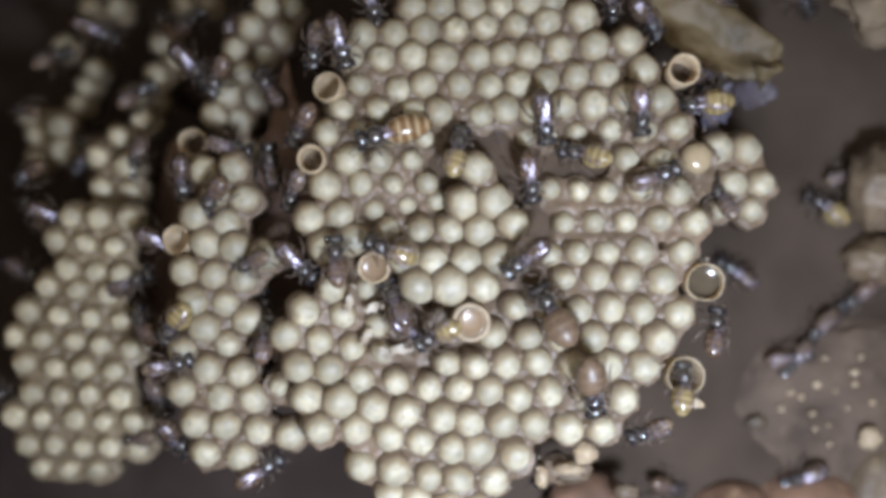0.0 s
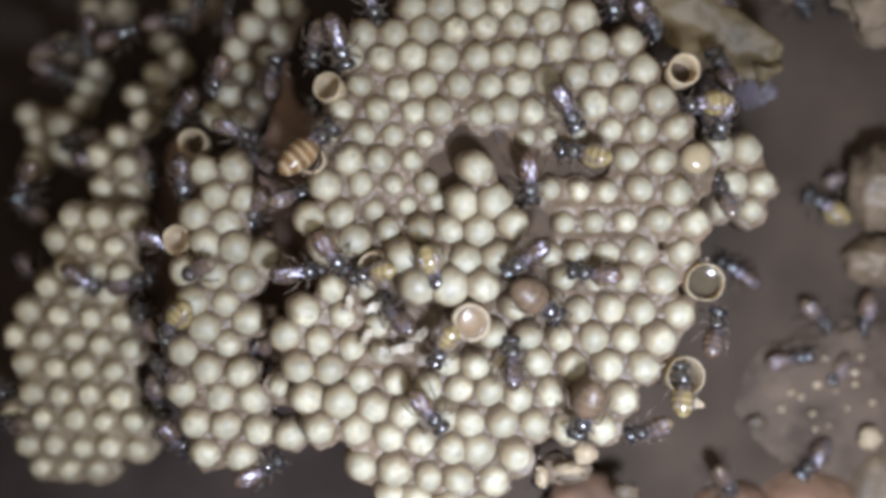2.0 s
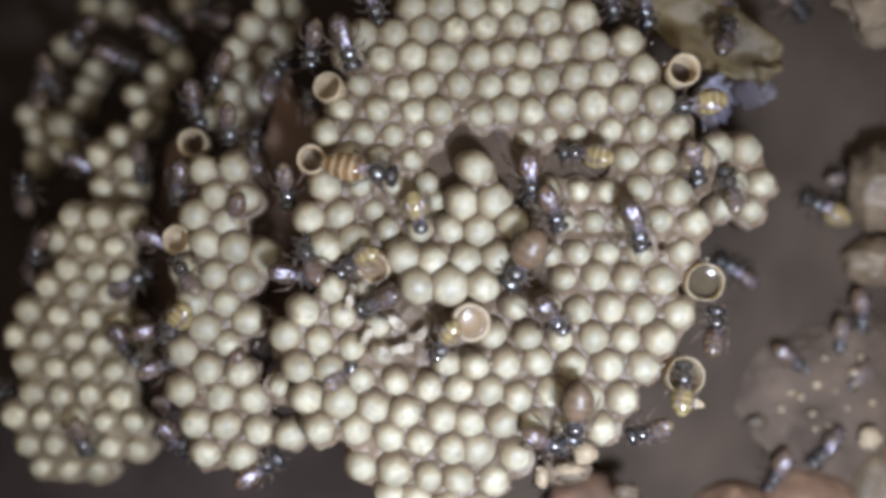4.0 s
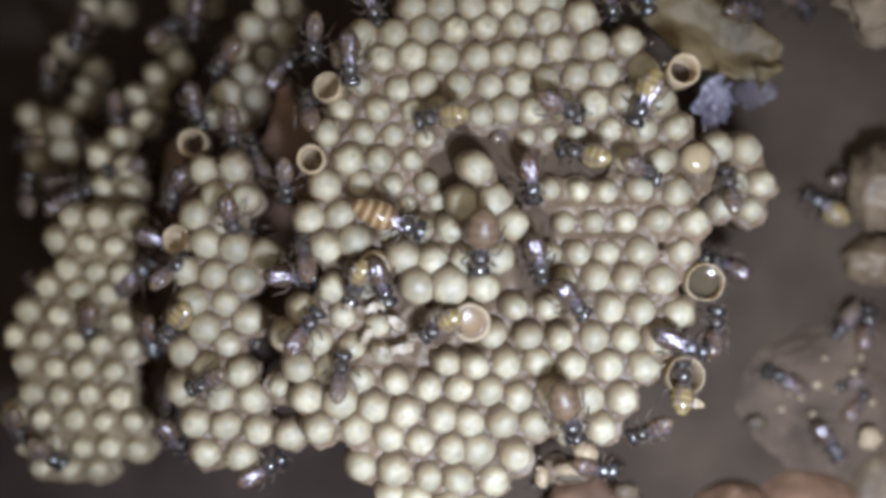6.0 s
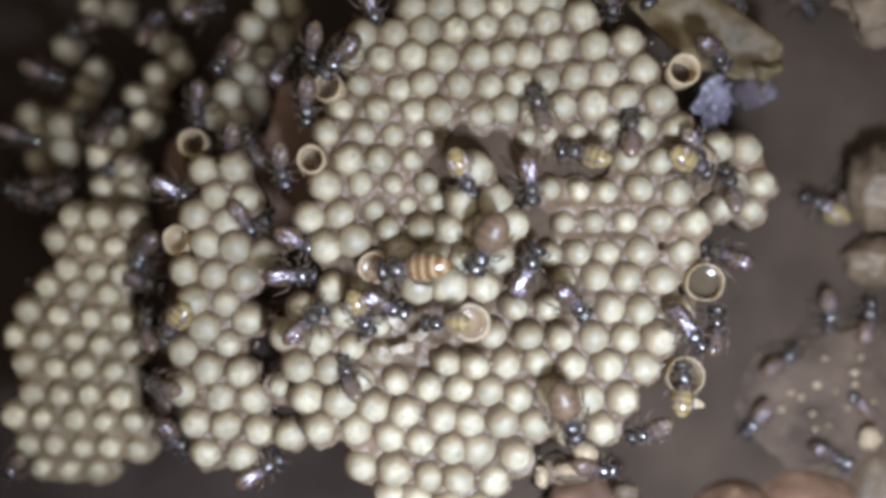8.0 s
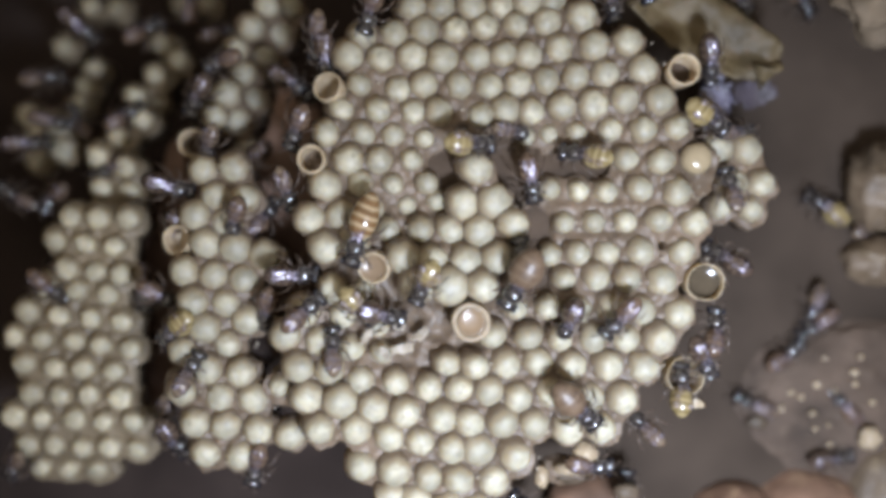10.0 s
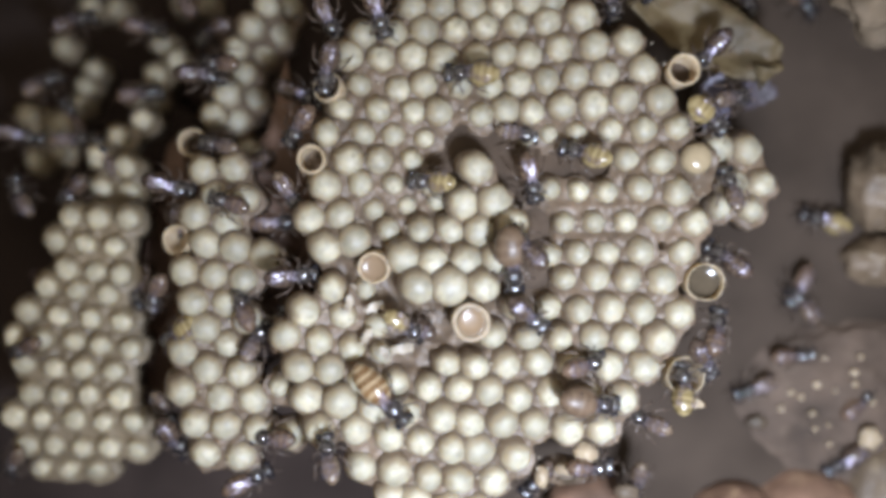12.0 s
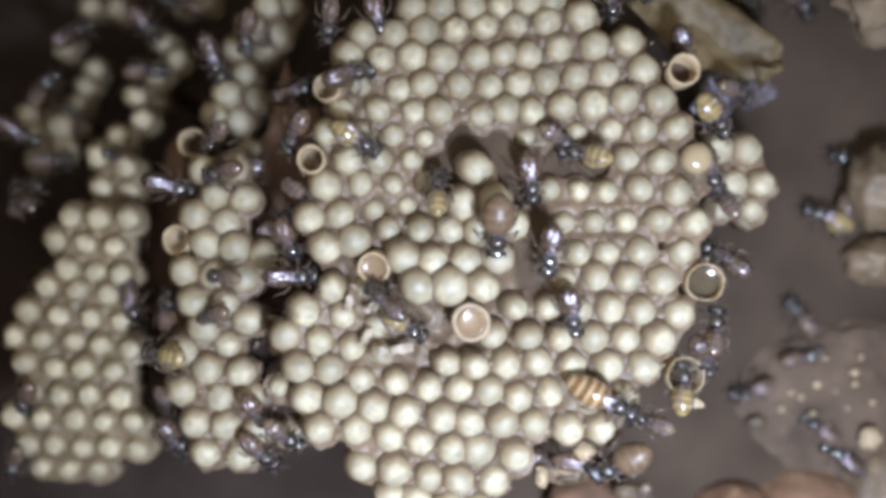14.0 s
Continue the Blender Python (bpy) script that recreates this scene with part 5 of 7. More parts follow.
        (0.00, -8.3, -0.1, 0.2, 158, 0), (0.25, -9.0, -1.3, 0.2, 230, 16), (0.50, -9.8, -2.5, 0.3, 302, 32), (0.67, -9.6, -1.2, -0.1, 358, 30), (0.83, -9.4, 0.2, -0.5, 414, 29),
        (1.00, -9.2, 1.5, -0.9, 469, 27), (1.50, -8.7, -1.8, 0.7, 487, 33), (2.00, -10.3, -3.6, -0.1, 550, 30), (2.50, -11.0, -2.3, 0.2, 498, 25), (3.00, -11.5, -1.8, -0.2, 493, 24),
        (3.60, -12.1, -1.7, 0.1, 536, 29), (4.20, -12.8, -1.6, 0.3, 579, 33), (5.50, -13.1, -4.3, -0.5, 607, 30), (6.00, -13.0, -4.6, -0.6, 607, 32), (6.50, -13.6, -6.2, -0.7, 634, 33),
        (7.00, -14.0, -7.2, -0.5, 642, 33), (7.50, -14.1, -7.6, -0.5, 643, 33), (8.00, -12.8, -9.3, -0.7, 650, 29), (9.20, -13.1, -8.7, -0.6, 661, 31),
        (10.50, -13.4, -8.2, -0.6, 670, 33), (10.75, -11.0, -9.1, -0.6, 628, 33), (11.00, -8.6, -10.0, -0.6, 586, 33), (11.25, -7.4, -10.7, -0.4, 639, 33),
        (11.50, -6.2, -11.4, -0.1, 691, 33), (12.00, -6.4, -11.5, -0.3, 685, 33), (13.00, -6.3, -11.6, -0.3, 683, 33), (14.00, -6.4, -11.5, -0.3, 685, 33),
    ]),
    ('dark', [
        (0.00, -6.7, -9.3, 0.3, 117, 33), (1.00, -8.3, -8.2, -0.2, 124, 31), (1.50, -7.7, -8.8, -0.0, 125, 28), (2.00, -6.5, -11.0, -0.2, 135, 33), (2.50, -8.2, -10.4, -0.6, 164, 33),
        (3.00, -8.8, -9.7, -0.6, 160, 33), (4.25, -9.3, -7.0, -0.4, 222, 32), (5.50, -9.9, -4.3, -0.3, 284, 31), (6.50, -9.2, -4.4, 0.3, 288, 33), (6.67, -8.7, -6.5, 0.0, 230, 33),
        (6.83, -8.1, -8.5, -0.2, 172, 32), (7.00, -7.6, -10.5, -0.5, 113, 32), (7.17, -8.4, -9.3, -0.6, 59, 32), (7.33, -9.1, -8.1, -0.7, 5, 33), (7.50, -9.9, -6.9, -0.8, -49, 33),
        (8.00, -9.9, -8.1, -0.9, -29, 33), (10.50, -10.6, -10.3, -0.9, -10, 33), (10.67, -9.1, -10.6, -0.6, 46, 33), (10.83, -7.7, -10.9, -0.4, 103, 33),
        (11.00, -6.2, -11.2, -0.1, 160, 33), (12.00, -3.9, -12.5, -4.0, 158, 33), (13.00, -5.9, -10.8, 0.1, 139, 33), (13.50, -7.2, -9.8, -0.1, 134, 33),
        (14.00, -7.9, -8.7, -0.1, 139, 33),
    ]),
    ('dark', [
        (0.00, -28.5, -15.2, -5.5, 81, 26), (0.50, -25.3, -14.2, 0.1, 32, 33), (1.00, -20.2, -14.3, 0.3, -21, 23), (1.50, -11.7, -19.0, -0.6, -27, 27),
        (2.00, -2.6, -24.2, 0.2, -54, 20), (2.50, 2.6, -25.5, 0.4, -26, 0), (3.00, 9.3, -25.3, 0.3, -33, 0), (4.30, 16.4, -30.9, 0.6, -24, 27), (5.50, 23.3, -34.5, -4.0, -20, 26),
        (6.80, 23.4, -34.4, -4.0, -14, 27), (8.00, 23.3, -34.5, -4.0, -16, 27), (9.20, 22.9, -34.2, -4.0, -10, 24), (10.50, 22.6, -34.2, -4.0, -11, 21),
        (11.50, 22.6, -34.4, -4.0, -8, 25), (12.50, 22.6, -34.7, -4.0, -4, 27), (14.00, 21.7, -34.0, -4.0, -8, 0),
    ]),
    ('dark', [
        (0.00, -15.2, -20.7, -9.3, -51, 33), (0.90, -15.4, -20.7, -8.5, -35, 32), (1.80, -15.8, -20.4, -7.7, -14, 32), (2.70, -16.1, -20.5, -6.8, 12, 34),
        (3.60, -16.3, -20.3, -6.0, 29, 34), (4.50, -16.5, -20.1, -5.1, 51, 33), (5.50, -16.3, -21.5, 0.2, 84, 26), (6.00, -15.7, -20.3, 0.0, 85, 27), (6.50, -13.8, -17.9, -0.4, 112, 31),
        (7.00, -13.4, -19.3, -0.4, 89, 32), (7.50, -14.7, -19.5, -0.3, 129, 26), (8.00, -14.2, -20.7, -0.2, 115, 29), (10.50, -17.2, -15.8, -0.0, 95, 23),
        (11.00, -15.6, -18.9, -0.2, 105, 28), (11.50, -14.9, -20.0, -0.1, 78, 33), (12.00, -17.0, -32.4, 0.7, 105, 33), (12.50, -18.5, -33.0, -0.5, 108, 33),
        (13.00, -19.3, -34.6, -4.0, 180, 33), (13.25, -21.9, -33.7, -5.7, 258, 33), (13.50, -24.5, -32.8, -7.4, 336, 33), (14.00, -25.9, -28.7, -6.8, 314, 33),
    ]),
    ('dark', [
        (0.00, -5.6, -12.2, -0.2, -38, 31), (0.50, -3.9, -16.2, -4.0, -36, 30), (1.00, 0.2, -18.7, -0.5, -27, 28), (1.50, 5.9, -21.3, -0.1, -24, 0), (1.75, 8.3, -19.9, -0.1, 33, 16),
        (2.00, 10.7, -18.5, -0.2, 90, 33), (2.50, 10.8, -15.2, -0.4, 119, 33), (2.75, 11.7, -12.6, -0.6, 190, 30), (3.00, 12.5, -10.0, -0.9, 261, 27), (4.20, 16.6, -9.5, -0.7, 310, 33),
        (5.50, 17.8, -8.0, -0.8, 331, 25), (6.00, 19.0, -7.0, -0.8, 311, 31), (7.00, 18.8, -7.2, -0.8, 316, 32), (8.00, 18.9, -7.2, -0.8, 315, 33), (9.25, 19.4, -9.0, -0.7, 268, 33),
        (10.50, 20.0, -10.7, -0.5, 222, 32), (11.00, 19.3, -10.0, -0.5, 185, 27), (11.50, 19.1, -8.4, -0.7, 190, 31), (11.75, 15.7, -8.9, -0.8, 254, 32),
        (12.00, 12.3, -9.5, -1.0, 319, 33), (12.25, 16.0, -13.6, -0.4, 257, 33), (12.50, 19.7, -17.8, 0.1, 195, 33), (12.75, 16.2, -13.9, -0.4, 264, 33),
        (13.00, 12.7, -9.9, -0.9, 333, 33), (13.50, 13.9, -8.2, -0.8, 324, 33), (14.00, 19.7, -9.0, -0.6, 283, 27),
    ]),
    ('brown', [
        (0.00, 17.2, -10.5, -0.7, 119, 29), (0.50, 17.1, -12.7, -0.4, 163, 16), (1.00, 14.3, -8.0, -0.9, 204, 29), (1.50, 14.1, -8.4, -0.8, 203, 29), (1.75, 14.1, -8.1, -0.9, 264, 31),
        (2.00, 14.0, -7.7, -0.9, 324, 33), (2.50, 13.2, -12.1, -0.6, 394, 31), (2.75, 14.4, -8.7, -0.8, 334, 32), (3.00, 15.6, -5.4, -1.1, 275, 33), (4.20, 11.2, -0.8, 1.0, 243, 33),
        (5.50, 5.7, 1.5, 0.5, 267, 30), (7.00, 6.0, 1.4, 0.6, 261, 33), (8.00, 6.7, 1.2, 0.7, 247, 33), (9.40, 9.5, -2.9, 1.6, 239, 33), (10.50, 12.8, -6.2, -0.4, 254, 26),
        (11.00, 12.5, -8.5, -0.9, 267, 23), (11.70, 11.8, -6.0, 0.7, 272, 30), (12.50, 7.9, 4.6, 2.2, 285, 20), (13.00, 7.4, 3.4, 2.5, 276, 30), (13.50, 8.6, 4.0, 2.5, 268, 34), (14.00, 8.2, 4.0, 2.5, 270, 36),
    ]),
    ('brown', [
        (0.00, 22.4, -20.5, 0.3, -78, 30), (0.50, 22.0, -22.4, 0.3, -94, 29), (1.00, 21.6, -23.7, 0.4, -105, 32), (2.00, 21.6, -23.8, 0.4, -102, 33), (3.00, 21.3, -24.3, 0.4, -106, 33),
        (5.50, 18.7, -24.6, 0.4, -71, 24), (6.80, 18.8, -24.6, 0.4, -70, 26), (8.00, 18.7, -24.6, 0.4, -71, 24), (9.20, 19.3, -23.9, 0.4, -50, 25), (10.50, 20.2, -23.6, 0.4, -35, 28),
        (11.00, 20.2, -23.9, 0.4, -19, 21), (11.50, 19.5, -24.1, 0.4, -22, 22), (12.00, 21.9, -23.2, 0.4, -12, 30), (12.50, 22.8, -25.3, 0.4, 24, 31), (13.00, 22.9, -26.1, 0.5, 36, 28),
        (13.50, 23.3, -27.4, 0.5, 13, 29), (13.75, 25.5, -29.9, 0.5, -66, 31), (14.00, 27.6, -32.4, 0.5, -145, 33),
    ]),
    ('dark', [
        (0.00, 15.4, 21.0, -0.4, -80, 26), (1.50, 15.4, 21.0, -0.4, -82, 28), (2.00, 18.3, 22.4, -0.2, -55, 30), (2.50, 23.7, 20.7, -0.4, -54, 25), (3.00, 26.6, 16.9, -0.9, -65, 25),
        (4.20, 29.1, 1.4, -0.6, -66, 27), (5.50, 28.5, -12.9, 0.1, -36, 20), (6.00, 36.5, -14.4, 0.3, -20, 0), (6.50, 37.0, -13.8, 0.3, -27, 0), (7.00, 37.9, -13.8, 0.3, -31, 0),
        (7.50, 37.4, -12.7, 0.3, -45, 16), (8.00, 37.5, -12.1, 0.3, -53, 0), (10.50, 41.1, -17.1, -4.0, -63, 32), (11.70, 40.9, -16.9, -4.0, -58, 33), (12.80, 40.8, -16.3, -4.0, -57, 35),
        (14.00, 40.7, -16.1, -4.0, -59, 33),
    ]),
    ('dark', [
        (0.00, 29.9, 22.0, -0.1, -78, 31), (0.50, 31.1, 14.9, -0.4, -101, 30), (1.00, 31.1, 7.7, -0.5, -68, 21), (1.50, 29.8, 0.3, -0.5, -131, 22), (2.00, 24.2, -3.9, -0.7, -187, 25),
        (2.50, 21.9, -3.5, -0.9, -195, 29), (2.75, 18.5, -1.9, -1.0, -117, 31), (3.00, 15.1, -0.3, -1.1, -40, 33), (4.20, 16.7, 8.9, -2.0, -69, 31), (5.50, 14.6, 20.5, -0.5, -79, 28),
        (6.00, 17.5, 22.1, -0.2, -24, 22), (6.50, 22.2, 20.0, -0.7, -36, 22), (7.00, 31.5, 16.1, -0.4, -23, 30), (7.50, 30.6, 10.4, -0.5, -28, 33), (7.75, 29.8, 13.9, -0.6, 29, 29),
        (8.00, 29.0, 17.4, -0.7, 86, 24), (8.43, 28.6, 13.7, -0.7, 145, 25), (8.87, 28.2, 9.9, -0.8, 205, 25), (9.30, 27.9, 6.2, -0.8, 264, 26), (10.50, 27.5, -17.0, 0.3, 212, 27),
        (11.00, 27.3, -17.1, 0.3, 216, 28), (11.25, 25.7, -16.9, 0.2, 291, 27), (11.50, 24.1, -16.7, 0.2, 366, 27), (12.00, 21.0, -18.0, 0.1, 373, 30),
        (12.17, 20.2, -18.1, 0.1, 430, 31), (12.33, 19.4, -18.2, 0.1, 487, 31), (12.50, 18.5, -18.2, 0.1, 543, 31), (13.00, 24.7, -17.3, 0.2, 559, 28),
        (13.25, 28.3, -5.5, -0.1, 511, 14), (13.50, 31.9, 6.4, -0.5, 463, 0), (13.75, 37.0, 9.7, -2.7, 383, 13), (14.00, 42.2, 13.1, -4.8, 304, 26),
    ]),
    ('dark', [
        (0.00, 32.8, 11.1, -0.2, 23, 0), (0.50, 40.3, 15.7, -2.7, 20, 33), (0.75, 42.2, 17.7, -3.6, -28, 32), (1.00, 44.1, 19.6, -4.5, -76, 30), (1.17, 44.3, 19.7, -4.5, -17, 31),
        (1.33, 44.5, 19.8, -4.5, 43, 31), (1.50, 44.6, 19.9, -4.6, 102, 31), (1.67, 44.6, 20.6, -4.4, 157, 32), (1.83, 44.5, 21.2, -4.2, 212, 32), (2.00, 44.5, 21.9, -4.0, 267, 33),
        (2.50, 43.3, 19.2, -4.2, 279, 33), (2.75, 43.4, 17.4, -5.1, 234, 33), (3.00, 43.6, 15.6, -6.0, 188, 33), (3.75, 40.2, 14.5, -3.0, 261, 33), (4.50, 36.8, 13.5, 0.0, 333, 33),
        (6.00, 30.0, 12.6, -0.4, 339, 31), (6.50, 32.1, 10.9, -0.4, 341, 24), (7.00, 34.0, 6.4, -0.3, 329, 18), (7.50, 38.2, 17.0, -0.6, 360, 27), (8.00, 38.6, 16.3, -1.2, 304, 29),
        (10.50, 48.1, 21.5, -9.0, 371, 28), (11.00, 46.4, 25.4, -9.0, 369, 32), (12.00, 46.8, 24.7, -9.0, 373, 33), (13.00, 47.0, 25.4, -9.0, 358, 34),
        (14.00, 47.3, 26.2, -9.0, 347, 33),
    ]),
    ('dark', [
        (0.00, 41.4, 28.2, -8.0, -8, 33), (0.25, 42.2, 27.4, -8.0, 62, 33), (0.50, 42.9, 26.7, -8.0, 131, 33), (1.00, 43.7, 25.3, -8.0, 127, 33), (2.00, 45.8, 28.4, -8.0, 102, 31),
        (2.50, 43.4, 31.4, -8.0, 140, 26), (3.00, 41.4, 33.0, -8.0, 134, 33), (3.83, 45.0, 33.8, -8.0, 79, 33), (4.67, 48.6, 34.6, -8.0, 24, 33), (5.50, 52.2, 35.5, -8.0, -32, 33),
        (6.00, 48.0, 38.9, -8.0, 8, 33), (7.00, 39.1, 34.3, -8.0, -18, 33), (7.50, 41.6, 34.0, -8.0, -12, 33), (8.00, 43.3, 32.6, -8.0, -33, 33), (9.20, 43.4, 32.0, -8.0, -67, 32),
        (10.50, 43.5, 31.3, -8.0, -107, 33), (10.75, 44.6, 30.7, -8.0, -173, 33), (11.00, 45.8, 30.1, -8.0, -238, 33), (11.50, 45.1, 31.7, -8.0, -185, 33),
        (12.00, 44.4, 33.2, -8.0, -131, 33), (12.17, 43.2, 32.2, -8.0, -75, 33), (12.33, 42.0, 31.3, -8.0, -20, 33), (12.50, 40.9, 30.4, -8.0, 36, 33),
        (13.00, 41.6, 31.1, -8.0, 44, 33), (13.25, 41.2, 32.1, -8.0, -4, 33), (13.50, 40.8, 33.1, -8.0, -52, 33), (14.00, 38.8, 33.4, -8.0, -71, 33),
    ]),
    ('dark', [
        (0.00, 63.0, -19.6, -23.6, 9, 0), (1.00, 62.9, -19.5, -23.6, 6, -1), (2.00, 63.1, -19.9, -23.6, 9, 1), (3.00, 63.3, -19.7, -23.6, 10, 0), (4.20, 63.2, -20.0, -23.6, -45, 11),
        (5.50, 62.9, -20.3, -23.6, -105, 12), (5.75, 62.6, -22.2, -23.4, -157, 12), (6.00, 62.4, -24.0, -23.3, -208, 12), (6.50, 61.8, -21.8, -23.5, -286, 12),
        (7.00, 58.6, -26.8, -23.2, -332, 12), (7.50, 60.5, -28.3, -23.1, -307, 12), (8.00, 61.2, -20.4, -23.6, -329, 12), (9.00, 61.4, -19.8, -23.6, -326, 12),
        (10.00, 61.9, -19.5, -23.6, -327, 12), (11.00, 62.4, -19.0, -23.6, -328, 12), (11.50, 62.4, -19.3, -23.6, -342, 12), (12.00, 63.4, -19.4, -23.6, -359, 12),
        (13.00, 64.0, -19.4, -23.6, -351, 12), (14.00, 64.9, -19.6, -23.6, -349, 12),
    ]),
    ('dark', [
        (0.00, 74.3, 13.8, -25.6, 20, 0), (1.00, 74.4, 13.5, -25.6, 17, -2), (2.00, 74.2, 13.4, -25.6, 17, -2), (3.00, 74.3, 13.0, -25.6, 16, 0), (4.20, 74.2, 13.1, -25.6, 6, 8),
        (5.50, 74.5, 12.8, -25.6, 4, 12), (6.50, 74.5, 12.8, -25.6, 4, 12), (7.00, 75.3, 12.9, -25.6, -70, 12), (7.50, 76.2, 13.0, -25.6, -144, 12), (7.67, 75.6, 12.1, -25.5, -199, 12),
        (7.83, 75.0, 11.3, -25.5, -255, 12), (8.00, 74.4, 10.5, -25.4, -310, 12), (10.50, 77.9, 4.8, -25.1, -305, 12), (11.00, 77.7, 4.7, -25.1, -303, 12),
        (11.25, 77.0, 3.8, -25.0, -345, 12), (11.50, 76.2, 2.9, -25.0, -387, 12), (12.00, 78.7, 12.7, -25.6, -427, 12), (12.50, 81.2, 22.4, -26.2, -467, 12),
        (13.00, 79.6, 20.4, -26.0, -474, 12), (13.50, 78.5, 18.7, -25.9, -464, 12), (14.00, 75.7, 17.2, -25.8, -540, 12),
    ]),
    ('amber', [
        (0.00, 70.4, 7.6, -25.3, 143, 12), (0.90, 70.4, 7.4, -25.2, 144, 12), (1.80, 70.5, 7.7, -25.3, 144, 12), (2.70, 70.4, 7.4, -25.2, 143, 12), (3.60, 70.5, 7.4, -25.2, 147, 12),
        (4.50, 70.3, 7.3, -25.2, 147, 12), (5.50, 70.5, 7.7, -25.3, 144, 12), (6.40, 70.3, 7.7, -25.3, 141, 12), (7.30, 70.3, 7.6, -25.3, 143, 12), (8.20, 70.4, 7.6, -25.3, 147, 12),
        (9.10, 70.5, 7.7, -25.3, 142, 12), (10.00, 70.4, 7.6, -25.3, 143, 12), (11.50, 70.1, 5.2, -25.1, 164, 12), (12.80, 70.2, 5.5, -25.1, 158, 12), (14.00, 70.7, 5.8, -25.1, 153, 12),
    ]),
    ('dark', [
        (0.00, 76.0, -8.2, -24.3, -138, 12), (0.50, 75.7, -7.8, -24.3, -73, 12), (1.00, 77.8, -12.2, -24.0, -128, 12), (2.00, 77.0, -12.0, -24.1, -96, 12),
        (3.00, 76.3, -12.2, -24.0, -69, 12), (5.50, 75.9, -9.3, -24.2, -99, 12), (5.67, 76.2, -11.0, -24.1, -42, 12), (5.83, 76.6, -12.9, -24.0, 16, 12),
        (6.00, 76.9, -14.7, -23.9, 73, 12), (6.17, 77.7, -12.8, -24.0, 14, 12), (6.33, 78.5, -10.8, -24.1, -46, 12), (6.50, 79.2, -8.8, -24.3, -105, 12),
        (7.00, 78.6, -10.4, -24.2, -47, 12), (7.50, 77.9, -12.0, -24.1, 12, 12), (8.00, 77.2, -13.5, -24.0, 71, 12), (8.83, 73.7, -13.4, -24.0, 129, 12),
        (9.67, 70.3, -13.4, -24.0, 187, 12), (10.50, 66.8, -13.4, -24.0, 246, 12), (10.67, 69.9, -15.2, -23.9, 188, 12), (10.83, 72.9, -17.0, -23.8, 131, 12),
        (11.00, 75.8, -18.7, -23.6, 73, 12), (11.33, 72.2, -14.6, -23.9, 132, 12), (11.67, 68.7, -10.6, -24.1, 190, 12), (12.00, 65.1, -6.6, -24.4, 248, 12),
        (12.50, 67.1, 0.1, -24.8, 262, 12), (13.00, 71.2, -2.9, -24.6, 255, 12), (13.50, 76.3, 2.1, -24.9, 241, 12), (14.00, 73.6, 6.7, -25.2, 266, 12),
    ]),
    ('dark', [
        (0.00, 68.7, -14.2, -23.9, -127, 12), (0.50, 67.9, -13.9, -23.9, -74, 12), (1.00, 67.2, -13.5, -24.0, -22, 12), (2.50, 68.5, -11.7, -24.1, -50, 12),
        (3.00, 69.0, -12.9, -24.0, -18, 12), (3.83, 71.6, -15.5, -23.8, -76, 12), (4.67, 74.4, -18.1, -23.7, -135, 12), (5.50, 77.1, -20.8, -23.5, -194, 12),
        (6.50, 65.6, -26.8, -23.1, -115, 12), (7.00, 58.2, -27.5, -23.1, -139, 12), (8.00, 56.8, -30.5, -22.9, -121, 12), (9.25, 56.8, -28.8, -23.0, -168, 12),
        (10.50, 56.8, -27.1, -23.1, -216, 12), (11.00, 56.7, -24.9, -23.3, -150, 12), (12.00, 56.8, -25.0, -23.2, -154, 12), (13.00, 56.5, -25.3, -23.2, -160, 12),
        (14.00, 56.5, -25.4, -23.2, -159, 12),
    ]),
    ('dark', [
        (0.00, 65.3, -40.8, -22.3, -153, 12), (0.50, 67.0, -38.4, -22.4, -127, 12), (1.00, 68.1, -35.9, -22.6, -149, 12), (1.50, 65.0, -38.4, -22.4, -122, 12),
        (2.00, 66.7, -37.9, -22.5, -126, 0), (3.00, 68.1, -36.9, -22.5, -120, 0), (5.50, 70.6, -34.3, -22.7, -136, 12), (5.75, 69.9, -34.4, -22.7, -94, 12),
        (6.00, 69.2, -34.4, -22.7, -53, 12), (7.00, 69.1, -35.5, -22.6, -35, 12), (8.00, 69.6, -37.0, -22.5, -28, 12), (9.20, 69.7, -37.5, -22.5, -2, 12),
        (10.50, 69.9, -38.4, -22.4, 23, 12), (10.75, 70.3, -39.0, -22.4, 88, 12), (11.00, 70.6, -39.5, -22.4, 153, 12), (12.00, 72.7, -37.9, -22.5, 218, 12),
        (13.00, 72.4, -38.0, -22.5, 215, 12), (14.00, 72.4, -37.9, -22.5, 143, 12),
    ]),
    ('dark', [
        (0.00, 39.7, -42.4, -22.0, -22, 33), (1.50, 43.0, -43.8, -22.0, 9, 33), (2.00, 49.0, -40.1, -18.0, -56, 30), (2.50, 57.9, -38.6, -22.4, -122, 12),
        (3.00, 58.1, -38.7, -22.4, -117, 12), (4.40, 63.3, -39.9, -22.3, -106, 12), (5.50, 74.1, -27.6, -23.1, -29, 12), (5.83, 74.6, -27.8, -23.1, 26, 12),
        (6.17, 75.0, -28.0, -23.1, 81, 12), (6.50, 75.5, -28.2, -23.1, 137, 12), (7.00, 72.9, -27.5, -23.1, 155, 12), (8.00, 75.5, -28.1, -23.1, 135, 12),
        (10.50, 72.5, -28.7, -23.0, 130, 12), (11.50, 73.0, -28.6, -23.1, 120, 12), (11.83, 74.5, -28.2, -23.1, 66, 12), (12.17, 75.7, -27.8, -23.1, 12, 12),
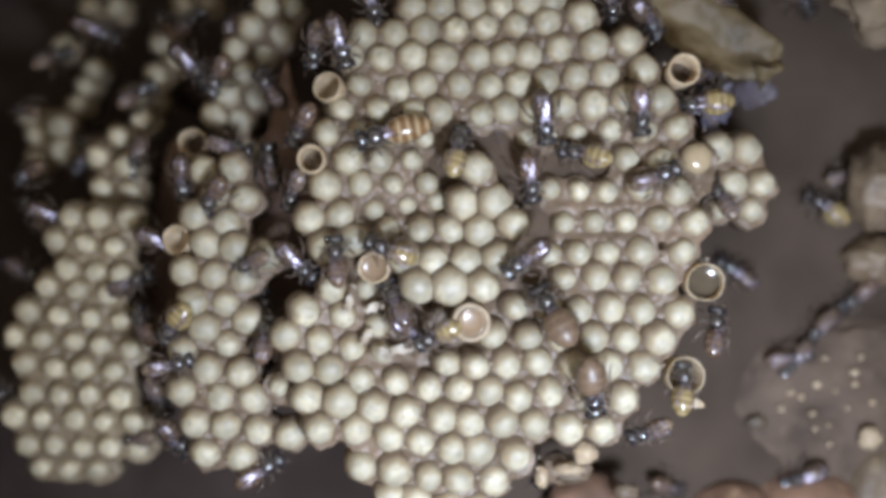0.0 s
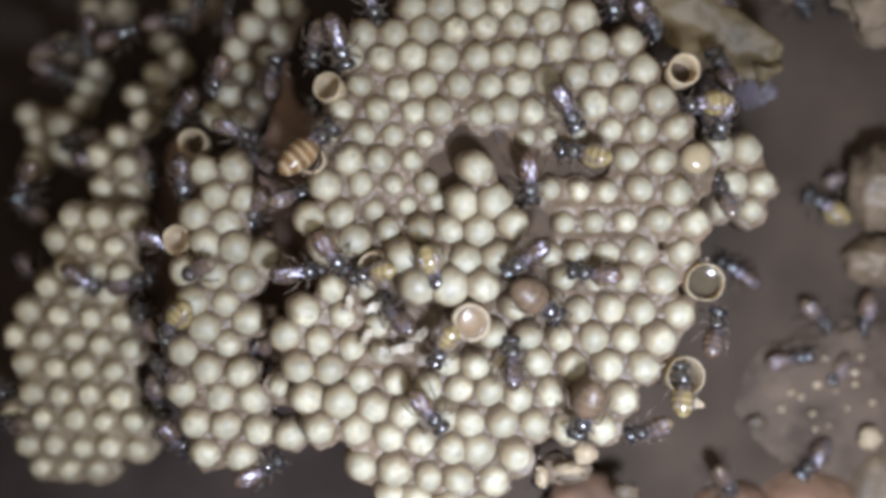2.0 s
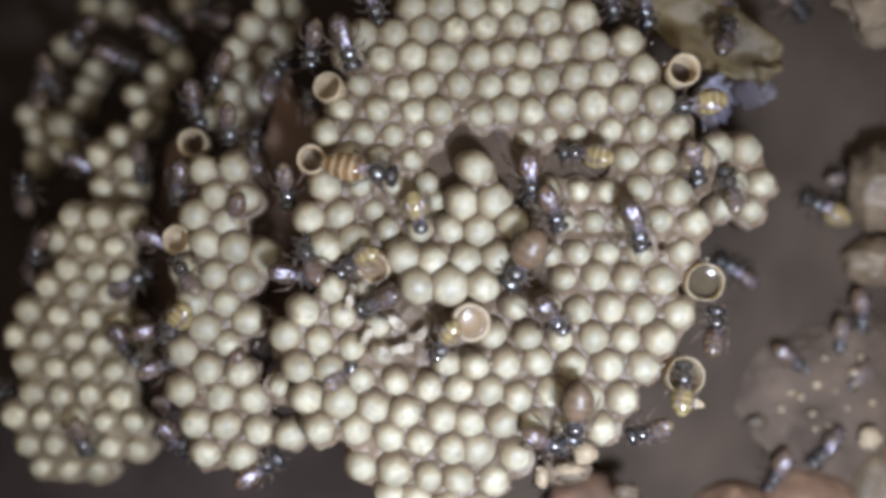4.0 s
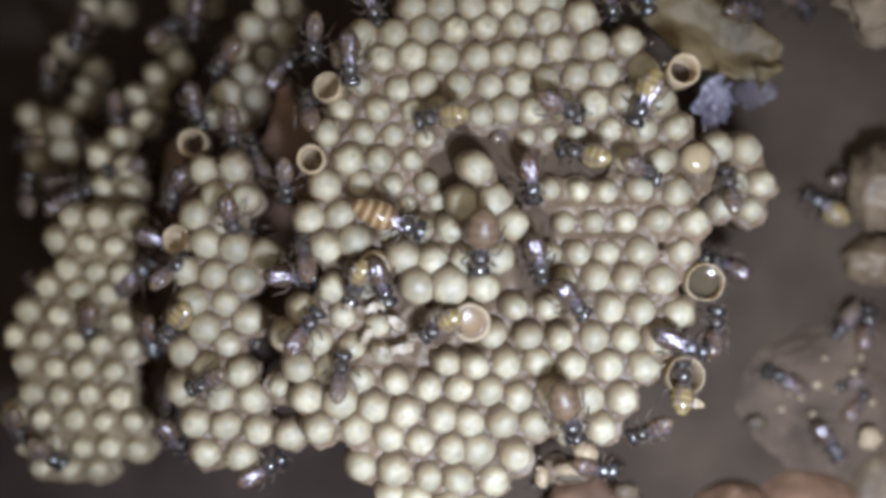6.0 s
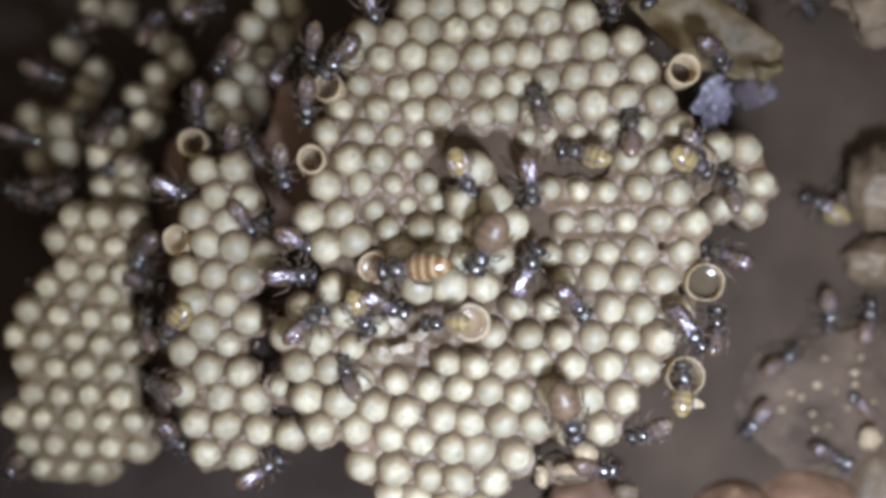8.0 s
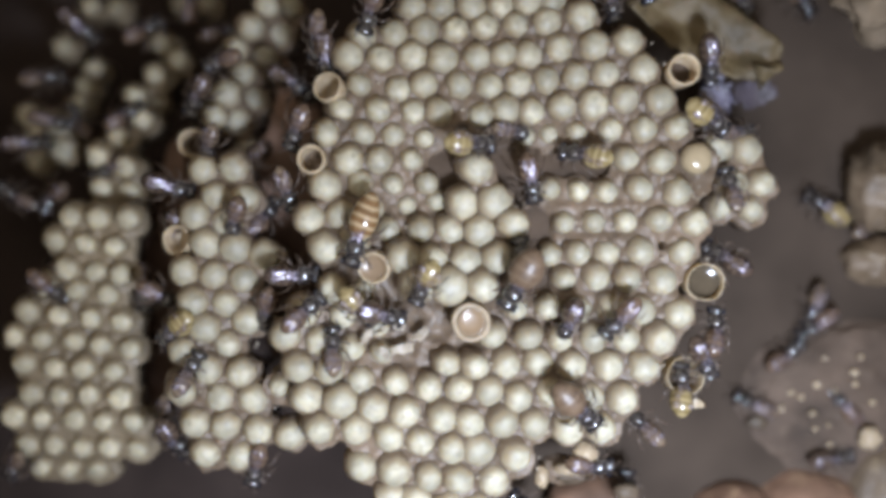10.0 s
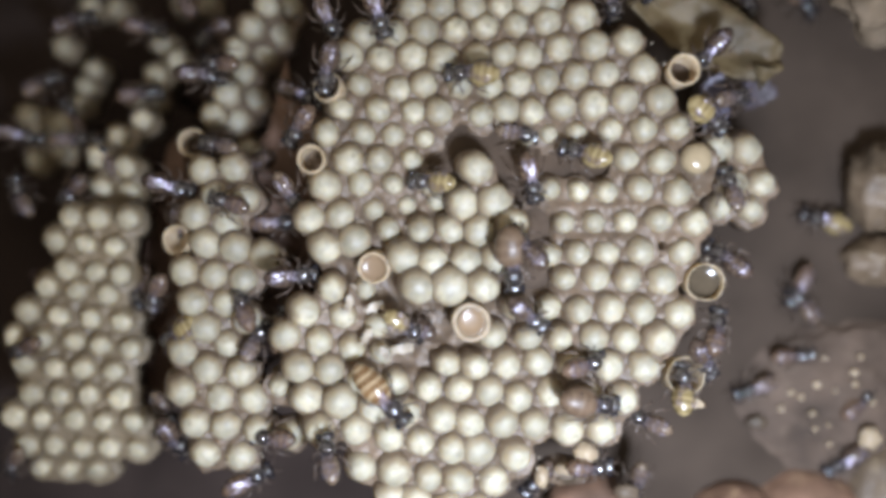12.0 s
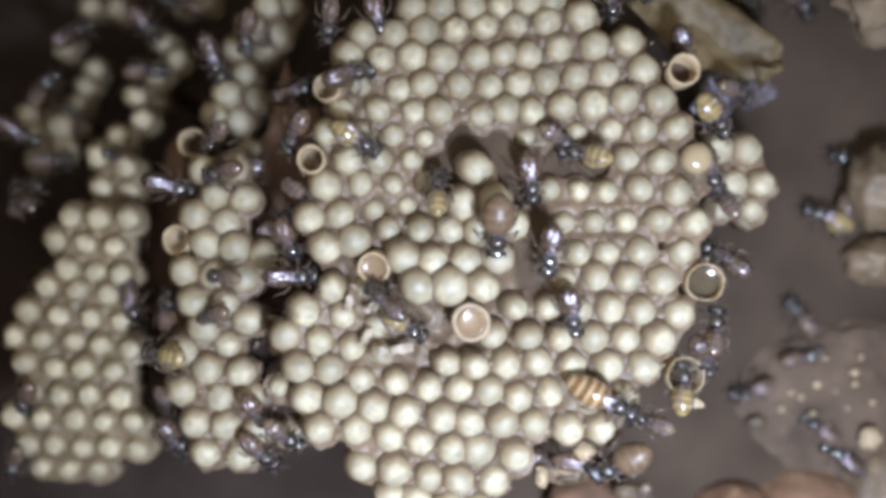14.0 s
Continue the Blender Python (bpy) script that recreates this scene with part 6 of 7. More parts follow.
        (12.50, 77.2, -27.5, -23.1, -41, 12), (13.00, 74.3, -29.3, -23.0, -100, 12), (13.50, 71.4, -31.1, -22.9, -158, 12), (14.00, 68.5, -32.8, -22.8, -217, 12),
    ]),
    ('dark', [
        (0.00, 64.2, -19.8, -23.6, -123, 12), (4.00, 74.9, -23.3, -23.4, -124, 12), (6.50, 72.2, -11.8, -24.1, -111, 12), (7.50, 69.9, -12.2, -24.0, -69, 12),
        (8.00, 70.2, -11.0, -24.1, -80, 12), (10.50, 67.2, -9.9, -24.2, -120, 12), (11.25, 66.5, -10.1, -24.2, -177, 12), (12.00, 65.9, -10.4, -24.2, -234, 12),
        (14.00, 65.5, -12.7, -24.0, -239, 12),
    ]),
    ('dark', [
        (0.00, -42.8, 12.6, -9.0, -93, 32), (1.00, -43.0, 12.8, -9.0, -91, 33), (2.00, -42.7, 12.5, -9.0, -95, 32), (3.00, -42.8, 12.6, -9.0, -93, 32),
        (4.20, -43.2, 11.7, -9.0, -108, 34), (5.50, -43.3, 11.1, -9.0, -126, 33), (6.50, -44.5, 10.6, -9.0, -117, 33), (6.75, -46.0, 9.9, -9.0, -62, 33),
        (7.00, -47.4, 9.1, -9.0, -7, 33), (7.50, -45.4, 10.3, -9.0, -29, 33), (8.00, -45.3, 10.2, -9.0, -27, 33), (9.20, -45.8, 10.3, -9.0, -23, 33), (10.50, -46.2, 10.7, -9.0, -13, 33),
        (11.70, -46.0, 10.6, -9.0, -15, 32), (12.80, -46.0, 10.8, -9.0, -15, 33), (14.00, -46.1, 10.7, -9.0, -13, 33),
    ]),
    ('dark', [
        (0.00, -36.3, 9.3, -9.0, -128, 33), (1.00, -34.3, 9.8, -9.0, -151, 33), (1.50, -28.1, 7.9, -9.0, -214, 33), (1.75, -29.1, 7.8, -9.0, -169, 33),
        (2.00, -30.1, 7.7, -9.0, -123, 33), (3.00, -33.6, 6.7, -13.0, -135, 33), (4.20, -33.9, 6.5, -11.0, -108, 32), (5.50, -34.3, 6.0, -9.0, -83, 33),
        (6.50, -33.9, 6.0, -9.0, -84, 34), (7.50, -33.2, 6.3, -9.0, -82, 33), (8.00, -33.1, 5.5, -9.0, -63, 33), (9.20, -33.0, 5.7, -9.0, -99, 32), (10.50, -33.1, 5.7, -9.0, -133, 31),
        (11.00, -34.4, 6.6, -9.0, -180, 20), (11.50, -33.7, 7.2, -9.0, -198, 26), (12.50, -33.8, 7.4, -9.0, -195, 30), (12.75, -35.5, 9.7, -9.0, -120, 32),
        (13.00, -37.3, 12.1, -9.0, -45, 33), (13.25, -35.9, 11.5, -9.0, -105, 33), (13.50, -34.6, 10.9, -9.0, -166, 33), (14.00, -34.6, 12.6, -9.0, -169, 33),
    ]),
    ('dark', [
        (0.00, -36.3, 17.1, -10.0, -11, 24), (0.17, -35.8, 17.0, -10.0, -65, 26), (0.33, -35.4, 16.9, -10.0, -118, 28), (0.50, -35.0, 16.8, -10.0, -171, 31),
        (1.00, -35.9, 18.2, -10.0, -188, 33), (1.50, -35.0, 19.0, -10.0, -175, 33), (1.75, -35.1, 19.4, -10.0, -97, 32), (2.00, -35.2, 19.9, -10.0, -19, 31),
        (2.50, -34.8, 20.5, -10.0, -15, 28), (2.75, -35.3, 21.1, -10.0, -56, 31), (3.00, -35.9, 21.6, -10.0, -97, 33), (4.20, -35.3, 21.4, -10.0, -96, 32),
        (5.50, -34.9, 20.8, -10.0, -94, 27), (7.00, -35.0, 20.7, -10.0, -94, 28), (7.50, -34.3, 18.5, -10.0, -141, 32), (8.00, -34.9, 18.4, -10.0, -99, 33),
        (10.50, -38.7, 18.2, -10.0, -125, 33), (11.00, -38.4, 18.7, -10.0, -140, 29), (11.50, -34.9, 17.8, -10.0, -147, 30), (12.00, -36.5, 17.1, -10.0, -192, 28),
        (12.50, -37.6, 17.2, -10.0, -196, 29), (13.00, -37.2, 17.2, -10.0, -194, 25), (13.25, -38.8, 17.7, -10.0, -119, 29), (13.50, -40.4, 18.3, -10.0, -44, 33),
        (13.75, -38.9, 18.6, -10.0, -88, 33), (14.00, -37.3, 19.0, -10.0, -132, 33),
    ]),
    ('dark', [
        (0.00, -44.0, 32.4, -14.0, -48, 33), (0.50, -43.2, 24.3, -14.0, -120, 33), (1.00, -43.2, 24.8, -14.0, -109, 33), (1.50, -43.3, 24.7, -14.0, -140, 33),
        (2.00, -43.6, 24.8, -14.0, -135, 33), (2.50, -43.1, 24.7, -14.0, -129, 33), (3.00, -42.5, 26.3, -14.0, -101, 33), (4.20, -42.4, 25.9, -14.0, -86, 34),
        (5.50, -42.5, 25.4, -14.0, -80, 33), (6.80, -42.1, 25.7, -14.0, -92, 34), (8.00, -41.6, 25.9, -14.0, -104, 33), (9.20, -41.5, 26.6, -14.0, -119, 33),
        (10.50, -41.2, 27.2, -14.0, -129, 30), (11.00, -41.4, 25.0, -14.0, -160, 33), (11.25, -43.0, 29.1, -14.0, -106, 33), (11.50, -44.6, 33.3, -14.0, -52, 33),
        (12.00, -42.3, 29.7, -14.0, 0, 33), (12.50, -41.5, 32.8, -14.0, -47, 33), (13.00, -39.7, 33.6, -14.0, -73, 33), (13.50, -38.9, 35.1, -14.0, -92, 31),
        (14.00, -39.6, 33.8, -14.0, -73, 33),
    ]),
    ('dark', [
        (0.00, -37.9, 30.5, -14.0, -125, 33), (1.00, -37.9, 30.6, -14.0, -129, 35), (2.00, -37.8, 30.6, -14.0, -124, 35), (3.00, -37.9, 30.5, -14.0, -125, 33),
        (5.50, -36.5, 33.1, -14.0, -139, 33), (6.70, -36.2, 33.4, -14.0, -144, 31), (7.80, -35.9, 33.7, -14.0, -143, 33), (9.00, -35.8, 34.0, -14.0, -143, 33),
        (11.50, -38.4, 29.3, -14.0, -221, 33), (12.25, -35.9, 34.0, -14.0, -161, 33), (13.00, -33.4, 38.8, -14.0, -101, 33), (14.00, -33.1, 38.1, -14.0, -108, 33),
    ]),
    ('dark', [
        (0.00, -30.0, -1.8, -9.0, -160, 33), (0.50, -35.2, -2.7, -9.0, -173, 22), (1.00, -36.3, -4.1, -9.0, -158, 27), (1.50, -37.9, -3.6, -9.0, -144, 33),
        (2.00, -38.9, -3.1, -9.0, -157, 28), (2.50, -38.3, -3.5, -9.0, -175, 26), (3.00, -38.2, -4.0, -9.0, -182, 25), (4.25, -42.1, -5.1, -9.0, -250, 29),
        (5.50, -46.1, -6.1, -9.0, -319, 33), (6.00, -44.5, -4.3, -9.0, -313, 33), (6.50, -44.5, -4.6, -9.0, -331, 33), (7.00, -40.9, -0.6, -9.0, -372, 29),
        (7.50, -39.4, -2.0, -9.0, -393, 24), (7.75, -36.3, -1.6, -11.0, -447, 29), (8.00, -33.1, -1.1, -13.0, -500, 33), (9.20, -33.7, -1.5, -14.0, -504, 33),
        (10.50, -34.1, -1.8, -15.0, -513, 33), (12.50, -35.3, -4.4, -14.0, -536, 33), (13.50, -35.5, -7.3, -9.0, -507, 33), (14.00, -34.7, -4.5, -9.0, -545, 33),
    ]),
    ('dark', [
        (0.00, -48.6, 1.6, -13.0, -23, 26), (0.90, -48.5, 1.5, -13.0, -27, 26), (1.90, -48.4, 1.5, -13.0, -23, 26), (2.80, -48.7, 1.5, -13.0, -25, 27),
        (3.70, -48.6, 1.7, -13.0, -22, 25), (4.60, -48.5, 1.6, -13.0, -22, 25), (5.60, -48.7, 1.8, -13.0, -21, 28), (6.50, -48.6, 1.6, -13.0, -23, 26),
        (7.00, -50.8, 3.0, -13.0, -25, 33), (7.25, -50.7, 2.3, -13.0, -70, 33), (7.50, -50.6, 1.5, -13.0, -114, 33), (8.00, -49.8, 0.6, -13.0, -131, 33),
        (10.50, -44.6, 4.7, -13.0, -97, 33), (12.00, -44.2, 4.9, -13.0, -92, 33), (12.50, -49.0, 1.9, -13.0, -154, 33), (13.00, -50.0, 3.7, -13.0, -108, 33),
        (14.00, -42.7, 4.1, -13.0, -132, 33),
    ]),
    ('dark', [
        (0.00, -31.5, -21.9, -14.0, 63, 33), (1.00, -30.5, -19.1, -12.5, 128, 33), (2.00, -29.6, -16.3, -11.0, 193, 33), (2.50, -29.2, -15.7, -8.0, 207, 33),
        (3.00, -32.2, -20.8, -8.0, 242, 31), (4.00, -33.8, -18.7, -8.0, 247, 33), (5.50, -35.0, -18.0, -8.0, 273, 29), (6.00, -31.0, -13.6, -12.0, 239, 33),
        (8.00, -30.1, -21.4, -12.0, 160, 33), (10.00, -29.1, -29.1, -12.0, 81, 33), (10.17, -28.7, -29.6, -10.7, 24, 33), (10.33, -28.3, -30.1, -9.3, -32, 33),
        (10.50, -27.9, -30.6, -8.0, -88, 33), (11.00, -30.6, -16.4, -8.0, -135, 33), (11.50, -30.8, -16.9, -8.0, -131, 33), (12.00, -26.5, -30.1, -8.0, -180, 25),
        (12.25, -30.1, -29.1, -8.0, -127, 24), (12.50, -33.7, -28.1, -8.0, -74, 24), (13.00, -32.7, -25.1, -8.0, -29, 33), (14.00, -30.1, -25.3, -8.0, -61, 33),
    ]),
    ('dark', [
        (0.00, -53.0, -33.1, -18.0, -171, 25), (0.50, -60.0, -28.6, -18.0, -177, 19), (1.00, -62.6, -32.0, -18.0, -185, 0), (1.50, -70.9, -30.7, -18.0, -174, 31),
        (2.00, -72.4, -29.6, -18.0, -184, 33), (3.00, -59.6, -29.7, -18.0, -109, 27), (4.30, -63.3, -32.3, -18.0, -72, 33), (4.90, -65.5, -34.4, -18.0, -16, 33),
        (5.50, -67.8, -36.5, -18.0, 40, 33), (5.75, -68.2, -35.4, -18.0, -6, 33), (6.00, -68.6, -34.4, -18.0, -53, 33), (6.25, -68.9, -34.3, -18.0, -103, 33),
        (6.50, -69.2, -34.3, -18.0, -153, 33), (7.00, -72.6, -35.9, -18.0, -120, 33), (8.00, -74.1, -37.2, -18.0, -135, 33), (9.00, -74.1, -37.2, -18.0, -136, 35),
        (10.00, -74.1, -37.0, -18.0, -127, 32), (11.00, -74.2, -36.6, -18.0, -132, 33), (12.00, -74.1, -36.4, -18.0, -129, 33), (13.00, -74.3, -36.5, -18.0, -128, 33),
        (14.00, -74.3, -36.3, -18.0, -122, 33),
    ]),
    ('dark', [
        (0.00, -69.5, 6.3, -18.0, -23, 33), (1.00, -66.0, 5.7, -18.0, -17, 33), (1.50, -65.6, 1.5, -18.0, -35, 33), (2.00, -61.9, -4.8, -18.0, -40, 31),
        (2.50, -57.1, -16.2, -18.0, -70, 27), (3.00, -50.1, -19.2, -14.0, -47, 33), (4.30, -56.9, -12.2, -18.0, -98, 33), (4.90, -62.0, -4.1, -18.0, -175, 32),
        (5.50, -67.1, 3.9, -18.0, -253, 32), (6.00, -66.7, 7.9, -18.0, -320, 32), (6.50, -66.2, 11.9, -18.0, -387, 33), (7.25, -66.6, 10.8, -18.0, -454, 33),
        (8.00, -67.0, 9.7, -18.0, -522, 33), (9.20, -67.2, 9.6, -18.0, -509, 31), (10.50, -67.5, 9.7, -18.0, -504, 33), (11.50, -62.8, 11.2, -18.0, -491, 33),
        (12.75, -67.8, 9.8, -18.0, -536, 33), (14.00, -72.9, 8.5, -18.0, -581, 33),
    ]),
    ('dark', [
        (0.00, -71.6, 13.9, -18.0, -158, 33), (3.00, -72.6, 11.4, -18.0, -121, 33), (5.00, -63.3, -10.2, -18.0, -143, 33), (6.00, -60.2, -11.9, -18.0, -108, 33),
        (6.50, -61.1, -23.2, -18.0, -114, 33), (7.00, -60.9, -25.8, -23.0, -59, 33), (9.00, -63.8, -13.7, -18.0, -53, 33), (10.50, -69.2, -4.3, -18.0, -37, 33),
        (10.75, -68.8, -8.6, -18.0, 16, 33), (11.00, -68.4, -13.0, -18.0, 68, 33), (11.17, -68.3, -12.8, -18.0, 126, 33), (11.33, -68.1, -12.6, -18.0, 184, 33),
        (11.50, -68.0, -12.4, -18.0, 242, 33), (12.00, -70.7, -16.6, -18.0, 202, 33), (12.50, -72.1, -19.8, -18.0, 152, 33), (13.00, -73.6, -23.0, -18.0, 101, 33),
        (13.17, -72.5, -23.1, -18.0, 159, 33), (13.33, -71.5, -23.2, -18.0, 217, 33), (13.50, -70.4, -23.2, -18.0, 275, 33), (14.00, -71.0, -24.9, -18.0, 241, 33),
    ]),
    ('dark', [
        (0.00, -80.0, -25.0, -18.0, -14, 33), (1.00, -80.2, -25.0, -18.0, -10, 33), (2.00, -80.2, -24.8, -18.0, -15, 33), (3.00, -80.5, -25.1, -18.0, -10, 34),
        (4.00, -80.5, -25.0, -18.0, -11, 33), (4.75, -76.6, -25.3, -18.0, -78, 33), (5.50, -72.7, -25.6, -18.0, -145, 33), (6.00, -72.9, -29.4, -18.0, -94, 33),
        (6.25, -72.4, -29.5, -18.0, -136, 33), (6.50, -72.0, -29.5, -18.0, -178, 33), (6.83, -74.8, -29.4, -18.0, -119, 33), (7.17, -77.7, -29.4, -18.0, -59, 33),
        (7.50, -80.5, -29.4, -18.0, 0, 33), (8.40, -80.6, -29.4, -18.0, -1, 33), (9.40, -80.6, -29.2, -18.0, 5, 33), (10.30, -80.7, -29.2, -18.0, 8, 33),
        (11.20, -80.8, -29.1, -18.0, 12, 33), (12.10, -80.9, -29.1, -18.0, 7, 34), (13.10, -80.8, -29.1, -18.0, 16, 34), (14.00, -81.0, -28.9, -18.0, 14, 33),
    ]),
    ('dark', [
        (0.00, -65.6, 41.0, -27.0, -17, 33), (1.00, -65.7, 40.8, -27.0, -67, 34), (2.00, -65.5, 40.7, -27.0, -113, 32), (3.00, -65.6, 40.8, -27.0, -158, 33),
        (4.00, -65.9, 41.0, -27.0, -151, 34), (5.00, -66.5, 41.4, -27.0, -138, 32), (6.00, -66.9, 41.5, -27.0, -128, 33), (7.00, -66.5, 41.4, -27.0, -149, 33),
        (8.00, -66.1, 41.5, -27.0, -173, 33), (8.83, -67.0, 41.8, -27.0, -119, 33), (9.67, -68.0, 42.1, -27.0, -66, 33), (10.50, -69.0, 42.3, -27.0, -13, 33),
        (14.00, -69.7, 39.2, -27.0, 45, 33),
    ]),
    ('dark', [
        (0.00, -51.0, 40.8, -27.0, 127, 33), (1.00, -51.8, 41.3, -27.0, 72, 33), (2.00, -52.7, 41.8, -27.0, 18, 33), (3.00, -53.6, 42.3, -27.0, -37, 33),
        (4.20, -54.0, 41.5, -27.0, -28, 31), (5.50, -54.6, 40.8, -27.0, -27, 33), (6.00, -52.5, 39.7, -27.0, 45, 33), (7.00, -52.0, 39.7, -27.0, -11, 33),
        (7.50, -53.5, 40.0, -27.0, 31, 33), (8.00, -54.9, 40.2, -27.0, 73, 33), (9.20, -55.9, 40.0, -27.0, 56, 31), (10.50, -56.7, 40.0, -27.0, 32, 33),
        (12.25, -56.4, 41.4, -27.0, -11, 33), (14.00, -56.2, 42.8, -27.0, -53, 33),
    ]),
    ('dark', [
        (0.00, -73.9, 35.2, -28.0, 37, 33), (1.50, -74.1, 34.2, -28.0, -11, 33), (3.00, -74.4, 33.2, -28.0, -59, 33), (4.25, -73.5, 33.7, -28.0, -99, 33),
        (5.50, -72.5, 34.2, -28.0, -139, 33), (6.25, -74.1, 33.9, -28.0, -99, 33), (7.00, -75.7, 33.7, -28.0, -58, 33), (10.50, -76.0, 31.3, -28.0, 21, 33),
        (14.00, -75.2, 29.0, -28.0, 73, 33),
    ]),
    ('dark', [
        (0.00, -65.2, 17.2, -26.0, -149, 33), (1.00, -65.3, 16.6, -26.0, -92, 35), (2.00, -65.2, 15.9, -26.0, -33, 34), (3.00, -65.4, 15.4, -26.0, 18, 33),
        (4.25, -66.7, 15.8, -26.0, -49, 33), (5.50, -68.0, 16.2, -26.0, -117, 33), (5.75, -69.3, 14.1, -26.0, -51, 33), (6.00, -70.6, 12.1, -26.0, 15, 33),
        (7.00, -71.1, 9.9, -26.0, 0, 33), (10.50, -78.9, 20.6, -26.0, 8, 33), (11.70, -79.3, 21.2, -26.0, -5, 34), (12.80, -79.3, 21.7, -26.0, -24, 32),
        (14.00, -79.7, 22.4, -26.0, -34, 33),
    ]),
    ('dark', [
        (0.00, -56.9, 27.6, -26.0, 45, 33), (3.00, -62.0, 40.5, -26.0, 34, 33), (4.25, -61.1, 33.6, -26.0, -37, 33), (5.50, -60.2, 26.8, -26.0, -108, 33),
        (6.50, -60.3, 26.3, -26.0, -79, 31), (7.50, -60.2, 26.1, -26.0, -57, 33), (7.75, -60.6, 23.6, -26.0, 10, 33), (8.00, -61.0, 21.1, -26.0, 77, 33),
        (11.00, -57.9, 26.0, -26.0, 22, 33), (14.00, -55.8, 32.7, -26.0, 11, 33),
    ]),
    ('dark', [
        (0.00, -75.5, 25.3, -25.0, 166, 33), (1.00, -74.0, 30.7, -25.0, 96, 33), (2.00, -72.5, 36.1, -25.0, 27, 33), (4.00, -73.7, 27.9, -25.0, 103, 33),
        (6.00, -75.0, 19.7, -25.0, 180, 33), (6.67, -76.4, 20.2, -25.0, 234, 33), (7.33, -77.8, 20.7, -25.0, 288, 33), (8.00, -79.1, 21.2, -25.0, 342, 33),
        (11.50, -68.9, 24.8, -25.0, 360, 32), (12.50, -69.6, 15.0, -25.0, 376, 33), (13.00, -71.4, 16.1, -25.0, 378, 33), (14.00, -73.0, 16.1, -25.0, 368, 31),
    ]),
    ('dark', [
        (0.00, -37.7, 41.0, -24.0, 53, 33), (1.00, -38.2, 40.8, -24.0, 75, 34), (2.00, -38.7, 40.9, -24.0, 94, 31), (3.00, -39.0, 41.0, -24.0, 111, 33),
        (4.25, -41.9, 42.3, -24.0, 168, 33), (5.50, -44.9, 43.6, -24.0, 225, 33), (6.80, -44.8, 43.0, -24.0, 304, 33), (7.40, -44.8, 42.9, -24.0, 345, 33),
        (8.00, -44.9, 42.8, -24.0, 387, 33), (10.50, -40.8, 38.4, -24.0, 371, 33), (11.00, -40.8, 39.0, -24.0, 315, 33), (11.50, -40.8, 39.5, -24.0, 258, 33),
        (12.00, -40.8, 40.0, -24.0, 202, 33), (12.75, -38.0, 40.7, -24.0, 247, 33), (13.50, -35.2, 41.5, -24.0, 292, 33), (13.67, -34.5, 40.7, -24.0, 233, 33),
        (13.83, -33.8, 39.8, -24.0, 175, 33), (14.00, -33.1, 39.0, -24.0, 117, 33),
    ]),
    ('dark', [
        (0.00, -11.7, 39.8, -2.0, -71, 33), (1.00, -11.5, 39.7, -2.0, -69, 33), (2.00, -11.7, 39.7, -2.0, -70, 33), (3.00, -11.8, 40.0, -2.0, -71, 34),
        (4.00, -11.5, 39.9, -2.0, -69, 32), (5.00, -11.7, 39.8, -2.0, -71, 33), (6.00, -11.8, 39.7, -2.0, -69, 33), (7.00, -11.6, 39.2, -2.0, -71, 33),
        (8.00, -11.7, 39.0, -2.0, -69, 33), (10.50, -10.4, 37.0, -2.0, -117, 33), (11.00, -10.3, 36.5, -2.0, -93, 33), (12.00, -10.4, 37.1, -2.0, -70, 33),
        (13.00, -10.7, 37.1, -2.0, -73, 31), (14.00, -10.6, 37.2, -2.0, -75, 33),
    ]),
    ('dark', [
        (0.00, 26.2, 40.5, -4.0, -70, 33), (0.90, 26.1, 40.4, -4.0, -68, 33), (1.90, 26.3, 40.5, -4.0, -67, 34), (2.80, 26.2, 40.6, -4.0, -72, 32), (3.70, 26.3, 40.6, -4.0, -68, 34),
        (4.70, 26.0, 40.4, -4.0, -68, 31), (5.60, 26.1, 40.4, -4.0, -67, 32), (6.50, 26.0, 40.4, -4.0, -67, 33), (7.50, 26.3, 40.6, -4.0, -67, 35), (8.40, 26.2, 40.3, -4.0, -74, 35),
        (9.30, 26.2, 40.7, -4.0, -69, 35), (10.30, 26.1, 40.6, -4.0, -67, 35), (11.20, 26.1, 40.4, -4.0, -69, 34), (12.10, 26.1, 40.6, -4.0, -67, 34), (13.10, 26.0, 40.5, -4.0, -69, 33),
        (14.00, 26.2, 40.5, -4.0, -70, 33),
    ]),
    ('dark', [
        (0.00, 32.4, 38.4, -8.0, -40, 33), (1.10, 32.4, 38.4, -8.0, -41, 32), (2.20, 32.4, 38.4, -8.0, -40, 33), (4.00, 32.2, 41.3, -8.0, -63, 33), (14.00, 32.2, 45.4, -8.0, -59, 33),
    ]),
    ('dark', [
        (0.00, 65.9, 47.0, -27.5, -42, 12), (1.00, 65.5, 46.8, -27.5, -42, 12), (2.00, 65.0, 46.5, -27.5, -33, 12), (3.00, 64.4, 46.3, -27.5, -34, 12),
        (4.00, 64.6, 46.1, -27.5, -36, 12), (5.00, 65.0, 46.5, -27.5, -39, 12), (6.00, 65.5, 46.4, -27.5, -37, 12), (7.00, 65.8, 46.7, -27.5, -40, 12),
        (8.00, 66.3, 46.6, -27.5, -41, 12), (9.00, 66.1, 46.6, -27.5, -41, 12), (10.00, 66.1, 46.8, -27.5, -44, 12), (11.00, 66.1, 46.6, -27.5, -41, 12),
        (12.00, 66.3, 46.5, -27.5, -40, 12), (13.00, 66.1, 46.6, -27.5, -46, 12), (14.00, 65.9, 46.6, -27.5, -45, 12),
    ]),
    ('dark', [
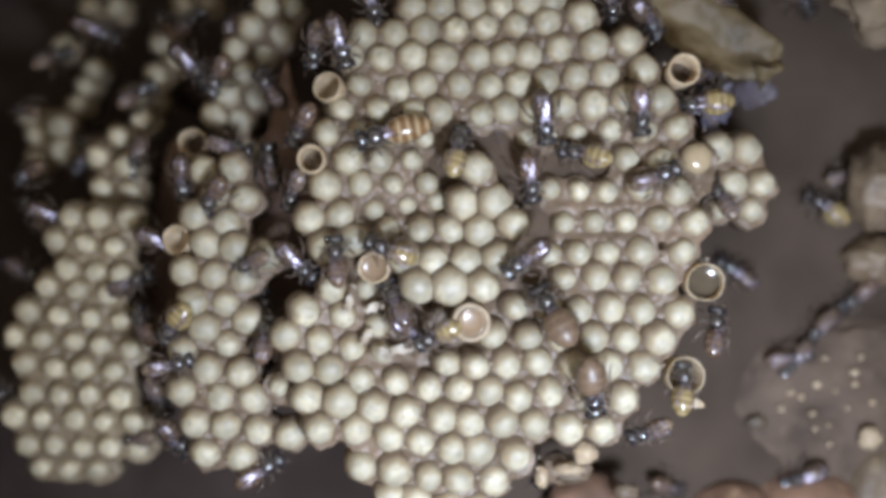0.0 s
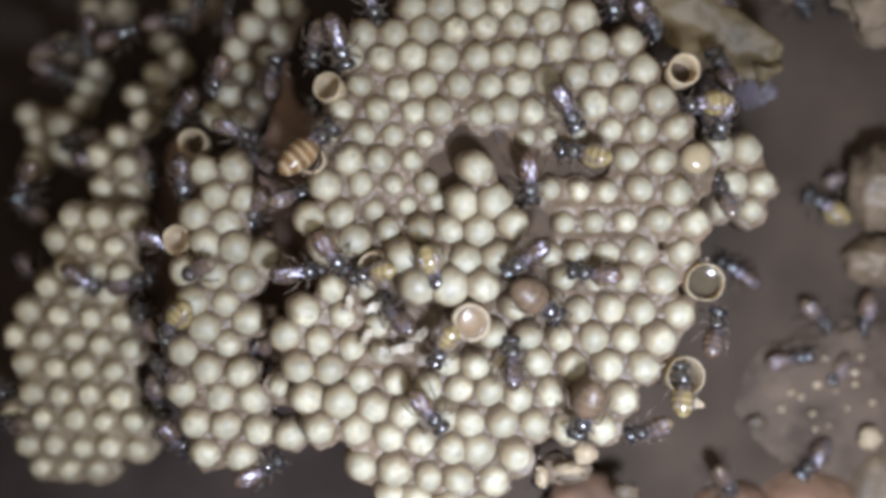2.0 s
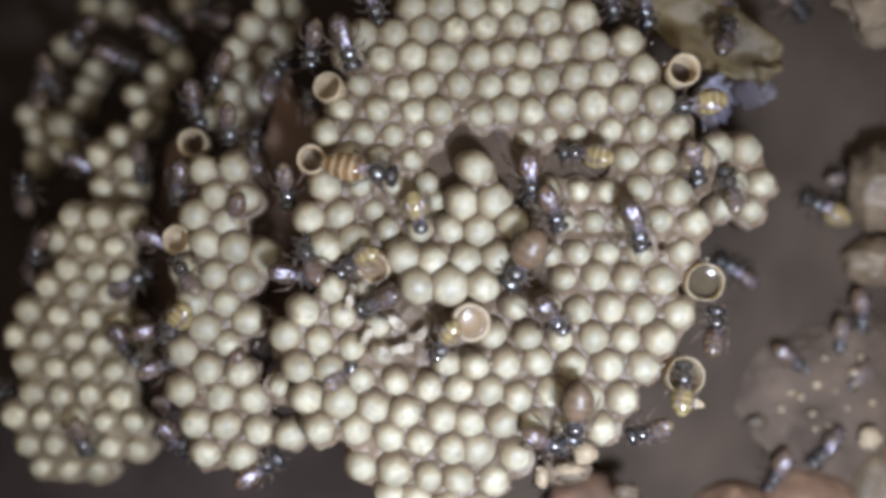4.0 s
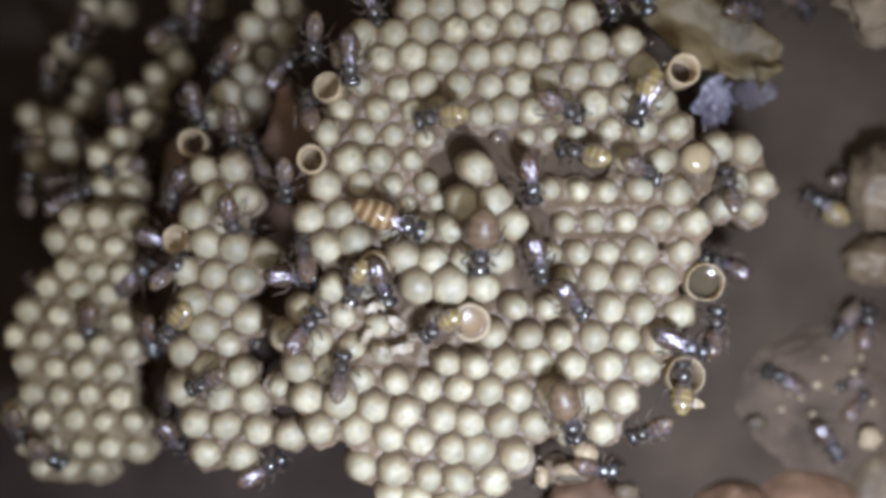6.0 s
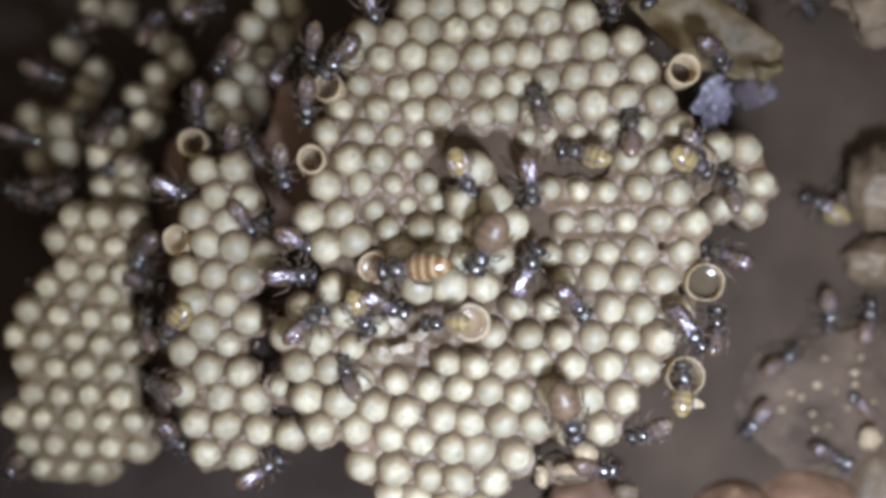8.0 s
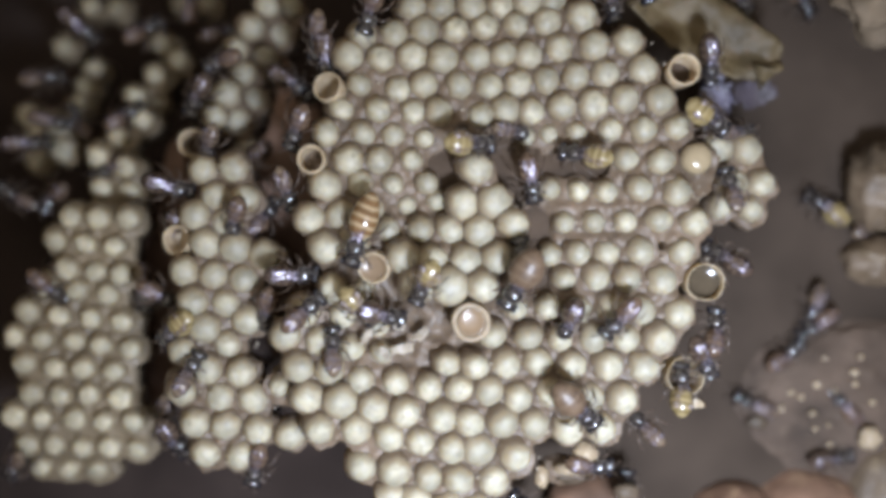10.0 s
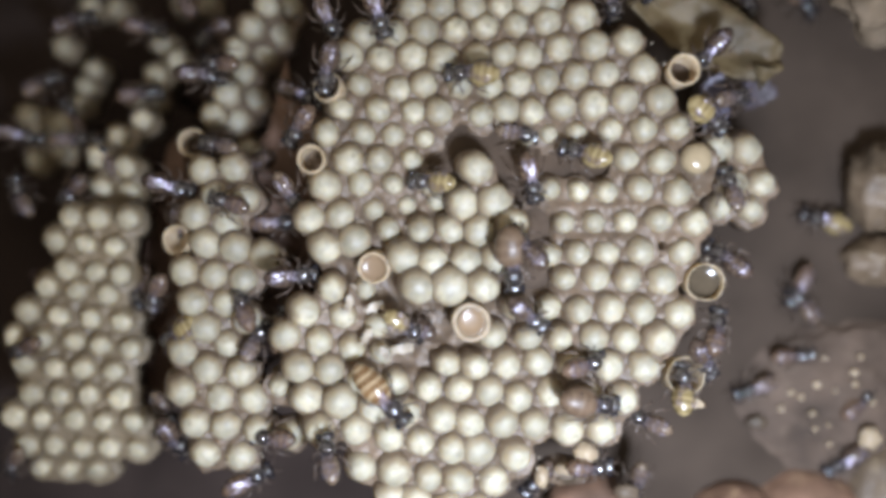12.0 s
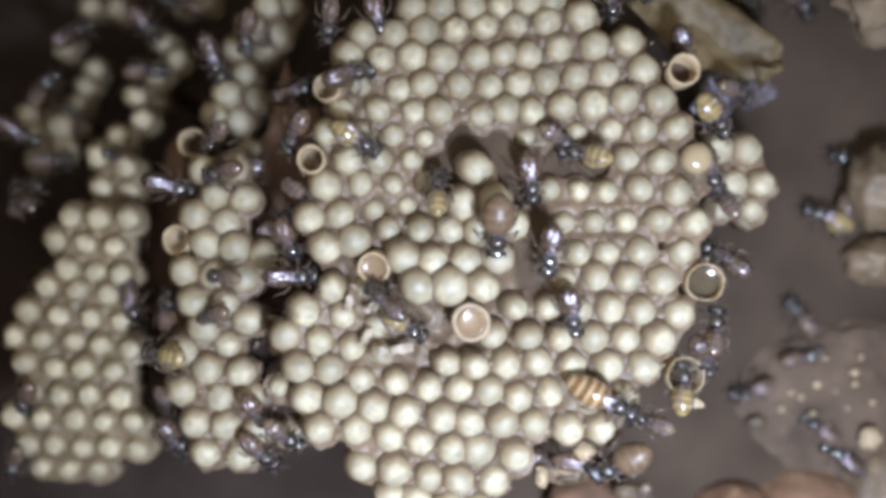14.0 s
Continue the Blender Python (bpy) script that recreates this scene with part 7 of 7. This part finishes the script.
        (0.00, 46.9, 42.7, -14.0, -35, 33), (1.00, 47.1, 42.6, -14.0, -37, 32), (2.00, 47.2, 42.8, -14.0, -38, 33), (3.00, 47.4, 42.6, -14.0, -31, 34),
        (4.00, 47.2, 42.6, -14.0, -38, 31), (5.00, 47.4, 42.7, -14.0, -35, 33), (14.00, 56.0, 46.7, -27.5, -35, 12),
    ]),
    ('dark', [
        (0.00, 77.7, 51.4, -27.8, -158, 12), (1.25, 74.1, 49.3, -27.6, -102, 12), (2.50, 70.7, 47.1, -27.5, -45, 12), (3.00, 73.7, 44.9, -27.4, -48, 12),
        (4.00, 73.4, 51.4, -27.8, -53, 12), (14.00, 73.5, 54.1, -27.9, -45, 12),
    ]),
    ('amber', [
        (0.00, 2.1, 14.6, 0.0, 79, 25), (0.50, 1.0, 15.4, -0.5, 104, 33), (0.75, 0.2, 14.0, -1.2, 152, 32), (1.00, -0.6, 12.5, -1.9, 200, 31), (1.50, -3.1, 6.7, -2.3, 262, 19),
        (2.00, -1.7, -2.8, 1.6, 290, 29), (2.50, -2.7, -8.5, 2.7, 242, 33), (3.00, -6.3, -9.9, 0.3, 282, 33), (4.20, -3.0, 8.9, -2.1, 284, 32), (4.63, -0.2, 12.6, -1.5, 227, 31),
        (5.07, 2.6, 16.4, -0.9, 170, 30), (5.50, 5.4, 20.2, -0.3, 113, 29), (6.00, 0.3, 20.2, -0.5, 185, 29), (6.50, -2.9, 16.7, -1.9, 253, 28), (7.00, -1.0, 14.6, -1.8, 274, 32),
        (7.50, 1.0, 15.6, -0.6, 281, 33), (8.00, 2.7, 12.2, 1.4, 294, 33), (9.25, 3.1, 14.6, 0.9, 336, 33), (10.50, 3.4, 17.0, 0.4, 378, 33), (11.00, 0.9, 19.3, -0.6, 387, 33),
        (11.25, 4.2, 22.0, -0.5, 341, 31), (11.50, 7.4, 24.6, -0.3, 296, 29), (11.75, 6.1, 25.7, -0.2, 235, 26), (12.00, 4.8, 26.9, -0.2, 174, 23), (12.50, -1.0, 19.4, -0.8, 245, 25),
        (13.00, -7.7, 14.2, -1.1, 199, 26), (13.25, -10.2, 14.9, -0.8, 268, 22), (13.50, -12.7, 15.7, -0.5, 338, 18), (14.00, -13.9, 17.3, -0.4, 331, 31),
    ]),
    ('dark', [
        (0.00, 10.0, 18.5, -8.3, 22, 33), (1.00, 10.1, 18.6, -8.3, 25, 34), (1.90, 9.8, 18.4, -8.3, 19, 33), (2.90, 9.9, 18.5, -8.3, 21, 34), (3.90, 9.9, 18.6, -8.3, 23, 34),
        (4.80, 10.1, 18.4, -8.3, 19, 34), (5.80, 10.0, 18.5, -8.3, 22, 33), (6.50, 12.0, 18.7, -4.0, 25, 33), (7.00, 14.7, 21.1, -0.3, 100, 27), (7.50, 14.2, 20.7, -0.4, 102, 32),
        (8.00, 14.9, 20.8, -0.3, 102, 23), (9.15, 12.4, 19.7, -3.8, 45, 28), (10.30, 9.9, 18.5, -7.3, -11, 33), (11.60, 10.8, 18.4, -7.1, -8, 33), (12.80, 11.5, 18.3, -7.0, 0, 33),
        (13.50, 20.8, 17.5, -1.5, -47, 33), (14.00, 17.4, 17.8, -2.5, -27, 33),
    ]),
    ('dark', [
        (0.00, 54.0, -4.5, -24.5, 143, 12), (1.00, 54.0, -4.7, -24.5, 139, 12), (2.00, 54.2, -4.5, -24.5, 145, 12), (3.00, 53.9, -4.4, -24.5, 142, 12),
        (4.00, 54.0, -4.4, -24.5, 144, 12), (5.00, 54.0, -4.6, -24.5, 143, 12), (6.50, 46.4, -2.1, -7.0, 159, 33), (8.00, 45.9, -1.4, -4.0, 157, 33), (9.20, 45.9, -1.9, -4.0, 146, 30),
        (10.50, 45.7, -2.1, -4.0, 144, 31), (11.70, 45.8, -2.2, -4.0, 140, 30), (12.80, 45.9, -2.2, -4.0, 144, 31), (14.00, 45.8, -2.2, -4.0, 143, 30),
    ]),
    ('dark', [
        (0.00, -27.0, -17.0, -13.0, 72, 33), (4.30, -26.2, -15.1, -9.0, 74, 33), (5.50, -21.9, -12.3, -1.0, 55, 24), (6.00, -21.5, -13.0, -1.0, 55, 22),
        (6.50, -22.5, -13.0, -1.0, 55, 16), (7.00, -23.0, -13.5, -1.0, 62, 22), (7.50, -22.7, -12.8, -1.0, 49, 20), (8.00, -21.5, -11.9, -1.0, 44, 23),
        (9.20, -21.9, -11.0, -1.0, 43, 27), (10.50, -22.1, -10.1, -1.0, 43, 32), (11.00, -26.1, -13.5, -6.0, 81, 33), (12.00, -26.4, -14.0, -7.3, 83, 33),
        (13.00, -26.5, -14.4, -8.7, 77, 34), (14.00, -26.9, -14.8, -10.0, 81, 33),
    ]),
    ('dark', [
        (0.00, 34.2, -48.2, -20.0, 96, 33), (0.90, 34.1, -48.3, -19.8, 94, 31), (1.80, 34.2, -48.1, -19.6, 99, 31), (2.70, 34.1, -47.9, -19.4, 99, 32),
        (3.60, 34.1, -48.0, -19.2, 99, 33), (4.50, 33.9, -47.9, -19.0, 99, 33), (5.40, 33.9, -47.6, -18.8, 96, 33), (6.30, 34.0, -47.7, -18.6, 100, 31),
        (7.20, 33.8, -47.8, -18.4, 98, 34), (8.10, 33.6, -47.6, -18.2, 99, 32), (9.00, 33.8, -47.6, -18.0, 96, 33), (10.50, 31.4, -39.7, -14.0, 73, 33),
        (10.75, 32.1, -38.7, -14.0, -1, 33), (11.00, 32.8, -37.8, -14.0, -74, 33), (12.00, 33.2, -38.5, -14.0, -98, 33), (14.00, 33.3, -41.6, -14.0, -124, 33),
    ]),
    ('dark', [
        (0.00, 18.2, -36.2, -12.0, -117, 33), (1.00, 18.2, -36.1, -12.0, -115, 32), (2.00, 18.2, -36.2, -12.0, -115, 32), (3.00, 18.4, -36.3, -12.0, -120, 32),
        (4.00, 18.4, -36.2, -12.0, -113, 35), (5.00, 18.4, -36.2, -12.0, -119, 35), (6.00, 18.2, -36.3, -12.0, -116, 32), (7.00, 18.3, -36.0, -12.0, -117, 34),
        (8.00, 18.2, -36.2, -12.0, -117, 33), (9.25, 16.5, -40.3, -10.0, -171, 33), (10.50, 14.8, -44.3, -8.0, -225, 33), (10.75, 14.9, -41.2, -8.0, -160, 33),
        (11.00, 15.0, -38.0, -8.0, -95, 33), (12.00, 15.9, -36.7, -8.0, -121, 33), (13.50, 15.9, -35.6, -8.0, -76, 33), (14.00, 16.1, -34.3, -8.0, -37, 33),
    ]),
    ('amber', [
        (0.00, 37.9, -22.6, -4.0, 81, 27), (0.90, 37.8, -22.5, -4.0, 83, 26), (1.90, 37.9, -22.8, -4.0, 84, 27), (2.80, 37.9, -22.6, -4.0, 84, 26), (3.70, 38.0, -22.8, -4.0, 78, 28),
        (4.70, 37.8, -22.4, -4.0, 83, 29), (5.60, 37.9, -22.4, -4.0, 80, 26), (6.50, 37.8, -22.4, -4.0, 84, 28), (7.50, 38.0, -22.5, -4.0, 84, 26), (8.40, 37.8, -22.8, -4.0, 78, 26),
        (9.30, 37.9, -22.7, -4.0, 81, 26), (10.30, 37.7, -22.7, -4.0, 84, 25), (11.20, 37.9, -22.7, -4.0, 79, 25), (12.10, 38.0, -22.6, -4.0, 84, 28), (13.10, 37.8, -22.4, -4.0, 83, 26),
        (14.00, 37.9, -22.6, -4.0, 81, 27),
    ]),
    ('dark', [
        (0.00, -74.0, 6.2, -24.0, 130, 0), (0.70, -75.2, 7.6, -24.0, 131, 0), (1.40, -75.0, 7.3, -24.0, 153, 0), (2.80, -75.9, 8.5, -24.0, 127, 0), (3.50, -76.2, 9.8, -24.0, 111, 0),
        (4.90, -75.7, 9.1, -24.0, 92, 0), (6.30, -75.4, 10.3, -24.0, 89, 0), (7.30, -76.3, 10.8, -24.0, 133, 0), (8.00, -75.9, 9.9, -24.0, 161, 0), (9.00, -75.5, 9.1, -24.0, 165, 0),
        (9.70, -76.7, 9.6, -24.0, 145, 0), (10.40, -77.9, 9.5, -24.0, 162, 0), (11.10, -77.1, 8.8, -24.0, 141, 0), (12.50, -76.7, 10.1, -24.0, 95, 0), (13.50, -76.1, 9.3, -24.0, 50, 0),
        (14.00, -76.1, 9.3, -24.0, 50, 0),
    ]),
    ('dark', [
        (0.00, -76.1, -4.0, -24.0, -25, 0), (1.40, -74.3, -4.2, -24.0, -7, 0), (2.40, -74.6, -4.2, -24.0, -63, 0), (3.40, -74.0, -5.7, -24.0, -58, 0), (4.80, -73.7, -7.0, -24.0, -67, 0),
        (6.20, -73.1, -7.8, -24.0, -52, 0), (7.60, -72.1, -7.9, -24.0, -28, 0), (9.00, -71.1, -7.0, -24.0, 3, 0), (10.00, -72.1, -6.4, -24.0, 66, 0), (11.40, -71.1, -5.7, -24.0, 7, 0),
        (12.40, -70.4, -6.0, -24.0, -21, 0), (13.10, -71.5, -5.6, -24.0, 21, 0), (14.00, -71.5, -5.6, -24.0, 21, 0),
    ]),
    ('dark', [
        (0.00, -48.8, 43.1, -32.0, 45, 0), (1.00, -47.1, 43.9, -32.0, 25, 0), (2.00, -47.0, 45.6, -32.0, 75, 0), (3.00, -45.8, 46.2, -32.0, 37, 0), (4.40, -46.4, 45.6, -32.0, 57, 0),
        (5.80, -46.1, 46.9, -32.0, 66, 0), (6.50, -45.5, 47.6, -32.0, 50, 0), (7.20, -46.1, 46.7, -32.0, 50, 0), (7.90, -46.5, 47.9, -32.0, 86, 0), (8.60, -48.0, 48.5, -32.0, 122, 0),
        (10.00, -48.2, 47.4, -32.0, 87, 0), (10.70, -48.3, 46.6, -32.0, 88, 0), (11.40, -48.8, 47.7, -32.0, 103, 0), (12.80, -50.2, 48.2, -32.0, 135, 0),
        (13.80, -49.9, 47.1, -32.0, 164, 0), (14.00, -49.9, 47.1, -32.0, 164, 0),
    ]),
    ('dark', [
        (0.00, -69.0, 20.8, -34.0, 180, 0), (0.70, -69.0, 20.8, -34.0, 193, 0), (2.10, -69.0, 20.8, -34.0, 194, 0), (2.80, -69.0, 20.8, -34.0, 166, 0),
        (4.20, -69.0, 20.8, -34.0, 126, 0), (5.60, -69.0, 20.8, -34.0, 129, 0), (6.60, -70.1, 22.4, -34.0, 124, 0), (7.30, -69.4, 23.9, -34.0, 74, 0), (8.30, -69.3, 23.3, -34.0, 122, 0),
        (9.70, -70.2, 24.4, -34.0, 121, 0), (11.10, -71.4, 25.1, -34.0, 136, 0), (12.50, -71.7, 25.9, -34.0, 115, 0), (13.90, -71.2, 24.9, -34.0, 136, 0),
        (14.00, -71.2, 24.9, -34.0, 136, 0),
    ]),
    ('dark', [
        (0.00, -29.1, 26.9, -14.0, 126, 17), (1.00, -29.1, 26.9, -14.0, 103, 17), (2.00, -29.0, 28.5, -14.0, 88, 17), (3.40, -29.0, 28.2, -14.0, 74, 17),
        (4.80, -29.0, 27.9, -14.0, 72, 17), (5.50, -28.2, 29.2, -14.0, 61, 17), (6.20, -27.4, 30.1, -14.0, 54, 17), (7.60, -26.9, 30.9, -14.0, 62, 17),
        (9.00, -27.4, 30.1, -14.0, 17, 17), (10.00, -26.3, 28.6, -14.0, -32, 17), (11.00, -25.5, 27.2, -14.0, -39, 17), (12.00, -24.7, 26.5, -14.0, -22, 17),
        (13.00, -25.6, 26.6, -14.0, 24, 17), (14.00, -25.6, 26.6, -14.0, 24, 17),
    ]),
    ('dark', [
        (0.00, -28.7, 2.0, -12.0, -145, 18), (1.00, -30.1, 1.1, -12.0, -149, 18), (2.40, -31.0, 0.1, -12.0, -136, 18), (3.40, -30.5, 0.5, -12.0, -149, 18),
        (4.10, -31.8, 0.8, -12.0, -178, 18), (5.50, -31.2, 1.0, -12.0, -212, 18), (6.20, -30.7, 1.2, -12.0, -236, 18), (6.90, -30.8, 2.9, -12.0, -253, 18),
        (7.90, -30.3, 2.7, -12.0, -281, 18), (8.60, -31.3, 3.7, -12.0, -221, 18), (9.60, -30.5, 5.0, -12.0, -278, 18), (10.30, -30.3, 4.7, -12.0, -324, 18),
        (11.00, -30.1, 4.4, -12.0, -369, 18), (12.40, -28.2, 4.4, -12.0, -344, 18), (13.10, -28.3, 3.9, -12.0, -322, 18), (14.00, -28.3, 3.9, -12.0, -322, 18),
    ]),
    ('dark', [
        (0.00, -55.3, 16.7, -26.0, -113, 0), (0.70, -55.3, 16.7, -26.0, -84, 0), (1.40, -54.6, 15.0, -26.0, -67, 0), (2.80, -54.7, 15.3, -26.0, -83, 0),
        (4.20, -54.8, 15.6, -26.0, -91, 0), (5.20, -56.2, 14.5, -26.0, -135, 0), (6.60, -57.9, 14.9, -26.0, -177, 0), (7.30, -57.4, 15.2, -26.0, -143, 0),
        (8.30, -58.7, 14.9, -26.0, -162, 0), (9.70, -59.6, 14.5, -26.0, -153, 0), (11.10, -60.6, 14.7, -26.0, -174, 0), (12.10, -60.6, 16.6, -26.0, -234, 0),
        (13.50, -59.5, 16.6, -26.0, -205, 0), (14.00, -59.5, 16.6, -26.0, -205, 0),
    ]),
    ('dark', [
        (0.00, -54.2, -5.9, -20.0, 24, 0), (0.70, -54.2, -5.9, -20.0, 15, 0), (1.70, -54.2, -5.9, -20.0, 22, 0), (2.70, -54.2, -5.9, -20.0, -8, 0), (4.10, -54.2, -5.9, -20.0, 34, 0),
        (5.50, -52.9, -4.7, -20.0, 42, 0), (6.20, -53.1, -4.9, -20.0, 47, 0), (6.90, -51.6, -5.5, -20.0, -13, 0), (8.30, -52.1, -5.6, -20.0, -19, 0), (9.30, -52.6, -5.6, -20.0, -45, 0),
        (10.30, -52.9, -7.4, -20.0, -91, 0), (11.30, -53.2, -7.1, -20.0, -60, 0), (12.00, -53.4, -6.9, -20.0, -109, 0), (13.00, -54.1, -8.3, -20.0, -110, 0),
        (14.00, -53.9, -9.6, -20.0, -81, 0),
    ]),
    ('dark', [
        (0.00, -29.1, -11.2, -12.0, 111, 18), (0.70, -29.1, -11.2, -12.0, 163, 18), (1.40, -30.8, -11.2, -12.0, 179, 18), (2.10, -30.5, -11.2, -12.0, 201, 18),
        (2.80, -30.2, -11.2, -12.0, 144, 18), (3.50, -31.6, -10.7, -12.0, 161, 18), (4.90, -31.1, -10.8, -12.0, 200, 18), (5.90, -30.7, -10.9, -12.0, 153, 18),
        (6.60, -30.4, -10.9, -12.0, 161, 18), (7.30, -30.1, -11.0, -12.0, 156, 18), (8.30, -29.9, -11.0, -12.0, 160, 18), (9.30, -29.8, -11.1, -12.0, 142, 18),
        (10.30, -31.2, -11.6, -12.0, 196, 18), (11.70, -30.8, -11.5, -12.0, 151, 18), (12.40, -31.2, -9.9, -12.0, 114, 18), (13.40, -30.8, -10.2, -12.0, 145, 18),
        (14.00, -30.8, -10.2, -12.0, 145, 18),
    ]),
    ('dark', [
        (0.00, -48.7, -24.8, -14.0, -69, 17), (1.00, -48.7, -24.8, -14.0, -68, 17), (2.00, -48.7, -24.8, -14.0, -78, 17), (3.00, -47.7, -26.1, -14.0, -55, 17),
        (3.70, -46.2, -26.0, -14.0, -5, 17), (4.70, -45.4, -26.8, -14.0, -37, 17), (5.40, -46.0, -26.4, -14.0, -103, 17), (6.40, -46.5, -26.0, -14.0, -99, 17),
        (7.80, -46.5, -27.4, -14.0, -75, 17), (9.20, -46.6, -28.5, -14.0, -78, 17), (10.60, -47.0, -27.8, -14.0, -86, 17), (12.00, -47.3, -27.2, -14.0, -60, 17),
        (12.70, -45.9, -26.6, -14.0, 3, 17), (13.40, -46.5, -26.2, -14.0, -58, 17), (14.00, -46.5, -26.2, -14.0, -58, 17),
    ]),
    ('dark', [
        (0.00, -29.1, 13.5, -14.0, 101, 17), (1.00, -30.4, 14.5, -14.0, 143, 17), (2.40, -31.5, 15.2, -14.0, 145, 17), (3.10, -32.1, 16.2, -14.0, 130, 17),
        (4.50, -31.5, 15.6, -14.0, 91, 17), (5.90, -31.0, 15.2, -14.0, 117, 17), (6.90, -31.7, 16.2, -14.0, 129, 17), (7.90, -32.0, 17.1, -14.0, 121, 17),
        (8.90, -33.0, 17.0, -14.0, 159, 17), (9.60, -32.2, 16.3, -14.0, 210, 17), (11.00, -33.0, 14.8, -14.0, 213, 17), (11.70, -32.2, 14.5, -14.0, 222, 17),
        (12.40, -31.6, 14.3, -14.0, 181, 17), (13.10, -32.7, 13.8, -14.0, 190, 17), (13.80, -33.5, 13.0, -14.0, 208, 17), (14.00, -33.5, 13.0, -14.0, 208, 17),
    ]),
]


def feelers(ob, rnd):
    """A sitting bee's antennae feel about."""
    head = next(c for c in ob.children if c.name.startswith("head"))
    hub = Matrix.Translation((0.0040, 0, 0.0022))
    for part_ob in head.children:
        if part_ob.name.startswith("antenna"):
            ts = [0.0] + sorted(rnd.uniform(0.3, 13.7) for _ in range(14)) + [14.0]
            walk(part_ob, [(t, hub @ pose(0, 0, 0, 0, rnd.uniform(-14, 14), rnd.uniform(-16, 16)) @ hub.inverted()) for t in ts])


def steps(ob, rows):
    """A walking bee's legs swing in threes, as far as it goes."""
    legs = [c for c in ob.children if c.name.startswith("leg")]
    ts = np.arange(0, 14.01, 0.2)
    xs, ys = (np.interp(ts, [r[0] for r in rows], [r[k] for r in rows]) for k in (1, 2))
    speed = np.hypot(np.gradient(xs), np.gradient(ys))
    for n, leg in enumerate(legs):
        phase = 1 if n in (0, 2, 4) else -1
        swing = [phase * (1 if i % 2 else -1) * min(9.0, 12 * v) for i, v in enumerate(speed)]
        walk(leg, [(float(t), pose(0, 0, 0, 0, 0, a)) for t, a in zip(ts, swing)])


def foothold(x, y, z, turn, pitch):
    """The height at which a bee's body clears the caps of the cells under it."""
    need = z
    for a in (-4.5, -2.2, 0.0, 2.0, 4.0):
        c = math.cos(radians(pitch)) * a
        px, py = x + c * math.cos(radians(turn)), y + c * math.sin(radians(turn))
        near = [w for u, v, w in CELL_TOPS if abs(w - z) < 7 and (u - px) ** 2 + (v - py) ** 2 < 1.9 ** 2]
        if near:
            need = max(need, max(near) + 0.1 + a * math.sin(radians(pitch)))
    return min(need, z + 3.5)


def motions():
    models, bees = {}, []
    for i, (kind, rows) in enumerate(BEES):
        form = kind, i % 3
        if form not in models:
            ob = models[form] = bee(kind, (0, 2, 5)[i % 3] + (8 if kind == "amber" else 0), (1.0, 0.95, 0.88)[i % 3] * {"striped": 1.06, "amber": 1.0, "brown": 1.2, "dark": 0.94}[kind], 1.0 if kind in ("striped", "brown") else (0.9, 0.86, 0.82)[i % 3], 2 if kind == "brown" else i % 3)
        else:
            ob = copy_thing(models[form], pose(0, 0, 0))
        bees.append(tagged(ob, LABELS[kind], "bee", "bees on the combs"))
    for ob, (kind, rows) in zip(bees, BEES):
        walk(ob, [(t, pose(x * MM, y * MM, (foothold(x, y, z, turn, pitch) - 1.0) * MM, 0, pitch, turn)) for t, x, y, z, turn, pitch in rows])
    rnd = random.Random(3)
    for ob, (kind, rows) in zip(bees, BEES):
        way = sum(math.hypot(b[1] - a[1], b[2] - a[2]) for a, b in zip(rows, rows[1:]))
        if rows[0][3] > -12 and way > 55:
            steps(ob, rows)
        elif rows[0][3] > -12:
            feelers(ob, rnd)


motions()
